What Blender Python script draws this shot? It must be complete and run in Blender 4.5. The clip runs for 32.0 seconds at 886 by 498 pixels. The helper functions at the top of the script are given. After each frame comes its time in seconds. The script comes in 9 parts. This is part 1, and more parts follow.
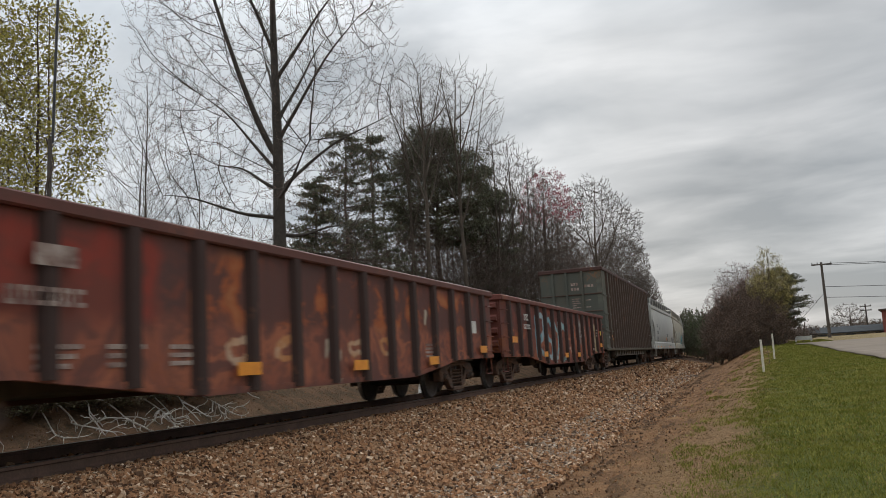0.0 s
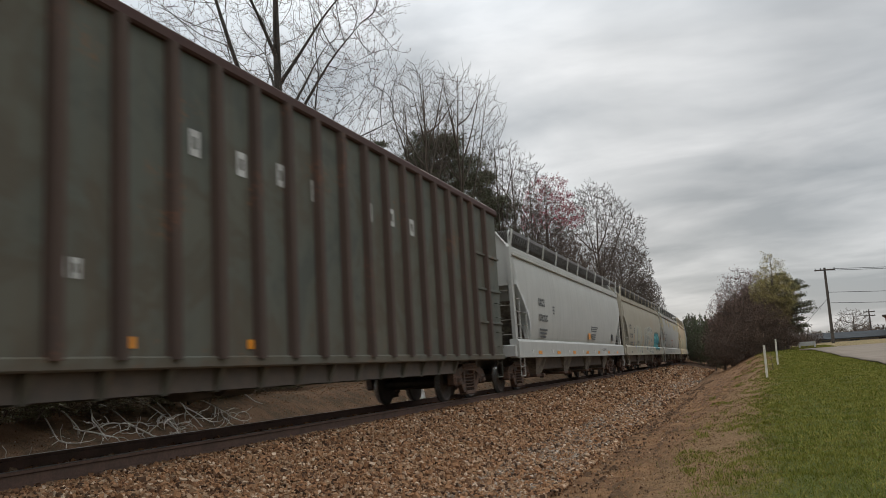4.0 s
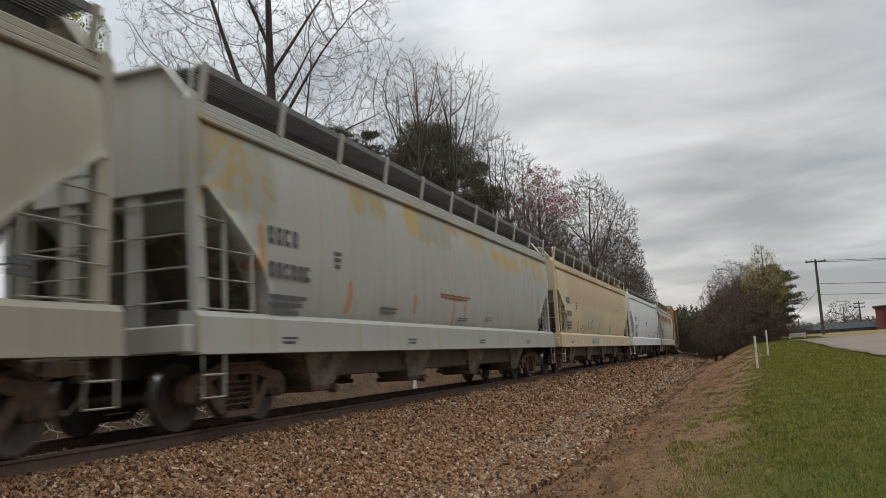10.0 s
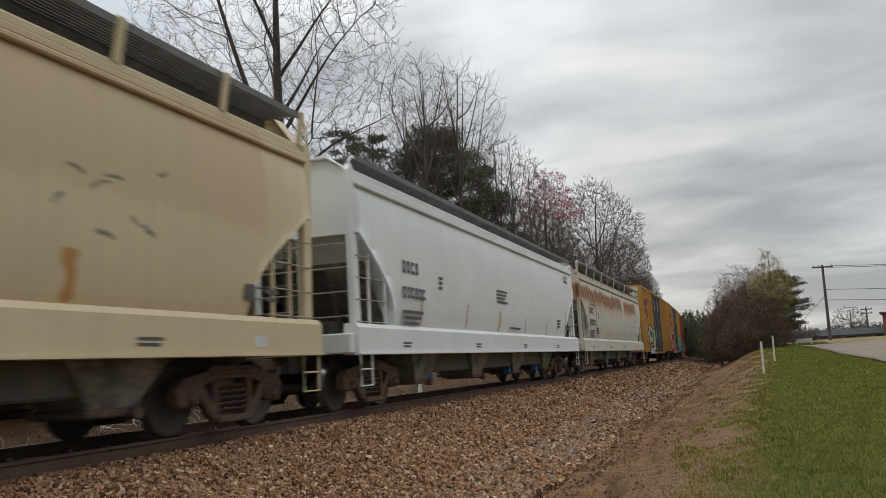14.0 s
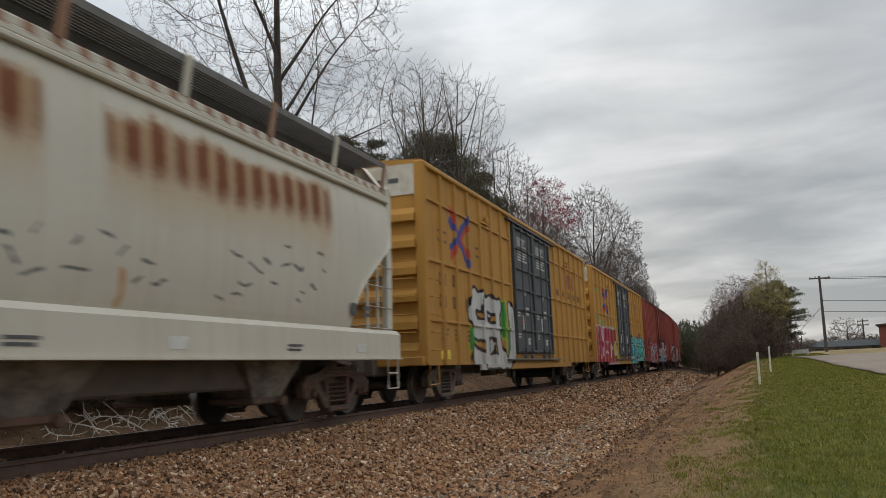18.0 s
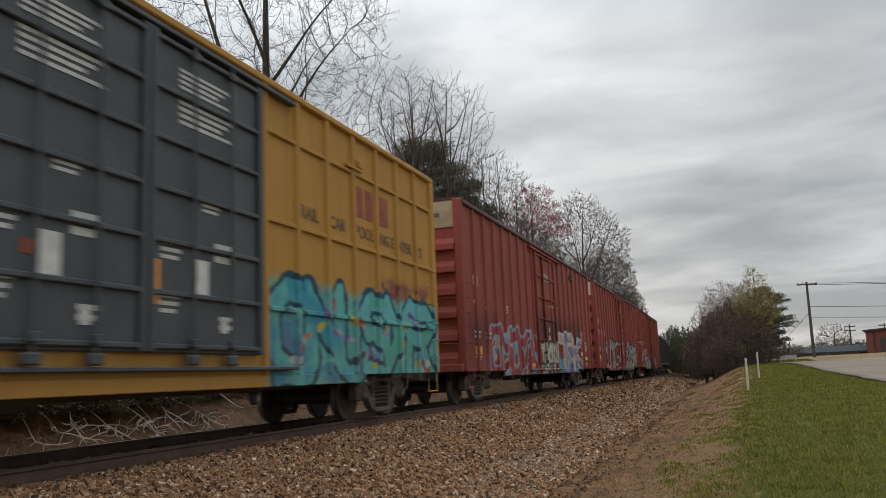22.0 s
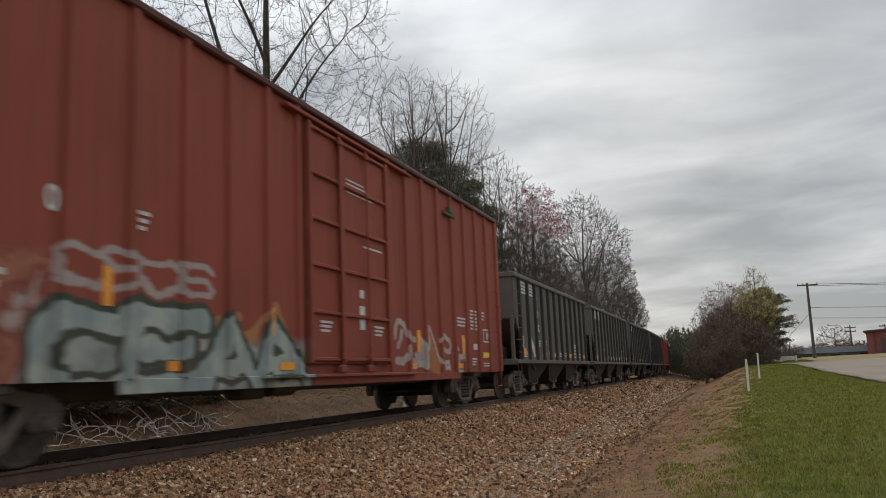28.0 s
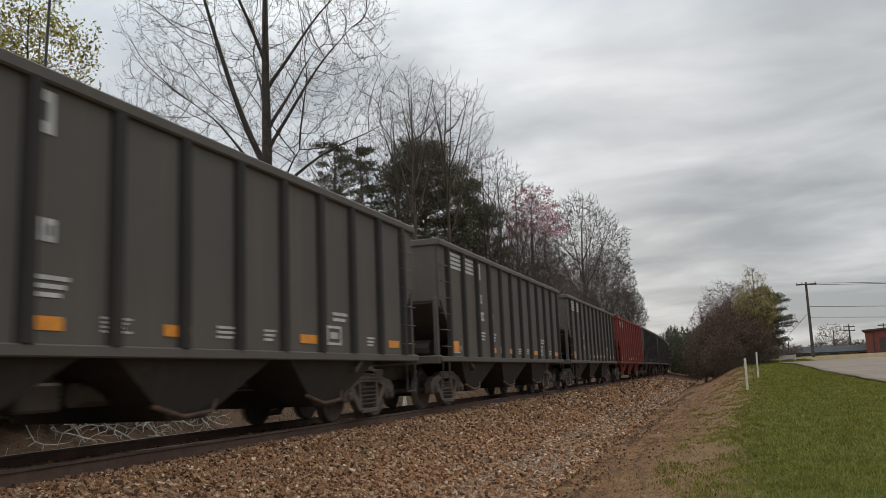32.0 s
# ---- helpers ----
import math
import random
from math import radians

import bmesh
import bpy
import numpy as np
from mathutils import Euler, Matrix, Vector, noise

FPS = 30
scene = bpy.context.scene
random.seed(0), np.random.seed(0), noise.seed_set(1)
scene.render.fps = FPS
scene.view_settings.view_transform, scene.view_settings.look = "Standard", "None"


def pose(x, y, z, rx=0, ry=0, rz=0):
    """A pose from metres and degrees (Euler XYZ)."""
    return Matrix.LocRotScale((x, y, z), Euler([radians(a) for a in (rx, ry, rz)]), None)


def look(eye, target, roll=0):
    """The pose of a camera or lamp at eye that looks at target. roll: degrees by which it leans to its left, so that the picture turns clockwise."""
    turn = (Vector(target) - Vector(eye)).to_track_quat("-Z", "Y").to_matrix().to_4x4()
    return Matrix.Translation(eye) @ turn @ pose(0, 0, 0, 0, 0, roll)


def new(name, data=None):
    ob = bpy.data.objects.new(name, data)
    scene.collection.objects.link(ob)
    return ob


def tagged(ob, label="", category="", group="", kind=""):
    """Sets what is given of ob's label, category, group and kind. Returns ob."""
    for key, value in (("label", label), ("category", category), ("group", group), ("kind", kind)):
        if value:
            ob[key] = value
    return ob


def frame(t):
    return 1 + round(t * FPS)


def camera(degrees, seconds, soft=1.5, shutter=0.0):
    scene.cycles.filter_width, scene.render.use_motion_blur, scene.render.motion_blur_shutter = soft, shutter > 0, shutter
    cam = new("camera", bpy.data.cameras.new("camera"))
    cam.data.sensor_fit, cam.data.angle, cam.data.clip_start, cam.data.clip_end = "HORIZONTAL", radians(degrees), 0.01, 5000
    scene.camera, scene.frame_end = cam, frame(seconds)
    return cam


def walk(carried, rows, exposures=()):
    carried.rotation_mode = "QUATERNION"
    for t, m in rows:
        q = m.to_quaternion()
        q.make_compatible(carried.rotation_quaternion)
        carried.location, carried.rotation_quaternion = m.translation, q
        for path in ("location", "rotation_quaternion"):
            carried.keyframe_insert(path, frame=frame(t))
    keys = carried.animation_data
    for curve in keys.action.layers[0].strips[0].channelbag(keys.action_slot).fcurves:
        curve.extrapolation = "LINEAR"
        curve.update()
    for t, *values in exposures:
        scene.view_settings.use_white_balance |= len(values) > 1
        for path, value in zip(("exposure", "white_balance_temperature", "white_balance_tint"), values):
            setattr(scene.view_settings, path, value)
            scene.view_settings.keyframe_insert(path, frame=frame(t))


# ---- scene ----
# The camera stands on the verge beside the railway; it is held by hand and only turns a little.
EYE = (7.29, 0.0, 0.70)
TURNS = [  # seconds, yaw, pitch, roll
    (0, 19.78, 8.06, 3.39), (0.5, 19.88, 7.97, 3.47), (1, 19.86, 7.76, 3.46), (1.5, 19.81, 7.81, 3.39),
    (2, 20.10, 7.84, 3.20), (2.5, 20.08, 7.99, 3.10), (3, 20.02, 8.21, 3.06), (3.5, 19.87, 8.40, 3.30),
    (5.5, 20.06, 8.51, 3.39), (6, 19.87, 8.66, 3.41), (6.5, 20.06, 8.52, 3.36), (7, 20.05, 8.55, 3.29),
    (7.5, 20.20, 8.34, 3.22), (8, 20.05, 8.30, 3.14), (8.5, 19.99, 8.33, 3.13), (9, 19.74, 8.20, 3.13),
    (9.5, 19.49, 7.91, 3.36), (10, 19.46, 7.74, 3.22), (10.5, 19.50, 7.61, 3.28), (11, 19.77, 7.59, 3.17),
    (11.5, 19.97, 7.65, 3.18), (12, 19.99, 7.69, 3.13), (12.5, 19.98, 7.99, 2.99), (13, 19.90, 7.98, 3.01),
    (13.5, 19.85, 7.98, 3.00), (15.5, 19.98, 8.46, 2.50), (16, 19.83, 8.58, 2.53), (16.5, 19.68, 8.53, 2.40),
    (17, 19.70, 8.59, 2.31), (17.5, 19.82, 8.61, 2.22), (18, 19.67, 8.45, 2.15), (18.5, 19.53, 8.40, 2.18),
    (19, 19.34, 8.29, 2.20), (19.5, 19.43, 8.46, 2.15), (20, 19.15, 8.46, 2.20), (20.5, 19.05, 8.31, 2.21),
    (21, 19.07, 8.49, 2.37), (21.5, 19.07, 8.46, 2.40), (22, 18.89, 8.91, 2.38), (22.5, 19.05, 9.09, 2.38),
    (23, 19.05, 8.81, 2.54), (23.5, 18.94, 8.82, 2.67), (24, 18.98, 8.85, 2.52), (24.5, 19.01, 8.80, 2.56),
    (26.5, 19.05, 9.21, 2.41), (27, 18.94, 9.16, 2.42), (27.5, 18.94, 9.10, 2.42), (28, 18.91, 8.97, 2.39),
    (28.5, 18.85, 8.93, 2.45), (29, 18.65, 9.06, 2.43), (29.5, 18.65, 8.96, 2.39), (30, 18.64, 9.11, 2.34),
    (30.5, 18.53, 8.97, 2.44), (31, 18.69, 8.86, 2.57), (31.5, 18.91, 8.89, 2.40), (32, 18.85, 8.90, 2.37),
]
cam = camera(57.1, 32.0, soft=0.7, shutter=0.4)
walk(cam, [(t, pose(*EYE, 90 + p, 0, y) @ pose(0, 0, 0, 0, 0, -r)) for t, y, p, r in TURNS], exposures=[(0, 0.0), (32, 0.0)])

# ---- light: a closed, streaky overcast sky with a faint sun behind it ----
SUN_DIR = Vector((-0.12, 0.93, 0.37)).normalized()
world = bpy.data.worlds.new("overcast_sky")
scene.world = world
world.use_nodes = True
wn, wl = world.node_tree.nodes, world.node_tree.links
wn.clear()


def wnode(kind, **kw):
    n = wn.new(kind)
    for k, v in kw.items():
        n.inputs[k].default_value = v
    return n


tc = wnode("ShaderNodeTexCoord")
sep = wnode("ShaderNodeSeparateXYZ")
wl.new(tc.outputs["Generated"], sep.inputs[0])
zmax = wnode("ShaderNodeMath")
zmax.operation = "MAXIMUM"
zmax.inputs[1].default_value = 0.0
wl.new(sep.outputs["Z"], zmax.inputs[0])
zadd = wnode("ShaderNodeMath")
zadd.operation = "ADD"
zadd.inputs[1].default_value = 0.16
wl.new(zmax.outputs[0], zadd.inputs[0])
plane = wnode("ShaderNodeVectorMath")
plane.operation = "DIVIDE"
wl.new(tc.outputs["Generated"], plane.inputs[0])
comb = wnode("ShaderNodeCombineXYZ", Z=1.0)
wl.new(zadd.outputs[0], comb.inputs["X"])
wl.new(zadd.outputs[0], comb.inputs["Y"])
wl.new(comb.outputs[0], plane.inputs[1])


def cloud(scale_xyz, turn, detail, rough, shift):
    m = wnode("ShaderNodeMapping")
    m.inputs["Scale"].default_value = scale_xyz
    m.inputs["Rotation"].default_value = (0, 0, radians(turn))
    m.inputs["Location"].default_value = shift
    wl.new(plane.outputs[0], m.inputs["Vector"])
    n = wnode("ShaderNodeTexNoise", Scale=1.0, Detail=detail, Roughness=rough, Distortion=0.35)
    wl.new(m.outputs[0], n.inputs["Vector"])
    return n.outputs["Fac"]


big, fine = cloud((0.65, 0.8, 0.0), 14, 5.0, 0.5, (0.4, 1.9, 0)), cloud((1.5, 2.1, 0.0), 14, 5.0, 0.5, (3.1, 0.7, 0))
blend = wnode("ShaderNodeMix")
blend.data_type = "FLOAT"
blend.inputs[0].default_value = 0.5
wl.new(big, blend.inputs[2])
wl.new(fine, blend.inputs[3])
ramp = wnode("ShaderNodeValToRGB")
stops = ramp.color_ramp.elements
stops[0].position, stops[0].color = 0.40, (0.315, 0.348, 0.380, 1)
stops[1].position, stops[1].color = 0.61, (0.635, 0.655, 0.675, 1)
mid = stops.new(0.5)
mid.color = (0.455, 0.482, 0.508, 1)
wl.new(blend.outputs[0], ramp.inputs[0])
# brighter cloud where the sun stands
dot = wnode("ShaderNodeVectorMath")
dot.operation = "DOT_PRODUCT"
dot.inputs[1].default_value = SUN_DIR
wl.new(tc.outputs["Generated"], dot.inputs[0])
halo = wnode("ShaderNodeMapRange")
halo.inputs["From Min"].default_value, halo.inputs["From Max"].default_value = 0.975, 1.0
halo.inputs["To Min"].default_value, halo.inputs["To Max"].default_value = 1.0, 1.3
wl.new(dot.outputs["Value"], halo.inputs["Value"])
# an overcast sky is brighter overhead than at the horizon
zenith = wnode("ShaderNodeMapRange")
zenith.inputs["From Min"].default_value, zenith.inputs["From Max"].default_value = 0.36, 0.95
zenith.inputs["To Min"].default_value, zenith.inputs["To Max"].default_value = 1.0, 3.6
wl.new(sep.outputs["Z"], zenith.inputs["Value"])
level = wnode("ShaderNodeMath")
level.operation = "MULTIPLY"
thin = wnode("ShaderNodeMapRange")  # thinner cloud over the trees
thin.inputs["From Min"].default_value, thin.inputs["From Max"].default_value = -0.10, -0.55
thin.inputs["To Min"].default_value, thin.inputs["To Max"].default_value = 1.0, 1.45
wl.new(sep.outputs["X"], thin.inputs["Value"])
both = wnode("ShaderNodeMath")
both.operation = "MULTIPLY"
wl.new(halo.outputs[0], both.inputs[0])
wl.new(thin.outputs[0], both.inputs[1])
wl.new(both.outputs[0], level.inputs[0])
wl.new(zenith.outputs[0], level.inputs[1])
lit = wnode("ShaderNodeVectorMath")
lit.operation = "SCALE"
wl.new(ramp.outputs[0], lit.inputs[0])
wl.new(level.outputs[0], lit.inputs["Scale"])
sky = wnode("ShaderNodeTexSky")
sky.sky_type, sky.sun_disc = "NISHITA", False
sky.sun_elevation, sky.sun_rotation = math.asin(SUN_DIR.z), math.atan2(SUN_DIR.x, SUN_DIR.y)
skylevel = wnode("ShaderNodeVectorMath")
skylevel.operation = "SCALE"
skylevel.inputs["Scale"].default_value = 0.08
wl.new(sky.outputs[0], skylevel.inputs[0])
cover = wnode("ShaderNodeMix")
cover.data_type = "RGBA"
cover.inputs[0].default_value = 0.95
wl.new(skylevel.outputs[0], cover.inputs[6])
wl.new(lit.outputs[0], cover.inputs[7])
back = wnode("ShaderNodeBackground", Strength=1.0)
wl.new(cover.outputs[2], back.inputs["Color"])
wout = wnode("ShaderNodeOutputWorld")
wl.new(back.outputs[0], wout.inputs[0])

lamp = bpy.data.lights.new("veiled_sun", "SUN")
lamp.energy, lamp.angle, lamp.color = 0.9, radians(20), (1.0, 0.96, 0.9)
new("veiled_sun", lamp).matrix_world = look(SUN_DIR * 300, (0, 0, 0))

# ---- the railway's line: straight, then bending to the left ----
BEND, EASE, RADIUS, BEND_END = 45.0, 30.0, 850.0, 230.0
JOINTS = [19.87, 36.89, 57.09, 77.94, 98.00, 118.20, 138.55, 158.05, 178.62, 198.76, 219.29, 240.01, 260.25, 280.53, 294.77, 309.85, 325.04, 340.40, 355.60]  # where each car ends along the line at 0 s
RUN = [(0, 0.00), (2, 18.21), (4, 36.36), (6, 54.49), (8, 72.64), (10, 90.82), (12, 109.08), (14, 127.44), (16, 145.90), (18, 164.49), (20, 183.17), (22, 201.94), (24, 220.73), (26, 239.47), (28, 258.07), (30, 276.30), (32, 293.92)]  # seconds, metres run
RUN_FIT = np.polyfit([t for t, s in RUN], [s for t, s in RUN], 5)


def run(t):
    """Metres that the train has moved by t seconds."""
    return float(np.polyval(RUN_FIT, t) - np.polyval(RUN_FIT, 0))


def heading(s):
    u = min(max(s - BEND, 0.0), BEND_END - BEND)
    return (u * u / (2 * EASE) if u < EASE else EASE / 2 + u - EASE) / RADIUS


_step = 0.5
_line = [(0.0, 0.0)]
for _i in range(2400):
    _h = heading((_i + 0.5) * _step)
    _line.append((_line[-1][0] - math.sin(_h) * _step, _line[-1][1] + math.cos(_h) * _step))


def along(s, u=0.0, z=0.0):
    """World place at s metres along the line, u metres to its right."""
    if s <= 0:
        return Vector((u, s, z))
    i = min(int(s / _step), len(_line) - 2)
    k = s / _step - i
    (ax, ay), (bx, by) = _line[i], _line[i + 1]
    h = heading(s)
    return Vector((ax + (bx - ax) * k + u * math.cos(h), ay + (by - ay) * k + u * math.sin(h), z))


def lin(a, b, x):
    k = min(max((x - a) / (b - a), 0.0), 1.0)
    return k * k * (3 - 2 * k)


def verge(s):
    """Height of the grassed verge."""
    return -0.86 + 0.023 * min(max(s, -20), 85)


def ground_z(s, u):
    ditch = -0.80
    if u >= 0:
        if u < 1.55:
            z = -0.185
        else:
            z = -0.185 + (ditch + 0.185) * min((u - 1.55) / 2.9, 1.0)
        foot = 5.0 - 0.3 * lin(10, 40, s)
        top = max(verge(s) + 0.012 * max(u - 7.5, 0.0), ditch)
        z = z + (top - z) * lin(foot, 7.6 + 0.9 * lin(12, 40, s), u)
    else:
        w = -u
        z = -0.185 if w < 1.55 else -0.185 - 0.25 * min((w - 1.55) / 1.4, 1.0)
        z += lin(3.6, 5.6, w) * 0.75 + lin(5.5, 11, w) * 0.35 + lin(12, 60, w) * 1.5
    return z


# ---- materials ----
def nodes_of(name):
    m = bpy.data.materials.new(name)
    m.use_nodes = True
    n, l = m.node_tree.nodes, m.node_tree.links
    return m, n, l, n["Principled BSDF"]


def add(n, kind, **kw):
    q = n.new(kind)
    for k, v in kw.items():
        q.inputs[k.replace("_", " ")].default_value = v
    return q


def mixc(n, l, fac, a, b, blend="MIX"):
    q = n.new("ShaderNodeMix")
    q.data_type, q.blend_type = "RGBA", blend
    for i, v in ((0, fac), (6, a), (7, b)):
        if isinstance(v, (int, float)):
            q.inputs[i].default_value = v
        elif isinstance(v, tuple):
            q.inputs[i].default_value = (*v[:3], 1)
        else:
            l.new(v, q.inputs[i])
    return q.outputs[2]


def math_n(n, l, op, a, b=0.0, c=None, clamp=False):
    q = n.new("ShaderNodeMath")
    q.operation, q.use_clamp = op, clamp
    for i, v in enumerate((a, b, c)):
        if v is None:
            continue
        if isinstance(v, (int, float)):
            q.inputs[i].default_value = v
        else:
            l.new(v, q.inputs[i])
    return q.outputs[0]


def ramp_n(n, l, fac, lo, hi, a=0.0, b=1.0):
    q = n.new("ShaderNodeMapRange")
    q.interpolation_type = "SMOOTHSTEP"
    for k, v in (("From Min", lo), ("From Max", hi), ("To Min", a), ("To Max", b)):
        q.inputs[k].default_value = v
    l.new(fac, q.inputs["Value"])
    return q.outputs[0]


def noise_n(n, l, vec, scale, detail=4.0, rough=0.6, stretch=None, dist=0.0):
    if stretch:
        m = n.new("ShaderNodeMapping")
        m.inputs["Scale"].default_value = stretch
        l.new(vec, m.inputs["Vector"])
        vec = m.outputs[0]
    q = add(n, "ShaderNodeTexNoise", Scale=scale, Detail=detail, Roughness=rough, Distortion=dist)
    l.new(vec, q.inputs["Vector"])
    return q.outputs["Fac"]


def bump_n(n, l, bsdf, height, strength, distance):
    b = add(n, "ShaderNodeBump", Strength=strength, Distance=distance)
    l.new(height, b.inputs["Height"])
    l.new(b.outputs[0], bsdf.inputs["Normal"])


def mat(name, col, col2=None, rough=0.8, metal=0.0, scale=3.0, fine=40.0, bump=0.3, depth=0.01, per_object=0.0, per_island=0.0, world_space=False):
    """A worn surface: two colours mixed by noise at two scales, uneven gloss and fine relief."""
    m, n, l, b = nodes_of(name)
    col2 = col2 or tuple(c * 0.6 for c in col)
    if world_space:
        vec = n.new("ShaderNodeNewGeometry").outputs["Position"]
    else:
        vec = n.new("ShaderNodeTexCoord").outputs["Object"]
    wide, tight = noise_n(n, l, vec, scale), noise_n(n, l, vec, fine, 3.0)
    f = math_n(n, l, "ADD", math_n(n, l, "MULTIPLY", wide, 0.65), math_n(n, l, "MULTIPLY", tight, 0.35))
    c = mixc(n, l, ramp_n(n, l, f, 0.35, 0.65), col, col2)
    if per_object or per_island:
        if per_object:
            r = n.new("ShaderNodeObjectInfo").outputs["Random"]
        else:
            r = n.new("ShaderNodeNewGeometry").outputs["Random Per Island"]
        amount = per_object or per_island
        v = n.new("ShaderNodeHueSaturation")
        l.new(math_n(n, l, "MULTIPLY_ADD", r, 2 * amount, 1 - amount), v.inputs["Value"])
        l.new(c, v.inputs["Color"])
        c = v.outputs[0]
    l.new(c, b.inputs["Base Color"])
    l.new(math_n(n, l, "MULTIPLY_ADD", tight, 0.25, rough - 0.12, clamp=True), b.inputs["Roughness"])
    b.inputs["Metallic"].default_value = metal
    if bump:
        bump_n(n, l, b, f, bump, depth)
    return m


_seg = bpy.data.node_groups.new("stroke_distance", "ShaderNodeTree")
for _s, _k in (("P", "NodeSocketVector"), ("A", "NodeSocketVector"), ("AB", "NodeSocketVector"), ("Inverse", "NodeSocketFloat"), ("Best", "NodeSocketFloat")):
    _seg.interface.new_socket(_s, in_out="INPUT", socket_type=_k)
_seg.interface.new_socket("Distance", in_out="OUTPUT", socket_type="NodeSocketFloat")
_gi, _go = _seg.nodes.new("NodeGroupInput"), _seg.nodes.new("NodeGroupOutput")


def _vm(op, a, b=None, scale=None):
    q = _seg.nodes.new("ShaderNodeVectorMath")
    q.operation = op
    _seg.links.new(a, q.inputs[0])
    if b is not None:
        _seg.links.new(b, q.inputs[1])
    if scale is not None:
        _seg.links.new(scale, q.inputs["Scale"])
    return q


_q = _vm("MULTIPLY_ADD", _gi.outputs["Best"])  # each stroke is worked out after the one before it
_q.inputs[1].default_value = (1e-7, 1e-7, 1e-7)
_seg.links.new(_gi.outputs["P"], _q.inputs[2])
_pa = _vm("SUBTRACT", _q.outputs[0], _gi.outputs["A"]).outputs[0]
_h = _seg.nodes.new("ShaderNodeMath")
_h.operation, _h.use_clamp = "MULTIPLY", True
_seg.links.new(_vm("DOT_PRODUCT", _pa, _gi.outputs["AB"]).outputs["Value"], _h.inputs[0])
_seg.links.new(_gi.outputs["Inverse"], _h.inputs[1])
_d = _vm("LENGTH", _vm("SUBTRACT", _pa, _vm("SCALE", _gi.outputs["AB"], scale=_h.outputs[0]).outputs[0]).outputs[0])
_least = _seg.nodes.new("ShaderNodeMath")
_least.operation = "MINIMUM"
_seg.links.new(_d.outputs["Value"], _least.inputs[0])
_seg.links.new(_gi.outputs["Best"], _least.inputs[1])
_seg.links.new(_least.outputs[0], _go.inputs[0])


def strokes(n, l, flat, segs, after=None):
    """Distance in metres from painted strokes (y, z, y2, z2) on a car's side."""
    best = None if after is None else math_n(n, l, "MULTIPLY_ADD", after, 1e-6, 9.0)
    for y, z, y2, z2 in segs:
        g = n.new("ShaderNodeGroup")
        g.node_tree = _seg
        l.new(flat, g.inputs["P"])
        g.inputs["A"].default_value, g.inputs["AB"].default_value = (0, y, z), (0, y2 - y, z2 - z)
        g.inputs["Inverse"].default_value = 1 / max((y2 - y) ** 2 + (z2 - z) ** 2, 1e-4)
        if best is None:
            g.inputs["Best"].default_value = 9.0
        else:
            l.new(best, g.inputs["Best"])
        best = g.outputs[0]
    return best


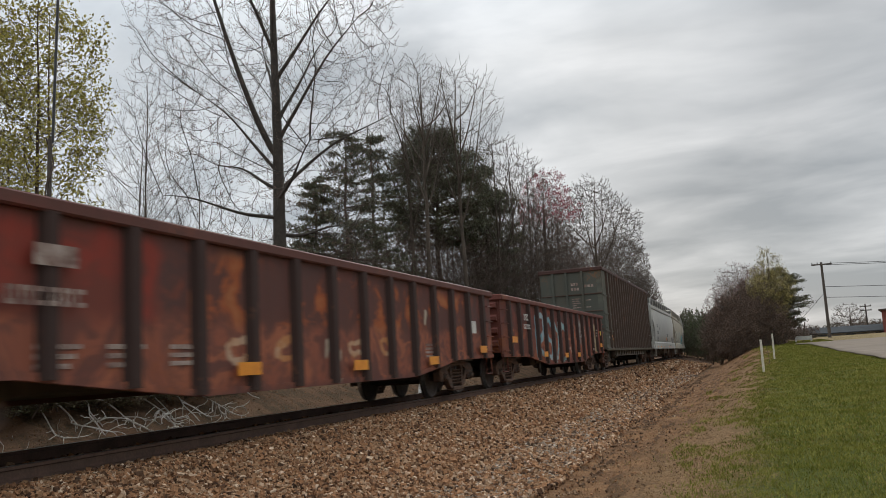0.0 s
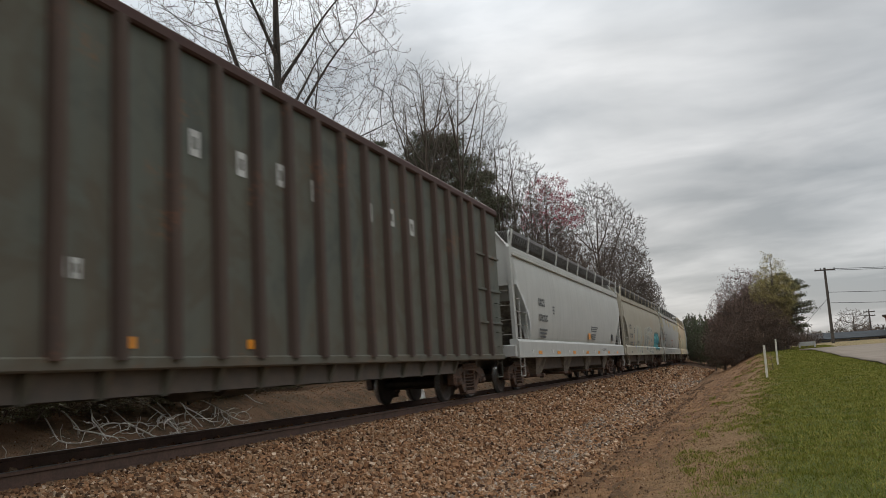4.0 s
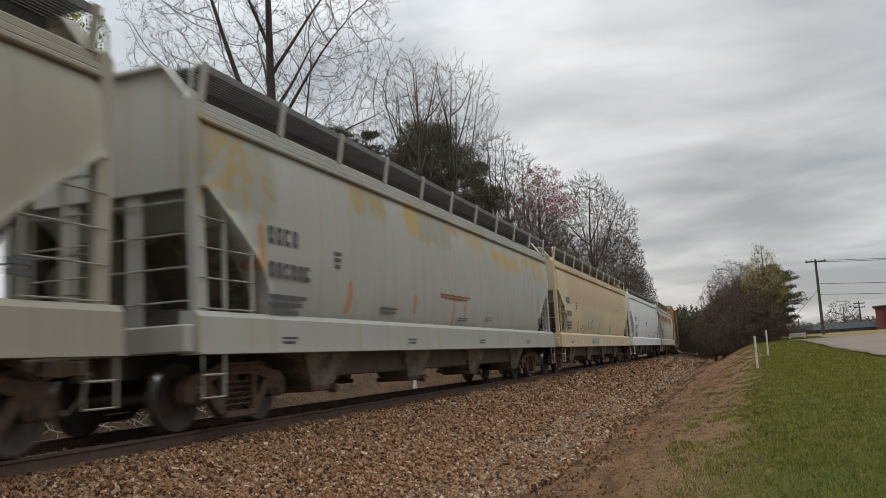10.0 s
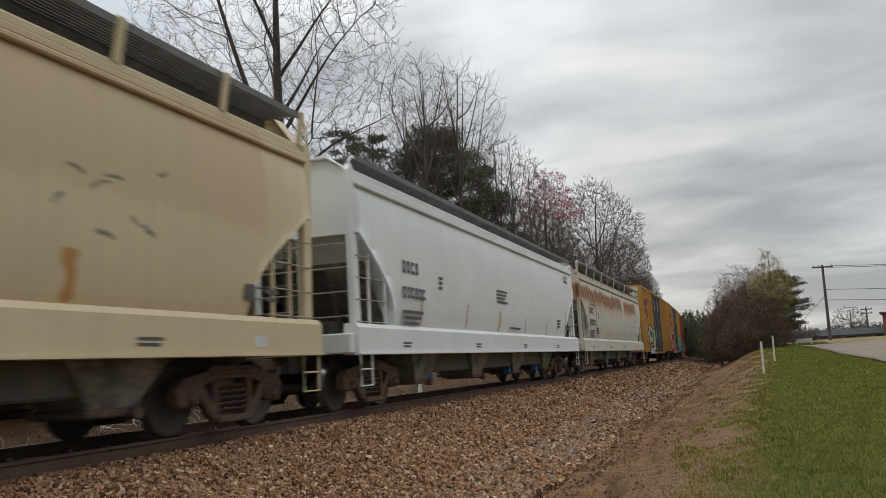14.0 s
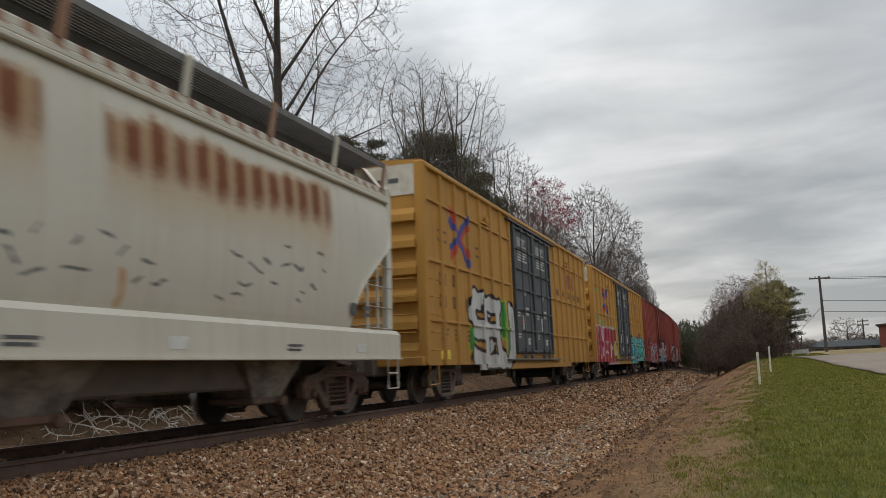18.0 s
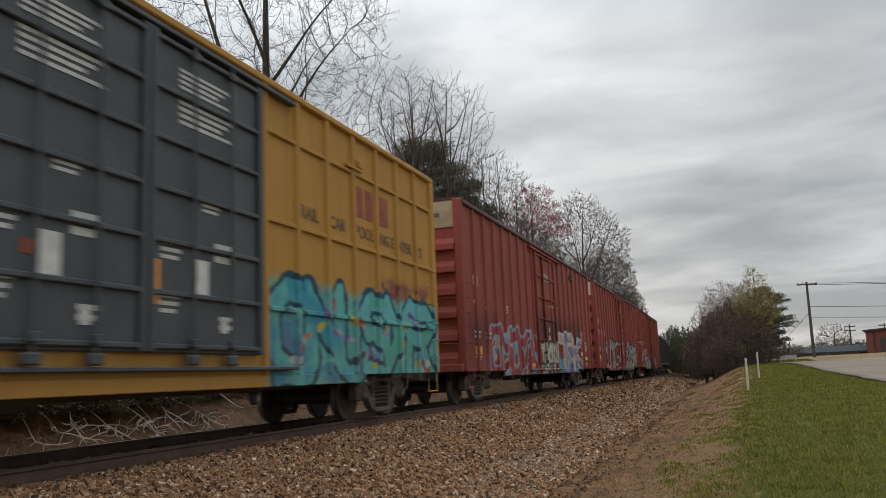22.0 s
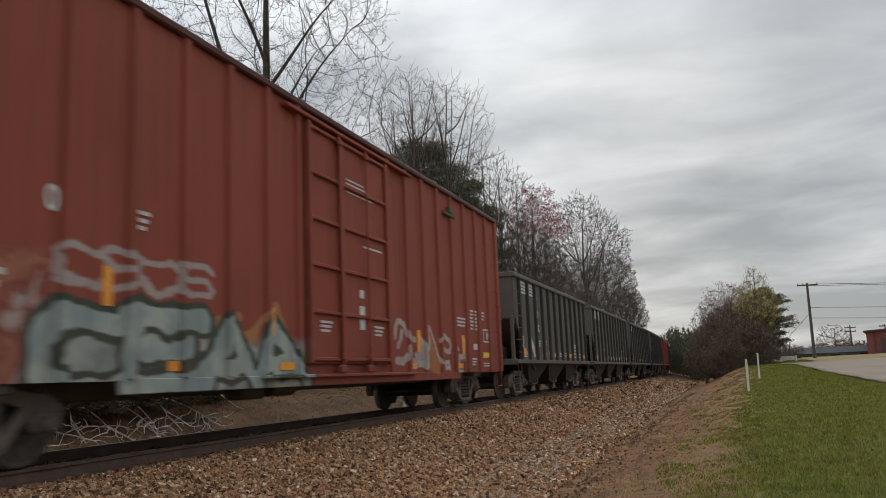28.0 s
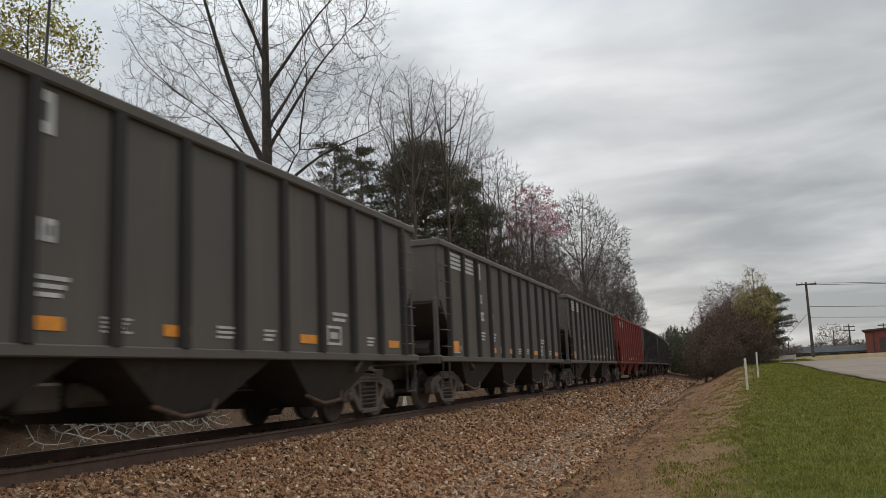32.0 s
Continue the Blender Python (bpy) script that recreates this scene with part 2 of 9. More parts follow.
def car_paint(name, col, grime=(0.05, 0.04, 0.035), grime_amount=0.35, streak=0.3, rust=0.1, rust_col=(0.16, 0.055, 0.02), rough=0.55, top_rust=0.0, patches=(), pieces=(), fields=(), stains=(), top=4.0, shine=0.10):
    """Paint of one railway car, in the car's own metres: y along it, z from the rail.
    patches: (y0, y1, z0, z1, colour) oblong repaints; fields: (y0, y1, z0, z1, colours, size) mottled spray areas; pieces: dicts of sprayed strokes."""
    m, n, l, b = nodes_of(name)
    vec = n.new("ShaderNodeTexCoord").outputs["Object"]
    sep = n.new("ShaderNodeSeparateXYZ")
    l.new(vec, sep.inputs[0])
    X, Y, Z = sep.outputs
    wide = noise_n(n, l, vec, 0.7, 5.0, 0.65)
    tight = noise_n(n, l, vec, 14.0, 5.0, 0.7)
    runs = noise_n(n, l, vec, 1.0, 4.0, 0.6, stretch=(3.0, 5.0, 0.22))
    c = mixc(n, l, ramp_n(n, l, wide, 0.3, 0.75, 0, 0.35), col, tuple(min(v * 1.25 + 0.01, 1) for v in col))
    wob = n.new("ShaderNodeTexNoise")
    wob.inputs["Scale"].default_value, wob.inputs["Detail"].default_value = 2.2, 2.0
    l.new(vec, wob.inputs["Vector"])
    shift = n.new("ShaderNodeVectorMath")
    shift.operation = "MULTIPLY_ADD"
    l.new(wob.outputs["Color"], shift.inputs[0])
    shift.inputs[1].default_value = (0, 0.30, 0.30)
    l.new(vec, shift.inputs[2])
    flat = n.new("ShaderNodeVectorMath")
    flat.operation = "MULTIPLY_ADD"
    l.new(shift.outputs[0], flat.inputs[0])
    flat.inputs[1].default_value, flat.inputs[2].default_value = (0, 1, 1), (0, -0.15, -0.15)
    flat = flat.outputs[0]
    near_side = math_n(n, l, "GREATER_THAN", X, 1.2)

    def inside(y0, y1, z0, z1, soft=0.02, src=None):
        ys, zs = Y, Z
        if src is not None:
            q = n.new("ShaderNodeSeparateXYZ")
            l.new(src, q.inputs[0])
            ys, zs = q.outputs[1], q.outputs[2]
        a = math_n(n, l, "MULTIPLY", ramp_n(n, l, ys, y0 - soft, y0 + soft), ramp_n(n, l, ys, y1 - soft, y1 + soft, 1, 0))
        e = math_n(n, l, "MULTIPLY", ramp_n(n, l, zs, z0 - soft, z0 + soft), ramp_n(n, l, zs, z1 - soft, z1 + soft, 1, 0))
        return math_n(n, l, "MULTIPLY", near_side, math_n(n, l, "MULTIPLY", a, e))

    for y0, y1, z0, z1, pc in patches:
        c = mixc(n, l, inside(y0, y1, z0, z1), c, pc)
    for y0, y1, z0, z1, sc, soft in stains:
        c = mixc(n, l, math_n(n, l, "MULTIPLY", inside(y0, y1, z0, z1, soft, flat), math_n(n, l, "MULTIPLY_ADD", wide, 0.8, 0.35, clamp=True)), c, sc)
    for y0, y1, z0, z1, cols, size, *cells in fields:
        r = n.new("ShaderNodeValToRGB")
        e = r.color_ramp.elements
        e[0].color = (*cols[0], 1)
        if cells:
            v = add(n, "ShaderNodeTexVoronoi", Scale=1 / size)
            l.new(flat, v.inputs["Vector"])
            q = n.new("ShaderNodeSeparateColor")
            l.new(v.outputs["Color"], q.inputs[0])
            r.color_ramp.interpolation = "CONSTANT"
            a, w, src = 0.0, 1 / len(cols), q.outputs[0]
        else:
            r.color_ramp.interpolation = "EASE"
            a, w, src = 0.36, 0.28 / max(len(cols) - 1, 1), noise_n(n, l, flat, 0.55 / size, 4.0, 0.62, dist=0.4)
            e[0].position = a
        e[1].position, e[1].color = a + w, (*cols[1], 1)
        for i, cc in enumerate(cols[2:], 2):
            e.new(a + i * w).color = (*cc, 1)
        l.new(src, r.inputs[0])
        c = mixc(n, l, math_n(n, l, "MULTIPLY", inside(y0, y1, z0, z1, 0.12, flat), 0.93), c, r.outputs[0])
    done = None
    for p in pieces:
        d = done = strokes(n, l, flat, p["segs"], done)
        w = p.get("w", 0.12)
        d = math_n(n, l, "ADD", d, math_n(n, l, "MULTIPLY", math_n(n, l, "ADD", tight, -0.5), 0.05))
        halo = p.get("halo")
        if halo:
            c = mixc(n, l, math_n(n, l, "MULTIPLY", near_side, ramp_n(n, l, d, w + 0.2, w + 0.3, 1, 0)), c, halo)
        line = p.get("line")
        if line:
            c = mixc(n, l, math_n(n, l, "MULTIPLY", near_side, ramp_n(n, l, d, w + 0.07, w + 0.1, 1, 0)), c, line)
        fill = p["fill"]
        if p.get("fill2"):
            fill = mixc(n, l, ramp_n(n, l, noise_n(n, l, vec, 1.3), 0.42, 0.58), fill, p["fill2"])
        c = mixc(n, l, math_n(n, l, "MULTIPLY", near_side, ramp_n(n, l, d, w - 0.015, w + 0.015, 0.92, 0)), c, fill)
    # wear: rain streaks, road film towards the underframe, rust in blotches
    c = mixc(n, l, math_n(n, l, "MULTIPLY", ramp_n(n, l, runs, 0.45, 0.75), streak), c, grime)
    film = math_n(n, l, "MULTIPLY", ramp_n(n, l, math_n(n, l, "ADD", Z, math_n(n, l, "MULTIPLY", wide, 1.2)), 1.2, 2.9, 1, 0.25), grime_amount)
    c = mixc(n, l, film, c, grime)
    rustf = math_n(n, l, "MULTIPLY", ramp_n(n, l, math_n(n, l, "ADD", wide, math_n(n, l, "MULTIPLY", tight, 0.5)), 0.95 - rust, 1.08 - rust), 0.8)
    c = mixc(n, l, rustf, c, mixc(n, l, tight, rust_col, tuple(v * 2.0 for v in rust_col)))
    if top_rust:
        # runs of rust below each roof rib, in a row along the car, and dots on the eave
        slow = noise_n(n, l, vec, 1.0, 3.0, 0.6, stretch=(0.2, 0.9, 0.5))
        sway = math_n(n, l, "ADD", Y, math_n(n, l, "MULTIPLY_ADD", tight, 0.10, math_n(n, l, "MULTIPLY", slow, 0.12)))
        comb_n = ramp_n(n, l, math_n(n, l, "PINGPONG", sway, 0.195), 0.05, 0.12, 0.34, 1.0)
        zw = math_n(n, l, "ADD", math_n(n, l, "MULTIPLY_ADD", tight, 0.3, Z), math_n(n, l, "MULTIPLY_ADD", slow, 0.6, -0.45))
        zone = math_n(n, l, "MULTIPLY", ramp_n(n, l, zw, top - 1.50, top - 1.15), ramp_n(n, l, zw, top - 0.86, top - 0.68, 1, 0))
        eave_dots = math_n(n, l, "MULTIPLY", ramp_n(n, l, Z, top - 0.40, top - 0.37), ramp_n(n, l, math_n(n, l, "PINGPONG", Y, 0.17), 0.08, 0.11))
        thick = ramp_n(n, l, noise_n(n, l, vec, 1.0, 3.0, 0.6, stretch=(0.2, 0.55, 0.1)), 0.26, 0.42)
        gap = math_n(n, l, "MULTIPLY", ramp_n(n, l, Y, 1.5, 1.7), ramp_n(n, l, Y, 2.3, 2.55, 1, 0))
        thick = math_n(n, l, "MULTIPLY", thick, math_n(n, l, "MULTIPLY", math_n(n, l, "SUBTRACT", 1.0, gap), ramp_n(n, l, Y, 7.0, 7.4, 1, 0)))
        k = math_n(n, l, "MULTIPLY", math_n(n, l, "MULTIPLY", zone, comb_n), thick)
        haze = math_n(n, l, "MULTIPLY", math_n(n, l, "MULTIPLY", ramp_n(n, l, zw, top - 2.0, top - 1.0), ramp_n(n, l, zw, top - 0.85, top - 0.65, 1, 0)), math_n(n, l, "MULTIPLY", thick, 0.75))
        c = mixc(n, l, haze, c, (0.45, 0.27, 0.11))
        c = mixc(n, l, math_n(n, l, "MULTIPLY", k, top_rust), c, (0.165, 0.048, 0.018))
        c = mixc(n, l, math_n(n, l, "MULTIPLY", eave_dots, 0.75), c, (0.27, 0.10, 0.04))
    l.new(c, b.inputs["Base Color"])
    b.inputs["Specular IOR Level"].default_value = shine
    l.new(math_n(n, l, "MULTIPLY_ADD", tight, 0.3, rough - 0.10, clamp=True), b.inputs["Roughness"])
    bump_n(n, l, b, math_n(n, l, "ADD", math_n(n, l, "MULTIPLY", wide, 1.0), math_n(n, l, "MULTIPLY", tight, 0.08)), 0.35, 0.02)
    return m


def dull(m):
    """No shine at a low angle: dusty, porous surfaces."""
    for q in m.node_tree.nodes:
        if q.type == "BSDF_PRINCIPLED":
            q.inputs["Specular IOR Level"].default_value = 0.05
            q.inputs["Roughness"].default_value = 1.0
    return m


STEEL_DARK = mat("sooty_steel", (0.086, 0.073, 0.062), (0.13, 0.10, 0.077), rough=0.8, scale=4, bump=0.3)
OUTLET_GRIME = mat("grimy_outlet_paint", (0.26, 0.225, 0.18), (0.075, 0.063, 0.052), rough=0.85, scale=2.2, fine=14, bump=0.3)
TRUCK_STEEL = mat("rusty_cast_steel", (0.165, 0.088, 0.054), (0.068, 0.052, 0.044), rough=0.85, scale=3.5, fine=14, bump=0.5)
SOOT_TRUCK = mat("sooty_cast_steel", (0.16, 0.12, 0.094), (0.09, 0.075, 0.066), rough=0.85, scale=4, fine=16, bump=0.5)
WHEEL_STEEL = mat("brown_wheel_steel", (0.115, 0.088, 0.072), (0.07, 0.056, 0.048), rough=0.65, metal=0.2, scale=5)
TREAD_STEEL = mat("bright_tread_steel", (0.45, 0.45, 0.44), (0.3, 0.29, 0.28), rough=0.35, metal=0.9, scale=9)
GRATE_STEEL = mat("galvanised_grating", (0.17, 0.16, 0.15), (0.11, 0.103, 0.095), rough=0.6, metal=0.15)
RUNG_STEEL = mat("painted_rung_steel", (0.34, 0.32, 0.28), (0.2, 0.17, 0.14), rough=0.6)
RAIL_RUST = mat("rusted_rail_steel", (0.15, 0.085, 0.06), (0.095, 0.058, 0.042), rough=0.85, scale=3, bump=0.4)
RAIL_TOP = mat("polished_rail_head", (0.33, 0.31, 0.30), (0.22, 0.2, 0.19), rough=0.35, metal=0.9, scale=5)
TIE_WOOD = mat("creosoted_tie_wood", (0.05, 0.038, 0.03), (0.09, 0.07, 0.055), rough=0.9, scale=4, bump=0.6)
BARS_WHITE = mat("white_lettering", (0.62, 0.61, 0.57), (0.45, 0.43, 0.4), rough=0.6, scale=6)
BARS_DARK = mat("dark_lettering", (0.05, 0.05, 0.05), (0.1, 0.1, 0.1), rough=0.6, scale=6)
DECAL_ORANGE = mat("orange_reflector", (0.85, 0.33, 0.02), (0.7, 0.24, 0.015), rough=0.4, scale=6, bump=0)
DECAL_WHITE = mat("white_reflector", (0.7, 0.69, 0.65), (0.5, 0.48, 0.44), rough=0.45, scale=6, bump=0)


# ---- building blocks ----
def mesh_of(name, verts, faces, material, smooth=False, slots=None, slot_of=None):
    me = bpy.data.meshes.new(name)
    me.from_pydata([tuple(v) for v in verts], [], [tuple(f) for f in faces])
    for m in slots or (material,):
        me.materials.append(m)
    if slot_of is not None:
        me.polygons.foreach_set("material_index", np.array(slot_of, dtype=np.int32))
    if smooth:
        me.polygons.foreach_set("use_smooth", np.ones(len(me.polygons), dtype=bool))
    me.update()
    return me


class Shape:
    """Collects solid pieces of one part."""

    def __init__(self):
        self.v, self.f = [], []

    def add(self, verts, faces):
        k = len(self.v)
        self.v += [tuple(p) for p in verts]
        self.f += [tuple(i + k for i in q) for q in faces]
        return self

    def box(self, x0, x1, y0, y1, z0, z1, ease=0.0):
        """An oblong block; ease rounds its long upright and lying edges by that much."""
        x0, x1, y0, y1, z0, z1 = min(x0, x1), max(x0, x1), min(y0, y1), max(y0, y1), min(z0, z1), max(z0, z1)
        e = min(ease, (x1 - x0) * 0.4, (y1 - y0) * 0.4, (z1 - z0) * 0.4)
        if e <= 0:
            return self.add([(x, y, z) for x in (x0, x1) for y in (y0, y1) for z in (z0, z1)],
                            [(0, 1, 3, 2), (4, 6, 7, 5), (0, 4, 5, 1), (2, 3, 7, 6), (0, 2, 6, 4), (1, 5, 7, 3)])
        bm = bmesh.new()
        bmesh.ops.create_cube(bm, size=1)
        for v in bm.verts:
            v.co = ((x0 + x1) / 2 + v.co.x * (x1 - x0), (y0 + y1) / 2 + v.co.y * (y1 - y0), (z0 + z1) / 2 + v.co.z * (z1 - z0))
        bmesh.ops.bevel(bm, geom=bm.edges[:], offset=e, segments=1, affect="EDGES", profile=0.5)
        bm.verts.index_update()
        self.add([v.co.copy() for v in bm.verts], [[v.index for v in f.verts] for f in bm.faces])
        bm.free()
        return self

    def prism(self, loop, axis, a, b):
        """A closed loop of 2D points pushed from a to b along an axis: x takes (y, z), y takes (x, z), z takes (x, y)."""
        n = len(loop)
        put = {"x": lambda p, t: (t, p[0], p[1]), "y": lambda p, t: (p[0], t, p[1]), "z": lambda p, t: (p[0], p[1], t)}[axis]
        verts = [put(p, a) for p in loop] + [put(p, b) for p in loop]
        faces = [tuple(range(n))[::-1], tuple(range(n, 2 * n))] + [(i, (i + 1) % n, n + (i + 1) % n, n + i) for i in range(n)]
        return self.add(verts, faces)

    def tube(self, pts, r, sides=6, r2=None):
        pts = [Vector(p) for p in pts]
        n = len(pts)
        verts, faces = [], []
        for i, p in enumerate(pts):
            d = (pts[min(i + 1, n - 1)] - pts[max(i - 1, 0)]).normalized()
            u = d.orthogonal().normalized() if abs(d.z) > 0.9 else d.cross(Vector((0, 0, 1))).normalized()
            w = d.cross(u)
            rr = r if r2 is None else r + (r2 - r) * i / max(n - 1, 1)
            verts += [p + (u * math.cos(k * math.tau / sides) + w * math.sin(k * math.tau / sides)) * rr for k in range(sides)]
        for i in range(n - 1):
            for k in range(sides):
                a, b = i * sides + k, i * sides + (k + 1) % sides
                faces.append((a, b, b + sides, a + sides))
        faces += [tuple(range(sides))[::-1], tuple(range((n - 1) * sides, n * sides))]
        return self.add(verts, faces)

    def turned(self, profile, axis_y=True, sides=24, centre=(0, 0, 0)):
        """A profile of (radius, place along the x axis) turned round the x axis."""
        n = len(profile)
        cx, cy, cz = centre
        verts = [(cx + t, cy + r * math.cos(k * math.tau / sides), cz + r * math.sin(k * math.tau / sides)) for k in range(sides) for r, t in profile]
        faces = [(k * n + i, ((k + 1) % sides) * n + i, ((k + 1) % sides) * n + i + 1, k * n + i + 1) for k in range(sides) for i in range(n - 1)]
        return self.add(verts, faces)

    def mesh(self, name, material, smooth=False):
        return mesh_of(name, self.v, self.f, material, smooth)


def thing(name, label, category, group="", kind="", at=None):
    ob = tagged(new(name), label, category, group, kind)
    ob.empty_display_size = 0.2
    if at is not None:
        ob.matrix_basis = at
    return ob


def part(name, shape, material, parent, label="", smooth=False):
    me = shape if isinstance(shape, bpy.types.Mesh) else shape.mesh(name, material, smooth)
    ob = new(name, me)
    ob.parent = parent
    if label:
        ob["label"] = label
    return ob


# ---- ground: one sheet with the roadbed, ditch, clay bank, verge and far land ----
def ground_material():
    m, n, l, b = nodes_of("ground_soil_grass")
    pos = n.new("ShaderNodeNewGeometry").outputs["Position"]
    at = n.new("ShaderNodeAttribute")
    at.attribute_name = "across"
    sep = n.new("ShaderNodeSeparateXYZ")
    l.new(at.outputs["Vector"], sep.inputs[0])
    U, S = sep.outputs[0], sep.outputs[1]
    wide, mid, tight = noise_n(n, l, pos, 0.25, 5), noise_n(n, l, pos, 1.6, 5), noise_n(n, l, pos, 22.0, 4)
    jag = math_n(n, l, "ADD", U, math_n(n, l, "MULTIPLY_ADD", mid, 1.6, -0.8))
    jag = math_n(n, l, "ADD", jag, math_n(n, l, "MULTIPLY_ADD", tight, 0.5, -0.25))
    out = math_n(n, l, "SUBTRACT", jag, math_n(n, l, "MULTIPLY", math_n(n, l, "MAXIMUM", math_n(n, l, "ADD", math_n(n, l, "MINIMUM", S, 50.0), -10.0), 0.0), 0.045))
    clay = mixc(n, l, ramp_n(n, l, mid, 0.35, 0.65), (0.25, 0.136, 0.068), (0.145, 0.078, 0.042))
    clods = noise_n(n, l, pos, 7.0, 5, 0.7)
    clay = mixc(n, l, ramp_n(n, l, clods, 0.5, 0.62, 0, 0.4), clay, (0.10, 0.055, 0.03))
    clay = mixc(n, l, ramp_n(n, l, tight, 0.45, 0.7, 0, 0.7), clay, (0.25, 0.16, 0.092))
    ledge = noise_n(n, l, pos, 1.0, 5, 0.65, stretch=(4.5, 0.8, 9.0))
    clay = mixc(n, l, ramp_n(n, l, ledge, 0.52, 0.60, 0, 0.75), clay, (0.07, 0.042, 0.026))
    straw = mixc(n, l, ramp_n(n, l, tight, 0.35, 0.65), (0.255, 0.16, 0.084), (0.145, 0.09, 0.048))
    lawn = mixc(n, l, ramp_n(n, l, wide, 0.35, 0.65), (0.10, 0.108, 0.028), (0.135, 0.125, 0.04))
    lawn = mixc(n, l, ramp_n(n, l, tight, 0.4, 0.7), lawn, (0.05, 0.07, 0.02))
    litter = mixc(n, l, ramp_n(n, l, mid, 0.4, 0.6), (0.17, 0.105, 0.066), (0.10, 0.072, 0.047))
    litter = mixc(n, l, ramp_n(n, l, tight, 0.5, 0.75), litter, (0.21, 0.12, 0.07))
    bed = mixc(n, l, ramp_n(n, l, tight, 0.4, 0.6), (0.11, 0.066, 0.042), (0.045, 0.030, 0.022))
    c = mixc(n, l, ramp_n(n, l, jag, -3.2, -2.4), litter, bed)
    c = mixc(n, l, ramp_n(n, l, jag, 4.3, 4.9), c, clay)
    c = mixc(n, l, ramp_n(n, l, out, 5.5, 6.4), c, straw)
    c = mixc(n, l, ramp_n(n, l, out, 6.7, 7.6), c, lawn)
    field = mixc(n, l, ramp_n(n, l, mid, 0.35, 0.65), (0.27, 0.20, 0.11), (0.19, 0.15, 0.075))
    c = mixc(n, l, math_n(n, l, "MULTIPLY", ramp_n(n, l, S, 62.5, 66.0), ramp_n(n, l, U, 9.5, 10.5)), c, field)
    l.new(c, b.inputs["Base Color"])
    b.inputs["Roughness"].default_value = 1.0
    b.inputs["Specular IOR Level"].default_value = 0.03
    bump_n(n, l, b, math_n(n, l, "ADD", tight, math_n(n, l, "MULTIPLY", clods, 2.0)), 0.8, 0.06)
    return m


def lie(s, u):
    """Height of the uneven ground."""
    z = ground_z(s, u)
    if abs(u) < 13 and -5 < s < 60 and abs(u) >= 1.5:
        z += noise.noise((u * 0.9, s * 0.9, 0)) * 0.05 + noise.noise((u * 3, s * 3, 4)) * 0.02
        if 4.7 < u < 8.2:
            f = min(u - 4.7, 8.2 - u, 0.6) / 0.6
            z += f * (abs(noise.noise((u * 1.5, s * 0.4, 7))) * 0.16 - 0.05 + noise.noise((u * 5, s * 3.2, 2)) * 0.035)
    return z


def build_ground():
    us = sorted({*np.round(np.arange(-12, 14.01, 0.25), 2), *np.round(np.arange(4.5, 8.4, 0.1), 2), -900, -500, -300, -180, -110, -70, -45, -30, -22, -16, 16, 20, 26, 34, 45, 60, 90, 140, 220, 350, 600, 1000})
    ss = sorted({*np.round(np.arange(-4, 40, 0.5), 2), *np.round(np.arange(4, 30, 0.2), 2), *range(40, 130, 2), *range(130, 260, 10), -400, -200, -100, -60, -30, -15, -8, 300, 380, 500, 700, 950, 1190})
    verts, across = [], []
    for s in ss:
        for u in us:
            verts.append(along(s, u, lie(s, u)))
            across.append((u, s, 0))
    w = len(us)
    faces = [(j * w + i, j * w + i + 1, (j + 1) * w + i + 1, (j + 1) * w + i) for j in range(len(ss) - 1) for i in range(w - 1)]
    me = mesh_of("ground", verts, faces, ground_material(), True)
    a = me.attributes.new("across", "FLOAT_VECTOR", "POINT")
    a.data.foreach_set("vector", np.array(across, dtype=np.float32).ravel())
    tagged(new("ground", me), "roadside ground with a ballast bed, a clay ditch bank and mown grass", "ground", kind="structure")


build_ground()


def ribbon(loop, s0, s1, step, material, name, u0=0.0):
    """A rail or kerb: a closed (u, z) loop swept along the line."""
    ss = list(np.arange(s0, s1, step)) + [s1]
    n = len(loop)
    verts = [along(s, u0 + u, z) for s in ss for u, z in loop]
    faces = [(j * n + i, j * n + (i + 1) % n, (j + 1) * n + (i + 1) % n, (j + 1) * n + i) for j in range(len(ss) - 1) for i in range(n)]
    faces += [tuple(range(n))[::-1], tuple(range((len(ss) - 1) * n, len(ss) * n))]
    return mesh_of(name, verts, faces, material)


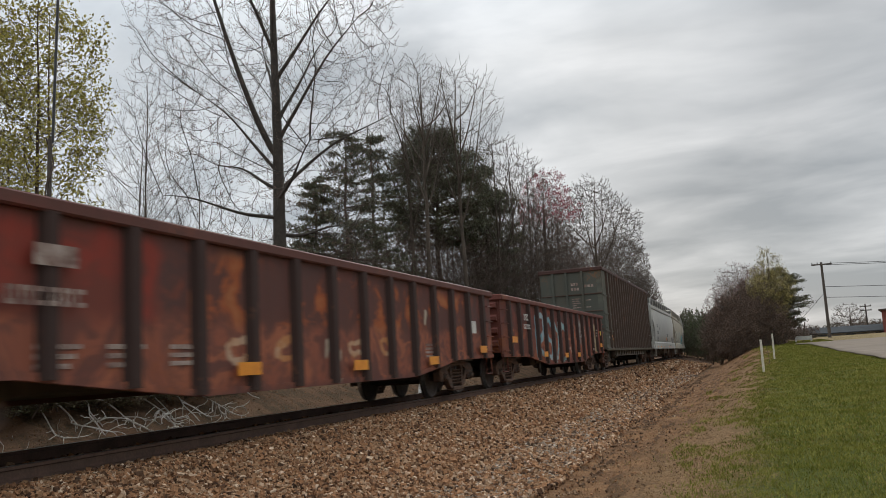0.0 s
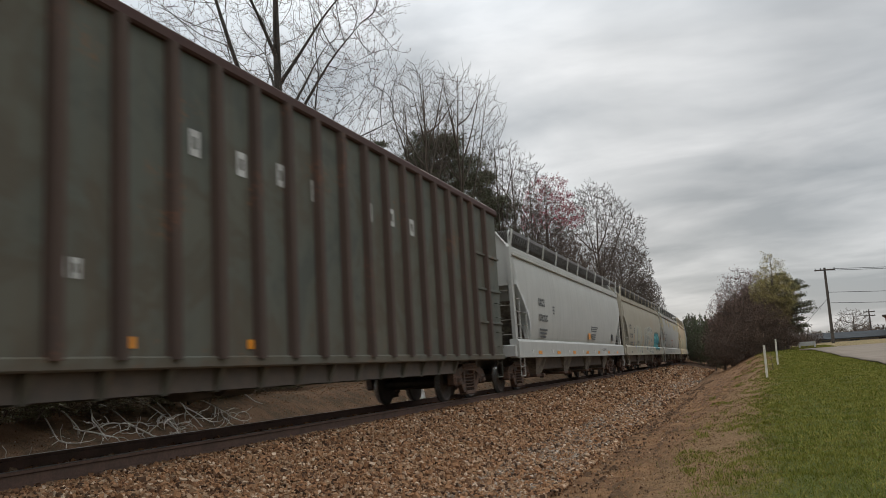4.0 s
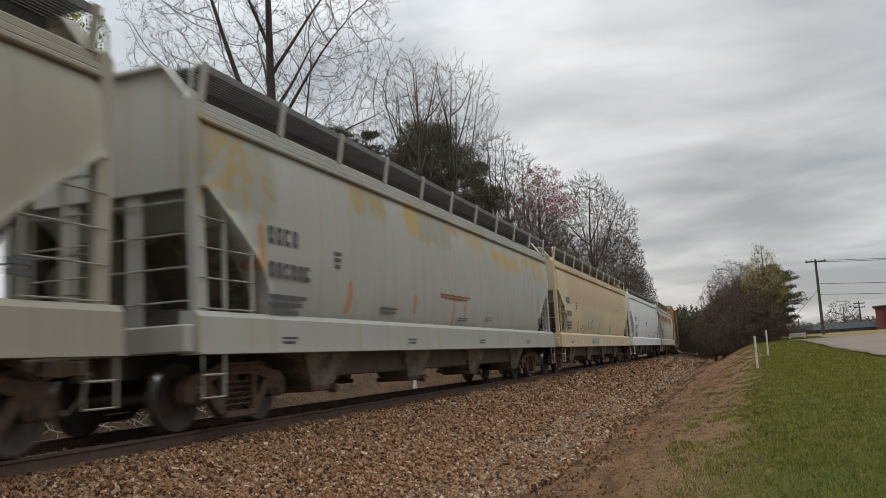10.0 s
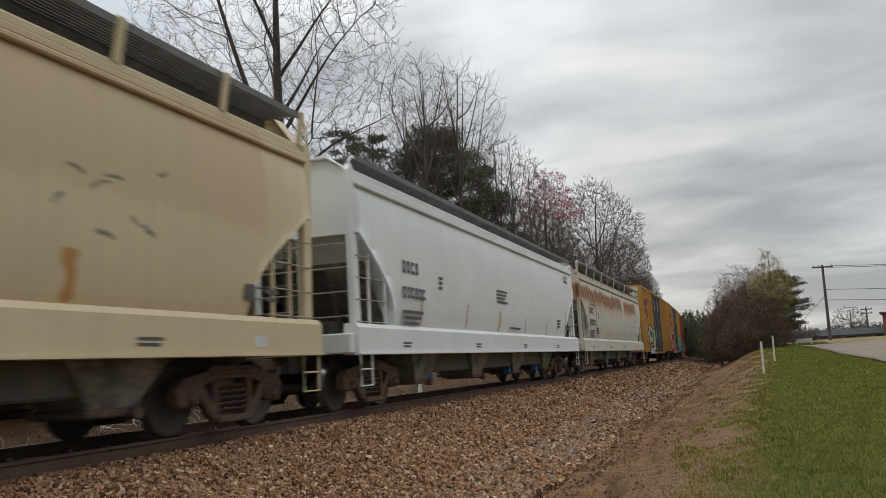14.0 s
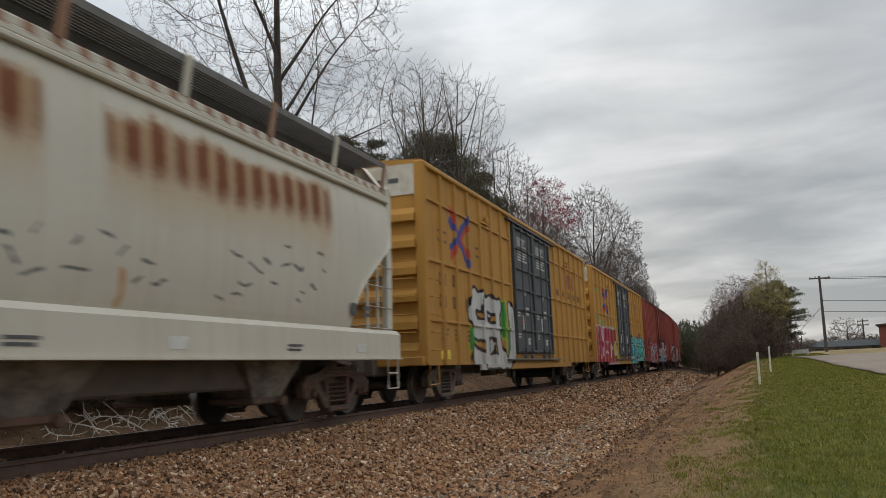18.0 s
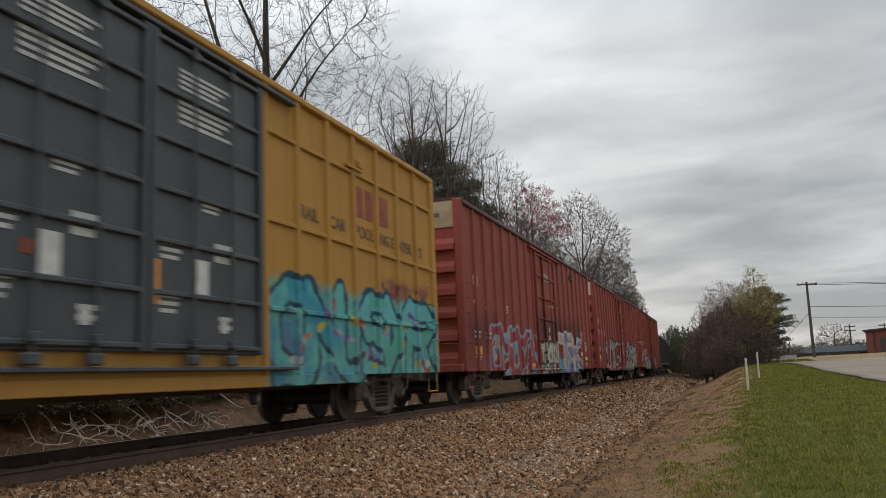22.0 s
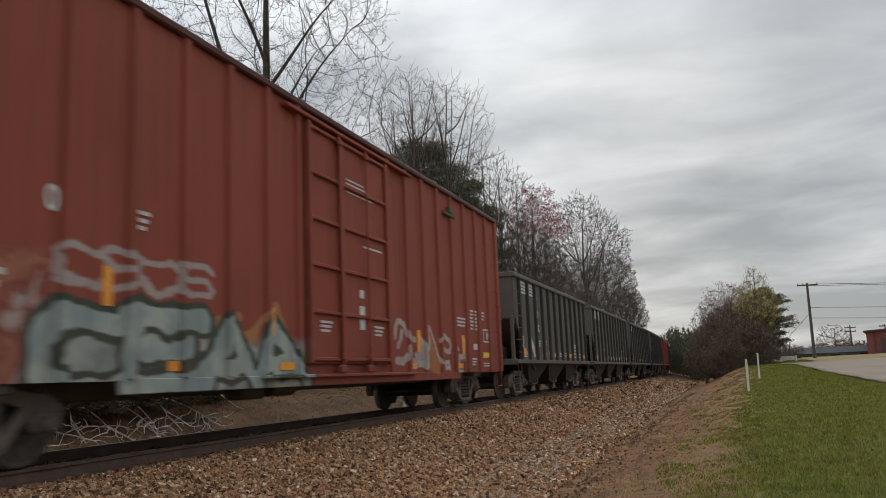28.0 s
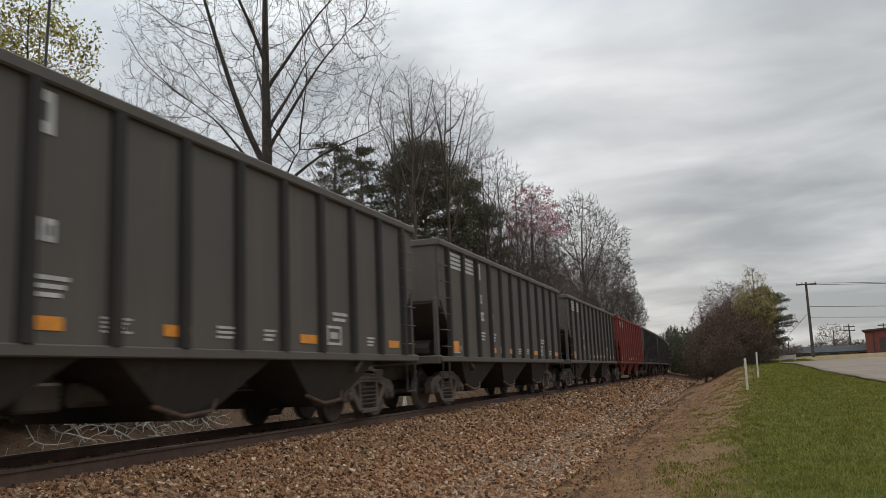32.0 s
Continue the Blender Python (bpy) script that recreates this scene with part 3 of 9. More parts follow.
def build_track():
    rail = [(-0.07, -0.17), (0.07, -0.17), (0.07, -0.155), (0.012, -0.135), (0.009, -0.045), (0.036, -0.035), (0.036, -0.004), (-0.036, -0.004),
            (-0.036, -0.035), (-0.009, -0.045), (-0.012, -0.135), (-0.07, -0.155)]
    head = [(-0.034, -0.004), (0.034, -0.004), (0.028, 0.0), (-0.028, 0.0)]
    for side in (-1, 1):
        ob = thing("rail", "rusted steel rail with a polished running head", "rail", group="rails of the track", kind="structure")
        part("rail_web", ribbon(rail, -40, 330, 2.0, RAIL_RUST, "rail_web", 0.7525 * side), RAIL_RUST, ob)
        part("rail_head", ribbon(head, -40, 330, 2.0, RAIL_TOP, "rail_head", 0.7525 * side), RAIL_TOP, ob, "bright worn rail head")
    tie = Shape().box(-1.3, 1.3, -0.11, 0.11, -0.36, -0.175, 0.015).mesh("tie", TIE_WOOD)
    plate = Shape().box(-0.10, 0.10, -0.09, 0.09, -0.176, -0.158, 0.004)
    plate.box(-0.085, -0.06, -0.02, 0.0, -0.16, -0.135).box(0.06, 0.085, 0.0, 0.02, -0.16, -0.135)
    plate = plate.mesh("tie_plate", RAIL_RUST)
    for i in range(230):
        s = -6 + i * 0.52
        ob = tagged(new("railway_tie", tie), "dark creosoted wooden railway tie set in ballast", "railway tie", "ties under the rails", "structure")
        p = along(s)
        ob.matrix_basis = Matrix.Translation(p) @ pose(0, 0, random.uniform(-0.012, 0.006), 0, 0, math.degrees(heading(s)) + random.uniform(-1.5, 1.5))
        if s < 45:
            for side in (-1, 1):
                q = part("tie_plate", plate, RAIL_RUST, ob)
                q.location = (0.7525 * side, 0, 0)


build_track()


# ---- railway cars: y along the car (away from the camera), x towards the camera's side, z from the rail head ----
_truck_sets = {}


def truck_meshes(steel):
    """The parts of a truck, cast in that steel."""
    if steel.name in _truck_sets:
        return _truck_sets[steel.name]
    _truck = _truck_sets[steel.name] = {}
    rim = [(0.0, 0.765), (0.15, 0.765), (0.19, 0.735), (0.34, 0.735), (0.37, 0.79), (0.416, 0.80), (0.424, 0.712), (0.452, 0.705), (0.452, 0.68), (0.38, 0.675), (0.34, 0.70), (0.15, 0.69), (0.08, 0.66)]
    _truck["wheel"] = Shape().turned(rim, sides=28).mesh("wheel", WHEEL_STEEL, True)
    _truck["axle"] = Shape().turned([(0.0, -0.98), (0.075, -0.98), (0.075, -0.8), (0.09, -0.66), (0.08, 0.0), (0.09, 0.66), (0.075, 0.8), (0.075, 0.98), (0.0, 0.98)], sides=12).mesh("axle", WHEEL_STEEL, True)
    _truck["tread"] = Shape().turned([(0.4175, 0.800), (0.4258, 0.715)], sides=28).mesh("wheel_tread", TREAD_STEEL, True)
    f = Shape()  # cast side frame: an arch over the springs between two axle boxes
    top = [(-1.12, 0.38), (-1.14, 0.56), (-1.0, 0.68), (-0.62, 0.74), (-0.42, 0.82), (0.42, 0.82), (0.62, 0.74), (1.0, 0.68), (1.14, 0.56), (1.12, 0.38), (0.74, 0.38), (0.70, 0.56), (0.40, 0.66), (-0.40, 0.66), (-0.70, 0.56), (-0.74, 0.38)]
    f.prism(top, "x", 0.94, 1.08)
    for k in (-1, 1):
        f.prism([(k * 0.30, 0.12), (k * 0.46, 0.20), (k * 0.80, 0.58), (k * 0.66, 0.62), (k * 0.36, 0.30), (k * 0.30, 0.24)], "x", 0.95, 1.075)
        f.prism([(k * 0.30, 0.20), (k * 0.40, 0.20), (k * 0.42, 0.68), (k * 0.33, 0.68)], "x", 0.95, 1.07)
        f.box(0.90, 1.10, k * 0.76, k * 1.10, 0.33, 0.55, 0.03)
    f.box(0.92, 1.11, -0.36, 0.36, 0.11, 0.20, 0.02).box(1.03, 1.11, -0.50, 0.50, 0.70, 0.78, 0.02)
    _truck["frame"] = f.mesh("side_frame", steel)
    s = Shape()
    coil = [(1.0 + 0.085 * math.cos(a), 0.085 * math.sin(a), 0.21 + 0.36 * a / (5 * math.tau)) for a in np.linspace(0, 5 * math.tau, 31)]
    s.tube(coil, 0.02, 4)
    _truck["spring"] = s.mesh("spring", steel)
    _truck["cap"] = Shape().turned([(0.0, 0.06), (0.05, 0.06), (0.085, 0.03), (0.09, 0.0)], sides=12).tube([(0.03, 0.055, 0.0), (0.075, 0.055, 0.0)], 0.016, 6).tube([(0.03, -0.028, 0.048), (0.075, -0.028, 0.048)], 0.016, 6).tube([(0.03, -0.028, -0.048), (0.075, -0.028, -0.048)], 0.016, 6).mesh("bearing_cap", steel, True)
    b = Shape().box(-0.95, 0.95, -0.2, 0.2, 0.42, 0.72, 0.03).box(-0.7, 0.7, -0.62, -0.52, 0.3, 0.42, 0.02).box(-0.7, 0.7, 0.52, 0.62, 0.3, 0.42, 0.02)
    _truck["bolster"] = b.mesh("truck", steel)
    c = Shape().box(-0.09, 0.09, -0.75, 0.0, 0.74, 0.92, 0.02).box(-0.16, 0.16, -0.12, 0.16, 0.70, 0.98, 0.04).box(-0.2, 0.02, 0.1, 0.3, 0.72, 0.96, 0.04)
    _truck["coupler"] = c.mesh("coupler", steel)
    return _truck


SPINNING = []


def running_gear(car, half, centres, steel=None):
    """Two four-wheel trucks, couplers and brake gear under a car that reaches half metres each way."""
    steel = steel or TRUCK_STEEL
    t = truck_meshes(steel)
    for end in (-1, 1):
        b = part("truck", t["bolster"], steel, car, "grimy four-wheel truck" if steel is SOOT_TRUCK else "rusty four-wheel truck")
        b.location = (0, end * centres / 2, 0)
        for k in (-0.889, 0.889):
            ax = part("axle", t["axle"], WHEEL_STEEL, b)
            ax.location = (0, k, 0.424)
            for flip in (0, 180):
                w = part("wheel", t["wheel"], WHEEL_STEEL, b)
                w.location, w.rotation_euler = (0, k, 0.424), (0, 0, radians(flip))
                tr = part("wheel_tread", t["tread"], TREAD_STEEL, b, "bright worn wheel tread")
                tr.location, tr.rotation_euler = (0, k, 0.424), (0, 0, radians(flip))
                SPINNING.append((car, w, end * centres / 2 + k, pose(0, k, 0.424), pose(0, 0, 0, 0, 0, flip)))
        for side in (0, 180):
            f = part("side_frame", t["frame"], steel, b)
            f.rotation_euler = (0, 0, radians(side))
            for k in (-0.2, 0.0, 0.2):
                sp = part("spring", t["spring"], steel, b)
                sp.location, sp.rotation_euler = (0, k, 0), (0, 0, radians(side))
            for k in (-0.889, 0.889):
                cp = part("bearing_cap", t["cap"], steel, b)
                cp.location, cp.rotation_euler = ((1.10 if side == 0 else -1.10), k, 0.43), (0, 0, radians(side))
                if side == 0:
                    SPINNING.append((car, cp, end * centres / 2 + k, pose(1.10, k, 0.43), pose(0, 0, 0)))
        c = part("coupler", t["coupler"], steel, car)
        c.location, c.rotation_euler = (0, end * (half - 0.02), 0), (0, 0, 0 if end > 0 else radians(180))
        hose = Shape().tube([(0.25, end * (half - 0.35), 0.78), (0.27, end * (half - 0.2), 0.5), (0.2, end * (half - 0.05), 0.32), (0.1, end * (half + 0.1), 0.36)], 0.022)
        part("brake_hose", hose, STEEL_DARK, car)
    part("brake_cylinder", Shape().tube([(0.5, -1.2, 0.66), (0.5, -0.5, 0.66)], 0.14, 10).box(0.35, 0.65, -2.1, -1.5, 0.5, 0.8, 0.03), STEEL_DARK, car)
    part("brake_rod", Shape().tube([(0.3, -centres / 2 + 1.3, 0.62), (0.3, centres / 2 - 1.3, 0.62)], 0.016).tube([(-0.3, -centres / 2 + 1.3, 0.60), (-0.3, centres / 2 - 1.3, 0.60)], 0.02), STEEL_DARK, car)


def ladder(car, y, z0, z1, x, material, width=0.42, along_y=True, gap=0.36):
    """Grab irons on a car's corner, each rung bowed out from the side."""
    n = int((z1 - z0) / gap) + 1
    for i in range(n):
        z = z0 + i * gap
        h = width / 2
        if along_y:
            pts = [(x, y - h, z), (x + 0.07, y - h, z), (x + 0.07, y + h, z), (x, y + h, z)]
        else:
            pts = [(y - h, x, z), (y - h, x - 0.07, z), (y + h, x - 0.07, z), (y + h, x, z)]
        part("grab_iron", Shape().tube(pts, 0.011, 5), material, car)


def stirrup(car, y, z_top, z_low, x, material, w=0.42):
    h = w / 2
    s = Shape().tube([(x, y - h, z_top), (x, y - h, z_low), (x, y + h, z_low), (x, y + h, z_top)], 0.018, 5)
    part("stirrup_step", s, material, car)


def bars(car, y0, z0, w, h, rows, material, x, name="lettering", gap=0.45):
    """Small print that cannot be read: plain bars."""
    s = Shape()
    step = h / rows
    for i in range(rows):
        k = 1.0 if name == "white_stripes" else 1.0 - 0.25 * ((i * 7) % 3) / 2
        s.box(x, x + 0.004, y0, y0 + w * k, z0 + h - (i + 1) * step + step * gap * 0.5, z0 + h - i * step - step * gap * 0.5)
    return part(name, s, material, car)


def blocks(car, y0, z0, count, size, material, x, gap=0.3, name="painted_sign"):
    """Reporting marks as a row of plain worn blocks, one for each sign."""
    for i in range(count):
        w = size * 0.62
        y = y0 + i * size * (0.62 + gap)
        t = size * 0.27
        ring = [(y, z0), (y + w, z0), (y + w, z0 + size), (y, z0 + size)]
        inner = [(y + t * 0.7, z0 + t), (y + w - t * 0.7, z0 + t), (y + w - t * 0.7, z0 + size - t), (y + t * 0.7, z0 + size - t)]
        if i % 3 == 2:  # an open sign
            loop = ring[:2] + [(y + w, z0 + t), inner[0], inner[3], (y + w, z0 + size - t)] + ring[2:]
            s = Shape().prism(loop, "x", x, x + 0.004)
        else:
            v = [(x + 0.004, *q) for q in ring + inner]
            s = Shape().add(v, [(k, (k + 1) % 4, 4 + (k + 1) % 4, 4 + k) for k in range(4)])
        part(name, s, material, car)


def plug_doors(car, y0, y1, z0, z1, paint, leaves=2, rows=6, hardware=None):
    """Sliding plug doors: each leaf with a raised frame, cross rails and two lock rods."""
    w = (y1 - y0) / leaves
    for i in range(leaves):
        a, b = y0 + i * w + 0.02, y0 + (i + 1) * w - 0.02
        d = part("door", Shape().box(1.445, 1.50, a, b, z0, z1, 0.01), paint, car)
        for e0, e1 in ((a, a + 0.09), (b - 0.09, b)):
            part("door_stile", Shape().box(1.501, 1.56, e0, e1, z0, z1, 0.012), paint, d)
        for k in range(rows + 1):
            z = z0 + 0.04 + (z1 - z0 - 0.14) * k / rows
            part("door_rail", Shape().box(1.501, 1.55, a + 0.092, b - 0.092, z, z + 0.06, 0.012), paint, d)
        for f in (0.33, 0.67):
            y = a + (b - a) * f
            part("lock_rod", Shape().tube([(1.575, y, z0 - 0.05), (1.575, y, z1)], 0.02, 6), hardware or paint, d)
            for z in (z0 + 0.06, z1 - 0.16):
                part("rod_bracket", Shape().box(1.55, 1.61, y - 0.06, y + 0.06, z, z + 0.1, 0.01), hardware or paint, d)
            part("roller_carrier", Shape().box(1.53, 1.60, y - 0.10, y + 0.10, z0 - 0.14, z0 - 0.02, 0.02), hardware or paint, d)
    part("door_track", Shape().box(1.44, 1.56, y0 - w * 0.4, y1 + w * 0.4, z0 - 0.20, z0 - 0.15, 0.01), paint, car)
    part("door_track", Shape().box(1.44, 1.56, y0 - w * 0.2, y1 + w * 0.4, z1 + 0.03, z1 + 0.09, 0.01), paint, car)


def words(car, y0, z0, text, size, material, x, name="lettering"):
    """Readable words and figures in the built-in typeface, flat on the car's side."""
    cu = bpy.data.curves.new(name, "FONT")
    cu.body, cu.size, cu.extrude, cu.offset = text, size * 1.38, 0.002, size * 0.03
    cu.materials.append(material)
    ob = new(name, cu)
    ob.parent = car
    ob.matrix_basis = pose(x, y0, z0, 90, 0, 90)
    return ob


def decal(car, y, z, w, h, material, x, name="reflector"):
    return part(name, Shape().box(x, x + 0.005, y - w / 2, y + w / 2, z - h / 2, z + h / 2), material, car)


def gondola(label, length, paint, ribs, top=2.42, rib_paint=None):
    car = thing("gondola_car", label, "railway car", "cars of the train")
    h = length / 2 - 0.45
    cen = length - 4.3
    drop0, drop1 = cen / 2 - 0.9, cen / 2 - 3.4
    side = [(-h, 0.80), (-drop0, 0.78), (-drop1, 0.50), (drop1, 0.50), (drop0, 0.78), (h, 0.80), (h, top - 0.12), (-h, top - 0.12)]
    for x in (1.40, -1.44):
        part("side_sheet", Shape().prism(side, "x", x, x + 0.04), paint, car)
    part("floor", Shape().box(-1.40, 1.40, -h + 0.05, h - 0.05, 0.92, 1.02), paint, car)
    part("underframe", Shape().box(-0.35, 0.35, -h, h, 0.62, 0.92, 0.03).box(-1.38, 1.38, -cen / 2 - 0.2, -cen / 2 + 0.2, 0.75, 0.95).box(-1.38, 1.38, cen / 2 - 0.2, cen / 2 + 0.2, 0.75, 0.95), STEEL_DARK, car)
    for x in (1.36, -1.52):
        part("top_chord", Shape().box(x, x + 0.16, -h - 0.03, h + 0.03, top - 0.14, top, 0.02), paint, car)
        part("sill_angle", Shape().prism([(y, z) for y, z in ((-h, 0.80), (-drop0, 0.78), (-drop1, 0.50), (drop1, 0.50), (drop0, 0.78), (h, 0.80), (h, 0.88), (drop0, 0.86), (drop1, 0.58), (-drop1, 0.58), (-drop0, 0.86), (-h, 0.88))], "x", x + (0.08 if x > 0 else -0.003), x + (0.11 if x > 0 else 0.03)), paint, car)
    for end in (-1, 1):
        e = Shape().box(-1.40, 1.40, end * h - 0.02, end * h + 0.02, 0.92, top - 0.02)
        part("end_sheet", e, paint, car)
        for i in range(4):
            z = 1.05 + i * 0.33
            part("end_corrugation", Shape().prism([(end * (h + 0.02), z), (end * (h + 0.12), z + 0.05), (end * (h + 0.12), z + 0.14), (end * (h + 0.02), z + 0.19)], "x", -1.36, 1.36), paint, car)
        part("end_chord", Shape().box(-1.5, 1.5, end * h - 0.08, end * h + 0.1, top - 0.15, top + 0.003, 0.02), paint, car)
        ladder(car, end * (h - 0.28), 0.95, top - 0.3, 1.445, paint)
        stirrup(car, end * (h - 0.28), 0.80, 0.42, 1.42, paint)
    for i in range(ribs):
        y = -h + 0.75 + (2 * h - 1.5) * i / (ribs - 1)
        a = abs(y)
        zb = 0.80 if a > drop0 else (0.52 if a < drop1 else 0.52 + 0.28 * (a - drop1) / (drop0 - drop1))
        for sgn in (1, -1):
            prof = [(sgn * 1.44, y - 0.12), (sgn * 1.53, y - 0.07), (sgn * 1.53, y + 0.07), (sgn * 1.44, y + 0.12)]
            part("rib", Shape().prism(prof, "z", zb, top - 0.13), rib_paint or paint, car)
    running_gear(car, length / 2, cen)
    car["half"], car["h"] = cen / 2, h
    return car


def tall_gondola(label, length, paint, ribs=17, top=4.74, rib_paint=None):
    car = thing("wood_chip_gondola", label, "railway car", "cars of the train")
    h = length / 2 - 0.6
    cen = length - 4.6
    for x in (1.40, -1.44):
        part("side_sheet", Shape().box(x, x + 0.04, -h, h, 0.98, top - 0.1), paint, car)
        part("top_chord", Shape().box(x - 0.03, x + 0.11, -h - 0.03, h + 0.03, top - 0.16, top, 0.025), RUST_CHORD, car, "rust-brown top chord")
        part("side_sill", Shape().box(x - 0.02, x + 0.09, -h, h, 0.88, 1.02, 0.02), paint, car)
    part("floor", Shape().box(-1.4, 1.4, -h, h, 0.95, 1.05), STEEL_DARK, car)
    part("underframe", Shape().box(-0.4, 0.4, -h, h, 0.6, 0.95, 0.03).box(-1.3, -1.1, -cen / 2 + 1.6, cen / 2 - 1.6, 0.62, 0.95).box(1.1, 1.3, -cen / 2 + 1.6, cen / 2 - 1.6, 0.62, 0.95), STEEL_DARK, car)
    for i in range(14):
        y = -cen / 2 + 1.7 + (cen - 3.4) * i / 13
        for sgn in (1, -1):
            part("sill_gusset", Shape().prism([(sgn * 1.0, 0.95), (sgn * 1.45, 0.95), (sgn * 1.30, 0.6), (sgn * 1.0, 0.6)], "y", y - 0.05, y + 0.05), paint, car)
    for end in (-1, 1):
        part("end_sheet", Shape().box(-1.40, 1.40, end * h - 0.02, end * h + 0.02, 0.98, top - 0.05), paint, car)
        part("end_chord", Shape().box(-1.5, 1.5, end * h - 0.08, end * h + 0.08, top - 0.17, top + 0.003, 0.02), RUST_CHORD, car)
        for k in (-0.84, -0.2, 0.53):
            part("end_post", Shape().box(k - 0.05, k + 0.05, end * h, end * (h + 0.09), 0.98, top - 0.15, 0.01), paint, car)
        for z in (1.85, 2.7, 3.5):
            part("end_beam", Shape().box(-1.4, 1.4, end * h, end * (h + 0.06), z, z + 0.05, 0.01), rib_paint or paint, car)
        for sgn in (1, -1):
            x = sgn * 1.44
            for z in (1.75, 2.55, 3.4):
                for a, w in ((h, 1.05), (h - 1.15, 0.95)):
                    part("panel_stiffener", Shape().box(x, x + sgn * 0.045, end * (a - w), end * a, z, z + 0.06, 0.01), paint, car)
        ladder(car, end * (h - 0.3), 1.2, 2.6, 1.445, paint)
        stirrup(car, end * (h - 0.3), 0.9, 0.45, 1.42, paint)
    ys = [-h + 1.1, -h + 2.1] + [-h + 2.85 + (2 * h - 5.7) * i / (ribs - 1) for i in range(ribs)] + [h - 2.1, h - 1.1]
    for y in ys:
        for sgn in (1, -1):
            part("rib", Shape().prism([(sgn * 1.44, y - 0.10), (sgn * 1.54, y - 0.06), (sgn * 1.54, y + 0.06), (sgn * 1.44, y + 0.10)], "z", 0.98, top - 0.15), rib_paint or paint, car)
    running_gear(car, length / 2, cen)
    car["half"], car["h"] = cen / 2, h
    return car


def covered_hopper(label, length, paint, bays=4, top=4.05, boxy=False, sill_paint=None, walkway_height=0.42, brackets=True):
    car = thing("covered_hopper_car", label, "railway car", "cars of the train")
    sill_paint = sill_paint or paint
    h = length / 2 - 0.6
    cen = length - 4.2
    body = h - 0.22
    prof = [(1.38, 1.30), (1.46, 1.55), (1.51, 1.9), (1.53, 2.3), (1.535, 2.7), (1.525, 3.1), (1.50, 3.4), (1.46, 3.62), (1.42, 3.74)]
    if boxy:
        prof = [(1.44, 1.30), (1.50, 1.5), (1.505, 1.9), (1.505, 2.3), (1.505, 2.7), (1.505, 3.1), (1.50, 3.4), (1.49, 3.62), (1.48, 3.74)]

    def wide_at(z):
        for (xa, za), (xb, zb) in zip(prof, prof[1:]):
            if z <= zb:
                return xa + (xb - xa) * max(z - za, 0) / (zb - za)
        return prof[-1][0]

    cut = 1.5
    secs = [(-body + cut * f, z) for f, z in ((0, 2.92), (0.12, 2.80), (0.28, 2.64), (0.48, 2.44), (0.68, 2.22), (0.84, 1.98), (0.94, 1.76), (0.99, 1.56), (1.0, 1.30))]
    secs += [(y * -1, z) for y, z in secs[::-1]]
    n = len(prof)
    verts, faces = [], []
    for y, zb in secs:
        loop = [(wide_at(max(z, zb)), max(z, zb)) for x, z in prof]
        verts += [(x, y, z) for x, z in loop] + [(-x, y, z) for x, z in loop[::-1]]
    m = 2 * n
    for j in range(len(secs) - 1):
        for i in range(m):
            faces.append((j * m + i, (j + 1) * m + i, (j + 1) * m + (i + 1) % m, j * m + (i + 1) % m))
    faces += [tuple(range(m)), tuple(range((len(secs) - 1) * m, len(secs) * m))[::-1]]
    me = mesh_of("hopper_body", verts, faces, paint, True)
    part("hopper_body", me, paint, car)
    # roof: eave mouldings in three steps and a low arched roof sheet
    for k, (x, z0, z1) in enumerate(((1.50, 3.72, 3.80), (1.46, 3.80, 3.90), (1.41, 3.90, top - 0.04))):
        for sgn in (1, -1):
            part("eave_moulding", Shape().box(sgn * (x - 0.12), sgn * x, -body - 0.02, body + 0.02, z0 + 0.004, z1 - 0.008, 0.015), paint, car)
    roof = [(-1.40, top - 0.12), (-1.36, top - 0.02), (-0.8, top + 0.10), (0, top + 0.14), (0.8, top + 0.10), (1.36, top - 0.02), (1.40, top - 0.12)]
    part("roof", Shape().prism(roof, "y", -body - 0.05, body + 0.05), paint, car)
    # roof walk: stanchions with a grating on each side of the hatches
    wz = top + walkway_height
    for sgn in (1, -1):
        x = sgn * 1.16
        for kk in range(10):
            xa = x - 0.28 + kk * 0.059
            part("walk_slat", Shape().box(xa, xa + 0.036, -h + 0.3, h - 0.3, wz - 0.05, wz - 0.02), GRATE_STEEL, car, "dark steel walkway slat")
        part("walk_edge", Shape().box(x + sgn * 0.30, x + sgn * 0.32, -h + 0.3, h - 0.3, wz - 0.11, wz - 0.015), GRATE_STEEL, car)
        part("walk_support", Shape().box(x - sgn * 0.28, x - sgn * 0.26, -h + 0.35, h - 0.35, top + 0.02, wz - 0.05), GRATE_STEEL, car)
        ns = 11 if brackets else 0
        for i in range(ns):
            y = -h + 0.3 + (2 * h - 0.6) * i / (ns - 1)
            part("walk_bracket", Shape().prism([(x + sgn * 0.24, top - 0.06), (x + sgn * 0.27, top - 0.06), (x + sgn * 0.345, wz), (x + sgn * 0.315, wz)], "y", y - 0.06, y + 0.06), paint, car)
    for i in range(10):
        y = -body + 1.0 + (2 * body - 2.0) * i / 9
        part("roof_hatch", Shape().box(-0.42, 0.42, y - 0.5, y + 0.5, top + 0.12, top + 0.26, 0.05), paint, car)
    # side sill
    for sgn in (1, -1):
        part("side_sill", Shape().prism([(sgn * 1.30, 0.94), (sgn * 1.56, 0.94), (sgn * 1.56, 1.35), (sgn * 1.50, 1.42), (sgn * 1.30, 1.42)], "y", -h, h), sill_paint, car)
        part("sill_flange", Shape().box(sgn * 1.30, sgn * 1.60, -h, h, 0.915, 0.938), sill_paint, car)
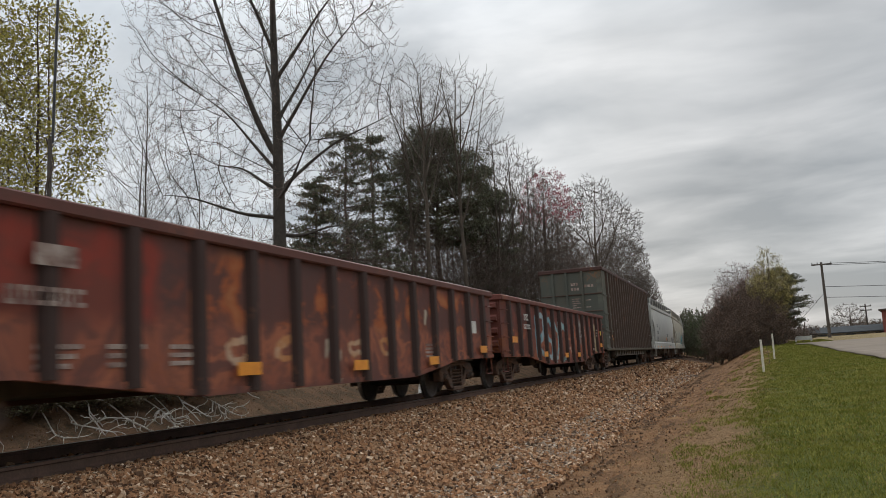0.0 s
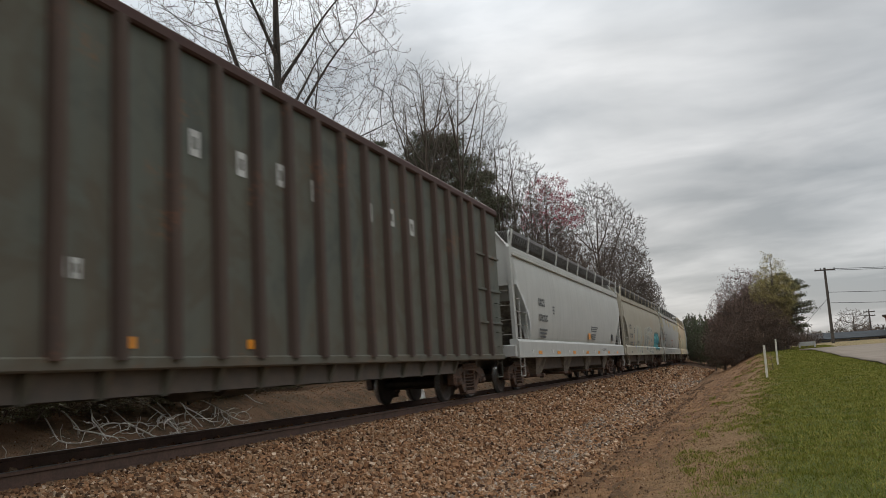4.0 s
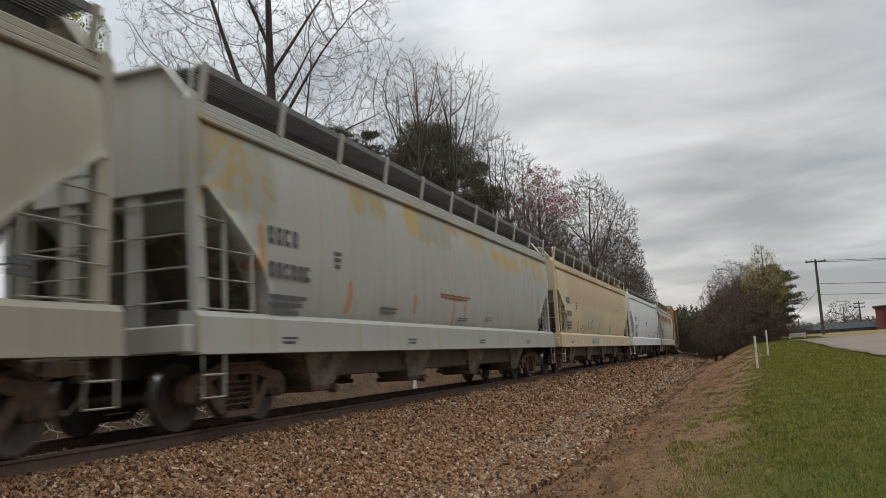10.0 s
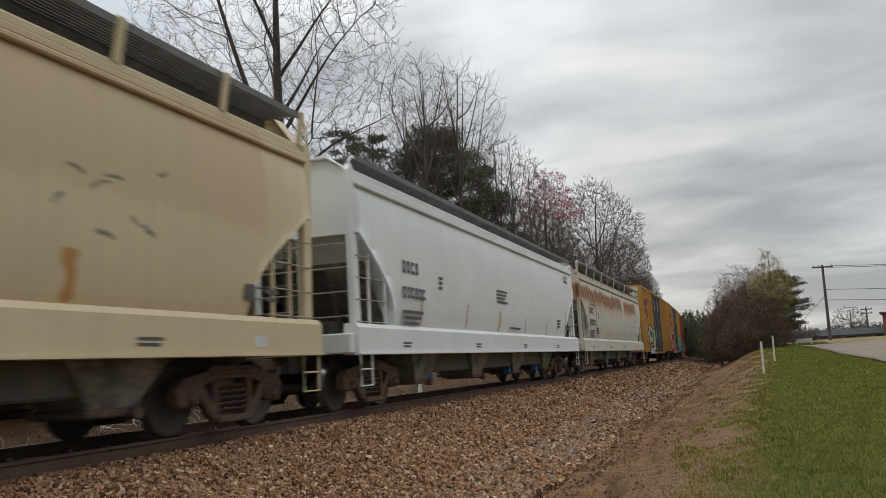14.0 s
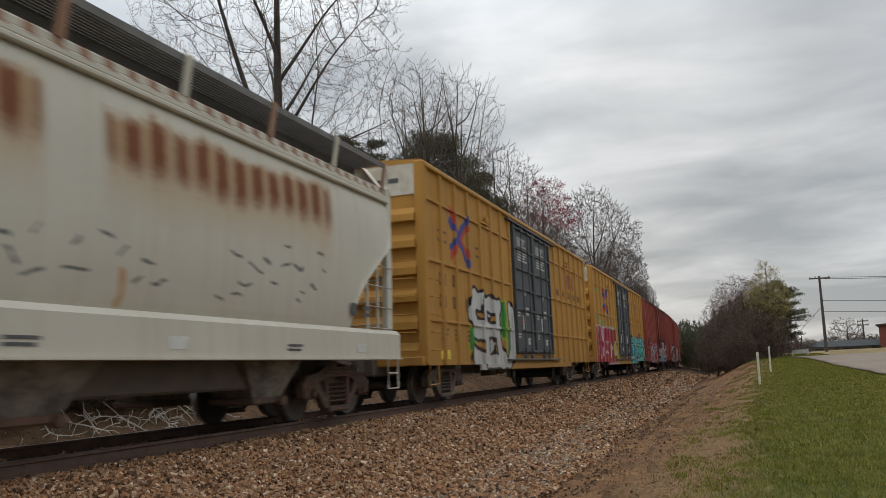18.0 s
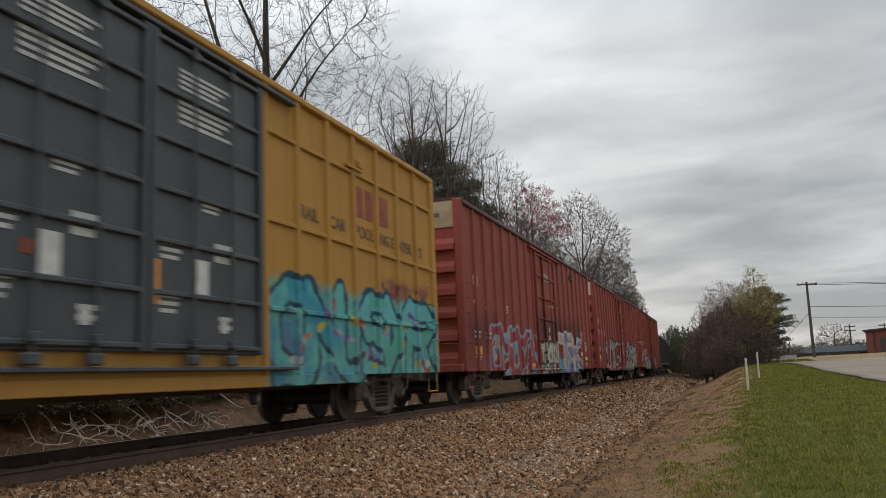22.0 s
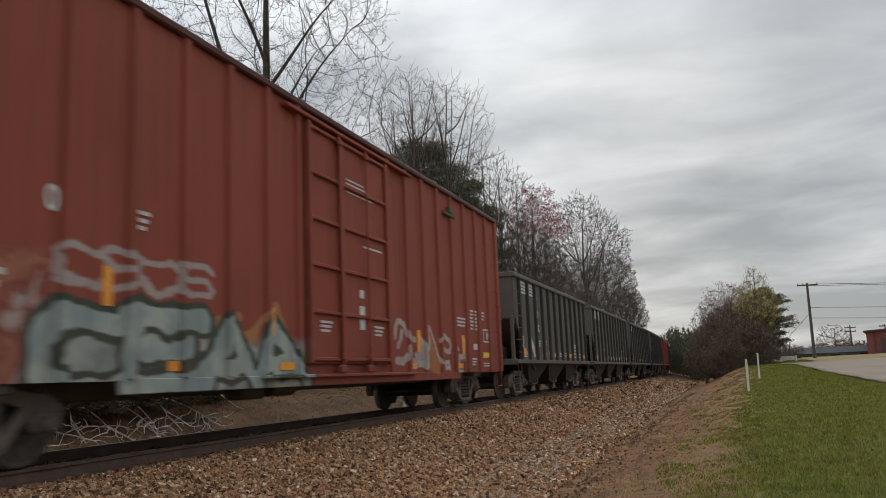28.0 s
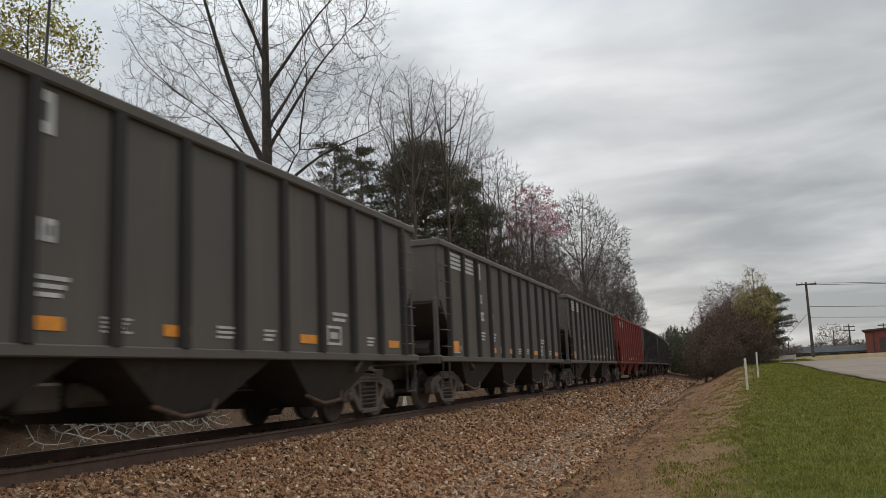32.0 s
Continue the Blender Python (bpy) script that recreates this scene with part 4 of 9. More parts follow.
    for end in (-1, 1):
        part("end_sill", Shape().box(-1.5, 1.5, end * h - 0.18, end * h, 0.94, 1.26, 0.02), sill_paint, car)
        part("end_platform", Shape().box(-1.3, 1.3, end * (h - 2.1), end * (h - 0.2), 1.0, 1.08, 0.01), STEEL_DARK, car)
        # end frame: two wide uprights, bent in at the roof, with a ladder between
        for sgn in (1, -1):
            lean = Shape().prism([(end * (h - 0.10), 1.26), (end * (h - 0.32), 1.26), (end * (body + 0.0), top - 0.05), (end * (body + 0.1), top + 0.02), (end * (body + 0.20), top - 0.1)], "x", sgn * 1.36, sgn * 1.46)
            part("end_post", lean, paint, car)
            part("end_stanchion", Shape().box(sgn * 0.36, sgn * 0.60, end * (h - 0.25), end * (h - 0.20), 1.26, 3.0, 0.01), paint, car)
        part("end_plate", Shape().prism([(-1.38, 2.9), (1.38, 2.9), (1.38, top - 0.12), (1.02, wz - 0.07), (-1.02, wz - 0.07), (-1.38, top - 0.12)], "y", end * (body + 0.02), end * (body + 0.06)), paint, car)
        part("end_hood", Shape().prism([(1.40, top - 0.11), (1.03, wz - 0.055), (-1.03, wz - 0.055), (-1.40, top - 0.11), (-1.38, top - 0.07), (-1.02, wz - 0.015), (1.02, wz - 0.015), (1.38, top - 0.07)], "y", end * (body - 0.12), end * (body + 0.16)), paint, car)
        part("brake_valve", Shape().box(-0.62, -0.28, end * (h - 1.35), end * (h - 0.75), 1.08, 1.75, 0.03), STEEL_DARK, car)
        part("brake_reservoir", Shape().tube([(-0.9, end * (h - 1.45), 1.95), (-0.9, end * (h - 0.45), 1.95)], 0.26, 12).box(-1.0, -0.8, end * (h - 1.2), end * (h - 0.7), 1.08, 1.75), STEEL_DARK, car)
        part("slope_sheet_support", Shape().prism([(end * (body - 0.45), 2.9), (end * (body - 1.2), 1.3), (end * (body - 1.5), 1.3), (end * (body - 0.7), 2.9)], "x", -0.5, 0.5), STEEL_DARK, car)
        # added dark plate along the middle: stands for the shaded depth of the open end
        part("dark_end_fill", Shape().prism([(end * (h - 0.45), 1.0), (end * (body - 1.7), 1.0), (end * (body - 1.7), 1.5), (end * (body - 0.45), 2.9), (end * (h - 0.45), 2.9)], "x", -0.04, 0.04), STEEL_DARK, car)
        part("end_bulkhead", Shape().prism([(end * (body - 1.75), 1.05), (end * (body - 1.70), 1.05), (end * (body - 0.35), 2.85), (end * (body - 0.40), 2.85)], "x", -1.3, 1.3), OUTLET_GRIME, car, "grimy slope sheet")
        for zz in (1.55, 1.95, 2.35, 2.75):
            part("end_grab_iron", Shape().tube([(-1.36, end * (h - 0.16), zz), (1.36, end * (h - 0.16), zz)], 0.013, 5), RUNG_STEEL, car)
        # added dark plate on the far side, so no sky shows through the shaded end
        part("far_end_fill", Shape().prism([(end * (h - 0.30), 1.05), (end * (body - 2.2), 1.05), (end * (body - 2.0), 2.0), (end * (body - 0.3), 3.0), (end * (h - 0.30), 3.0)], "x", -1.30, -1.27), STEEL_DARK, car)
        for sgn in (1, -1):
            rail_pts = [(sgn * 1.42, end * (h - 0.42), wz - 0.03), (sgn * 1.43, end * (h - 0.22), wz - 0.04), (sgn * 1.43, end * (h - 0.10), wz - 0.16), (sgn * 1.43, end * (h - 0.08), top - 0.3), (sgn * 1.43, end * (h - 0.10), 2.2)]
            part("end_handrail", Shape().tube(rail_pts, 0.022, 6), paint, car)
        part("air_tank", Shape().tube([(-0.5, end * (h - 1.0), 1.35), (0.6, end * (h - 1.0), 1.35)], 0.2, 10), STEEL_DARK, car)
        ladder(car, end * (h - 0.42), 1.45, 3.2, 1.42, RUNG_STEEL, width=0.5)
        ladder(car, end * (h - 0.98), 1.45, 2.4, 1.44, RUNG_STEEL, width=0.46)
        part("ladder_stile", Shape().box(1.42, 1.46, end * (h - 0.70), end * (h - 0.66), 1.42, 3.2), paint, car)
        part("ladder_stile", Shape().box(1.47, 1.51, end * (h - 1.22), end * (h - 1.18), 1.42, 2.5), paint, car)
        stirrup(car, end * (h - 0.30), 0.94, 0.42, 1.54, sill_paint)
        part("step_rung", Shape().tube([(1.54, end * (h - 0.30) - 0.2, 0.68), (1.54, end * (h - 0.30) + 0.2, 0.68)], 0.014, 5), sill_paint, car)
    # discharge bays under the body
    part("centre_sill", Shape().box(-0.3, 0.3, -h, h, 0.66, 0.98, 0.02), STEEL_DARK, car)
    part("underbody", Shape().box(-1.10, 1.10, -cen / 2 + 1.9, cen / 2 - 1.9, 0.54, 1.3, 0.03), STEEL_DARK, car)
    for i in range(bays):
        y = (i - (bays - 1) / 2) * (cen - 4.4) / max(bays - 1, 1)
        for sgn in (1, -1):
            o = [(1.26, 0.78), (1.26, -0.78), (0.35, -0.78), (0.35, 0.78)]
            q = [(1.12, 0.34), (1.12, -0.34), (0.5, -0.34), (0.5, 0.34)]
            v = [(sgn * a, y + b, 0.98) for a, b in o] + [(sgn * a, y + b, 0.42) for a, b in q]
            part("outlet_hopper", Shape().add(v, [(0, 1, 2, 3), (7, 6, 5, 4), (0, 4, 5, 1), (1, 5, 6, 2), (2, 6, 7, 3), (3, 7, 4, 0)]), OUTLET_GRIME, car, "grimy outlet hopper")
            part("outlet_gate", Shape().box(sgn * 0.44, sgn * 1.16, y - 0.40, y + 0.40, 0.33, 0.42, 0.02).tube([(sgn * 1.1, y + 0.25, 0.36), (sgn * 1.24, y + 0.25, 0.36)], 0.07, 8), TRUCK_STEEL, car)
    running_gear(car, length / 2, cen)
    car["half"], car["h"] = cen / 2, h
    return car


def boxcar(label, length, paint, top=5.0, panels=9, door_at=(-1.6, 1.6), belts=(), white_end=None, low=0.80, centre_low=0.66, roof_paint=None, end_ribs=6):
    car = thing("boxcar", label, "railway car", "cars of the train")
    h = length / 2 - 1.05
    cen = length - 6.2
    d0, d1 = door_at
    cut = cen / 2 - 1.5
    for sgn in (1, -1):
        x = sgn * 1.44
        side = [(-h, low), (-cut - 0.02, low), (-cut, centre_low), (cut, centre_low), (cut + 0.02, low), (h, low), (h, top - 0.1), (-h, top - 0.1)]
        part("side_sheet", Shape().prism(side, "x", x - sgn * 0.03, x), paint, car)
        part("side_sill", Shape().box(x, x + sgn * 0.03, -cut, cut, centre_low, centre_low + 0.16, 0.008), paint, car)
        part("eave", Shape().box(x - sgn * 0.04, x + sgn * 0.075, -h - 0.02, h + 0.02, top - 0.13, top - 0.02, 0.02), roof_paint or paint, car)
        for a, b in ((-h, d0), (d1, h)):
            for i in range(panels + 1):
                y = a + 0.06 + (b - a - 0.12) * i / panels
                if i in (0, panels) and (abs(y - d0) < 0.2 or abs(y - d1) < 0.2):
                    y += -0.05 if abs(y - d0) < 0.2 else 0.05
                part("rib", Shape().prism([(x, y - 0.08), (x + sgn * 0.058, y - 0.05), (x + sgn * 0.058, y + 0.05), (x, y + 0.08)], "z", (low if abs(y) > cut else centre_low + 0.16) + 0.002, top - 0.13), paint, car)
            for z in belts:
                w = (b - a - 0.12) / panels
                for i in range(panels):
                    y = a + 0.06 + w * i
                    part("belt_rail", Shape().box(x, x + sgn * 0.045, y + 0.07, y + w - 0.07, z - 0.035, z + 0.035, 0.012), paint, car)
    rp = roof_paint or paint
    part("roof", Shape().prism([(-1.5, top - 0.06), (-1.46, top), (0, top + 0.12), (1.46, top), (1.5, top - 0.06)], "y", -h - 0.04, h + 0.04), rp, car)
    part("floor", Shape().box(-1.4, 1.4, -h, h, 0.95, 1.05), STEEL_DARK, car)
    part("underframe", Shape().box(-0.45, 0.45, -h - 0.4, h + 0.4, 0.62, 0.98, 0.03).box(-1.38, 1.38, -cen / 2 - 0.2, -cen / 2 + 0.2, 0.72, 0.95).box(-1.38, 1.38, cen / 2 - 0.2, cen / 2 + 0.2, 0.72, 0.95), STEEL_DARK, car)
    for end in (-1, 1):
        part("end_sheet", Shape().box(-1.44, 1.44, end * h - 0.03, end * h + 0.0, low, top - 0.06), paint, car)
        part("corner_post", Shape().box(1.30, 1.502, end * (h - 0.06), end * (h + 0.10), low, top - 0.03, 0.02), paint, car)
        part("corner_post", Shape().box(-1.502, -1.30, end * (h - 0.06), end * (h + 0.10), low, top - 0.03, 0.02), paint, car)
        zt = top - (0.75 if white_end else 0.3)
        if white_end:
            part("end_cap_panel", Shape().box(-1.30, 1.30, end * h, end * (h + 0.055), zt + 0.04, top - 0.07), white_end, car, "white-painted top of the car's end")
            part("end_lettering", Shape().box(0.05, 0.62, end * (h + 0.056), end * (h + 0.060), zt + 0.30, zt + 0.40).box(0.68, 0.95, end * (h + 0.056), end * (h + 0.060), zt + 0.30, zt + 0.40), BARS_DARK, car)
        for i in range(end_ribs):
            z = low + 0.15 + (zt - low - 0.15) * i / end_ribs
            hh = (zt - low - 0.15) / end_ribs * 0.62
            part("end_corrugation", Shape().prism([(end * h, z), (end * (h + 0.15), z + 0.03), (end * (h + 0.14), z + hh * 0.5), (end * (h + 0.05), z + hh * 0.85), (end * h, z + hh)], "x", -1.30, 1.30), paint, car)
        part("end_sill", Shape().box(-1.44, 1.44, end * h, end * (h + 0.25), low - 0.002, low + 0.18, 0.02), paint, car)
        ladder(car, end * (h - 0.30), low + 0.3, low + 2.2, 1.50, paint)
        ladder(car, 1.05, low + 0.3, low + 2.2, end * (h + 0.12) if end < 0 else end * (h + 0.12) + 0.07, paint, along_y=False)
        stirrup(car, end * (h - 0.30), low, 0.42, 1.47, paint, 0.5)
        part("cushion_draft_gear", Shape().box(-0.25, 0.25, end * h, end * (h + 0.65), 0.68, 0.98, 0.03), STEEL_DARK, car)
    running_gear(car, length / 2, cen, SOOT_TRUCK)
    car["half"], car["h"] = cen / 2, h
    return car


def coal_hopper(label, length, paint, top=3.72, ribs=12, rib_paint=None):
    car = thing("coal_hopper_car", label, "railway car", "cars of the train")
    h = length / 2 - 0.8
    cen = length - 4.4
    e = 0.60
    for x in (1.40, -1.44):
        side = [(-h + e, 1.14), (h - e, 1.14), (h - e, 1.8), (h - e + 0.3, 2.12), (h - 0.12, 2.36), (h, 2.36), (h, top - 0.1), (-h, top - 0.1), (-h, 2.36), (-h + 0.12, 2.36), (-h + e - 0.3, 2.12), (-h + e, 1.8)]
        part("side_sheet", Shape().prism(side, "x", x, x + 0.04), paint, car)
        part("top_chord", Shape().box(x - 0.05, x + 0.11, -h - 0.03, h + 0.03, top - 0.14, top, 0.02), paint, car)
        part("side_sill", Shape().box(x - 0.03, x + 0.10, -h - 0.1, h + 0.1, 1.02, 1.14, 0.015), paint, car)
    for i in range(ribs):
        y = -h + 0.58 + (2 * h - 1.16) * i / (ribs - 1)
        for sgn in (1, -1):
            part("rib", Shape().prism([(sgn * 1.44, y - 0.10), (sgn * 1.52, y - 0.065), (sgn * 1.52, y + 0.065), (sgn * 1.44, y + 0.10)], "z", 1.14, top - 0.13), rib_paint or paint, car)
    part("centre_sill", Shape().box(-0.3, 0.3, -h, h, 0.66, 1.0, 0.02), STEEL_DARK, car)
    for end in (-1, 1):
        part("end_sheet", Shape().box(-1.40, 1.40, end * h - 0.03, end * h + 0.01, 2.35, top - 0.02), paint, car)
        part("end_chord", Shape().box(-1.5, 1.5, end * h - 0.07, end * h + 0.09, top - 0.15, top + 0.003, 0.02), paint, car)
        part("slope_sheet", Shape().prism([(end * h, 2.38), (end * (h - 2.6), 0.9), (end * (h - 2.6), 0.82), (end * h, 2.30)], "x", -1.39, 1.39), STEEL_DARK, car)
        part("end_sill", Shape().box(-1.45, 1.45, end * h - 0.12, end * h + 0.1, 0.98, 1.16, 0.02), paint, car)
        for k in (-1.36, -0.5, 0.5, 1.36):
            part("end_post", Shape().box(k - 0.05, k + 0.05, end * (h - 0.02), end * (h + 0.07), 1.14, 2.42, 0.01), paint, car)
        for sgn in (1, -1):
            part("corner_brace", Shape().box(sgn * 1.36, sgn * 1.42, end * (h - 0.75), end * (h - 0.68), 1.14, 2.6, 0.01), paint, car)
        part("brake_platform", Shape().box(-1.3, 1.3, end * (h - 1.2), end * (h - 0.1), 1.1, 1.15), STEEL_DARK, car)
        part("brake_reservoir", Shape().tube([(0.1, end * (h - 0.9), 1.36), (0.9, end * (h - 0.9), 1.36)], 0.19, 10), STEEL_DARK, car)
        for dy in (0.36,):
            ladder(car, end * (h - dy), 1.35, 3.3, 1.43, paint, width=0.6)
        stirrup(car, end * (h - 0.25), 1.02, 0.45, 1.46, paint)
    for i in range(3):
        y = (i - 1) * (cen - 3.6) / 2
        o, q = 1.55, 0.35
        v = [(x, y + k, 1.05) for x, k in ((1.36, o), (1.36, -o), (-1.36, -o), (-1.36, o))] + [(x, y + k, 0.32) for x, k in ((1.1, q), (1.1, -q), (-1.1, -q), (-1.1, q))]
        # on black cars the bays' shade is put into this darker paint
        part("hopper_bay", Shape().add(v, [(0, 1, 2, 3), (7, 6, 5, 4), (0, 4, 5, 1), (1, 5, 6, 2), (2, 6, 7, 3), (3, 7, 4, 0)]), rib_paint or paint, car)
        part("bay_door_latch", Shape().tube([(1.15, y - 0.7, 0.5), (1.2, y - 0.2, 0.36), (1.2, y + 0.35, 0.4), (1.15, y + 0.5, 0.55)], 0.03, 6), TRUCK_STEEL, car)
    running_gear(car, length / 2, cen, SOOT_TRUCK)
    car["half"], car["h"] = cen / 2, h
    return car


# ---- the train, car by car ----
RUST_CHORD = car_paint("rust_chord", (0.085, 0.047, 0.040), rust=0.05)
BARS_FADED = mat("faded_pale_lettering", (0.42, 0.34, 0.29), (0.15, 0.075, 0.06), rough=0.8, scale=4, fine=18)
RIB_GRIME = car_paint("grimy_rib_paint", (0.062, 0.037, 0.032), rust=0.12, rust_col=(0.11, 0.05, 0.03), streak=0.4, grime=(0.05, 0.038, 0.034))
CHIP_RIB = car_paint("brown_rib_rust", (0.095, 0.064, 0.050), rust=0.12, rust_col=(0.11, 0.055, 0.035), streak=0.4, grime=(0.06, 0.048, 0.042))
CAP_WHITE = mat("yellowed_white_paint", (0.66, 0.62, 0.52), (0.44, 0.37, 0.27), rough=0.6, scale=2)
ROOF_SOOT = car_paint("sooty_roof_red", (0.105, 0.042, 0.036), grime=(0.05, 0.036, 0.032), grime_amount=0.3, streak=0.6, rust=0.1, rust_col=(0.07, 0.035, 0.025))
CAP_TAN = mat("dirty_tan_paint", (0.50, 0.40, 0.25), (0.32, 0.22, 0.12), rough=0.7, scale=2)
DOOR_GREY = mat("charcoal_door_paint", (0.050, 0.055, 0.060), (0.075, 0.080, 0.085), rough=0.6, scale=1.5, fine=20)
BROWN_BAR = mat("faded_brown_lettering", (0.12, 0.058, 0.025), (0.20, 0.10, 0.038), rough=0.7, scale=5)
MARK_RED = mat("faded_red_lettering", (0.24, 0.045, 0.03), (0.33, 0.09, 0.04), rough=0.7, scale=5)
DECAL_YELLOW = mat("yellow_reflector", (0.80, 0.60, 0.03), (0.7, 0.5, 0.03), rough=0.4, scale=6, bump=0)
BLUE_CAP = mat("blue_outlet_cap", (0.03, 0.20, 0.50), (0.02, 0.12, 0.32), rough=0.5)


# sprayed signs as strokes over a grid of ten by ten: two figures a point, a bar lifts the can
BOW, COMB, CUP, LOOP, TENT, FLAG = "98692907257492703001", "99090090|0575", "090230609299", "400207499792704000", "00499 0|2373".replace(" ", ""), "000979977505|4590"
ZIG, FORK, BEAM, HOOK, PEAK, STEM = "00099099", "0009|9904|2490", "0999|5950", "98692907022081", "000945990090"[:10], "5950"


def signs(shapes, y0, y1, z0, z1, slant=0.0):
    """The strokes of a row of sprayed signs, filling that stretch of the car's side."""
    out = []
    w, h = (y1 - y0) / len(shapes), z1 - z0
    for i, shape in enumerate(shapes):
        for line in shape.split("|"):
            pts = [(int(line[k]) / 9, int(line[k + 1]) / 9) for k in range(0, len(line) - 1, 2)]
            pts = [(y0 + w * (i - 0.06 + 1.12 * a) + (slant + 0.12 * (i % 3 - 1)) * w * (b - 0.5), z0 + h * (b + 0.06 * (i % 2))) for a, b in pts]
            out += [(*p, *q) for p, q in zip(pts, pts[1:])]
    return out


def cross_mark(y, z, w, h):
    """Two crossed ribbons, each half red and half blue: strokes of the red and of the blue."""
    red, blue = [], []
    for a, b, first in ((-1, 1, red), (1, 1, blue), (-1, -1, red), (1, -1, blue)):
        other = blue if first is red else red
        for k, bag in ((0.1, first), (-0.1, other)):
            bag.append((y + a * w * 0.0, z + b * h * (0.02 + k * 0.4), y + a * w * 0.5, z + b * h * (0.36 + k)))
    return red, blue


def ticks(y0, y1, z0, z1, count, seed):
    """Short loose marker strokes."""
    rng = random.Random(seed)
    out = []
    for i in range(count):
        y, z = y0 + (y1 - y0) * (i + rng.random()) / count, rng.uniform(z0, z1)
        out.append((y, z, y + rng.uniform(0.08, 0.28), z + rng.uniform(-0.10, 0.10)))
    return out


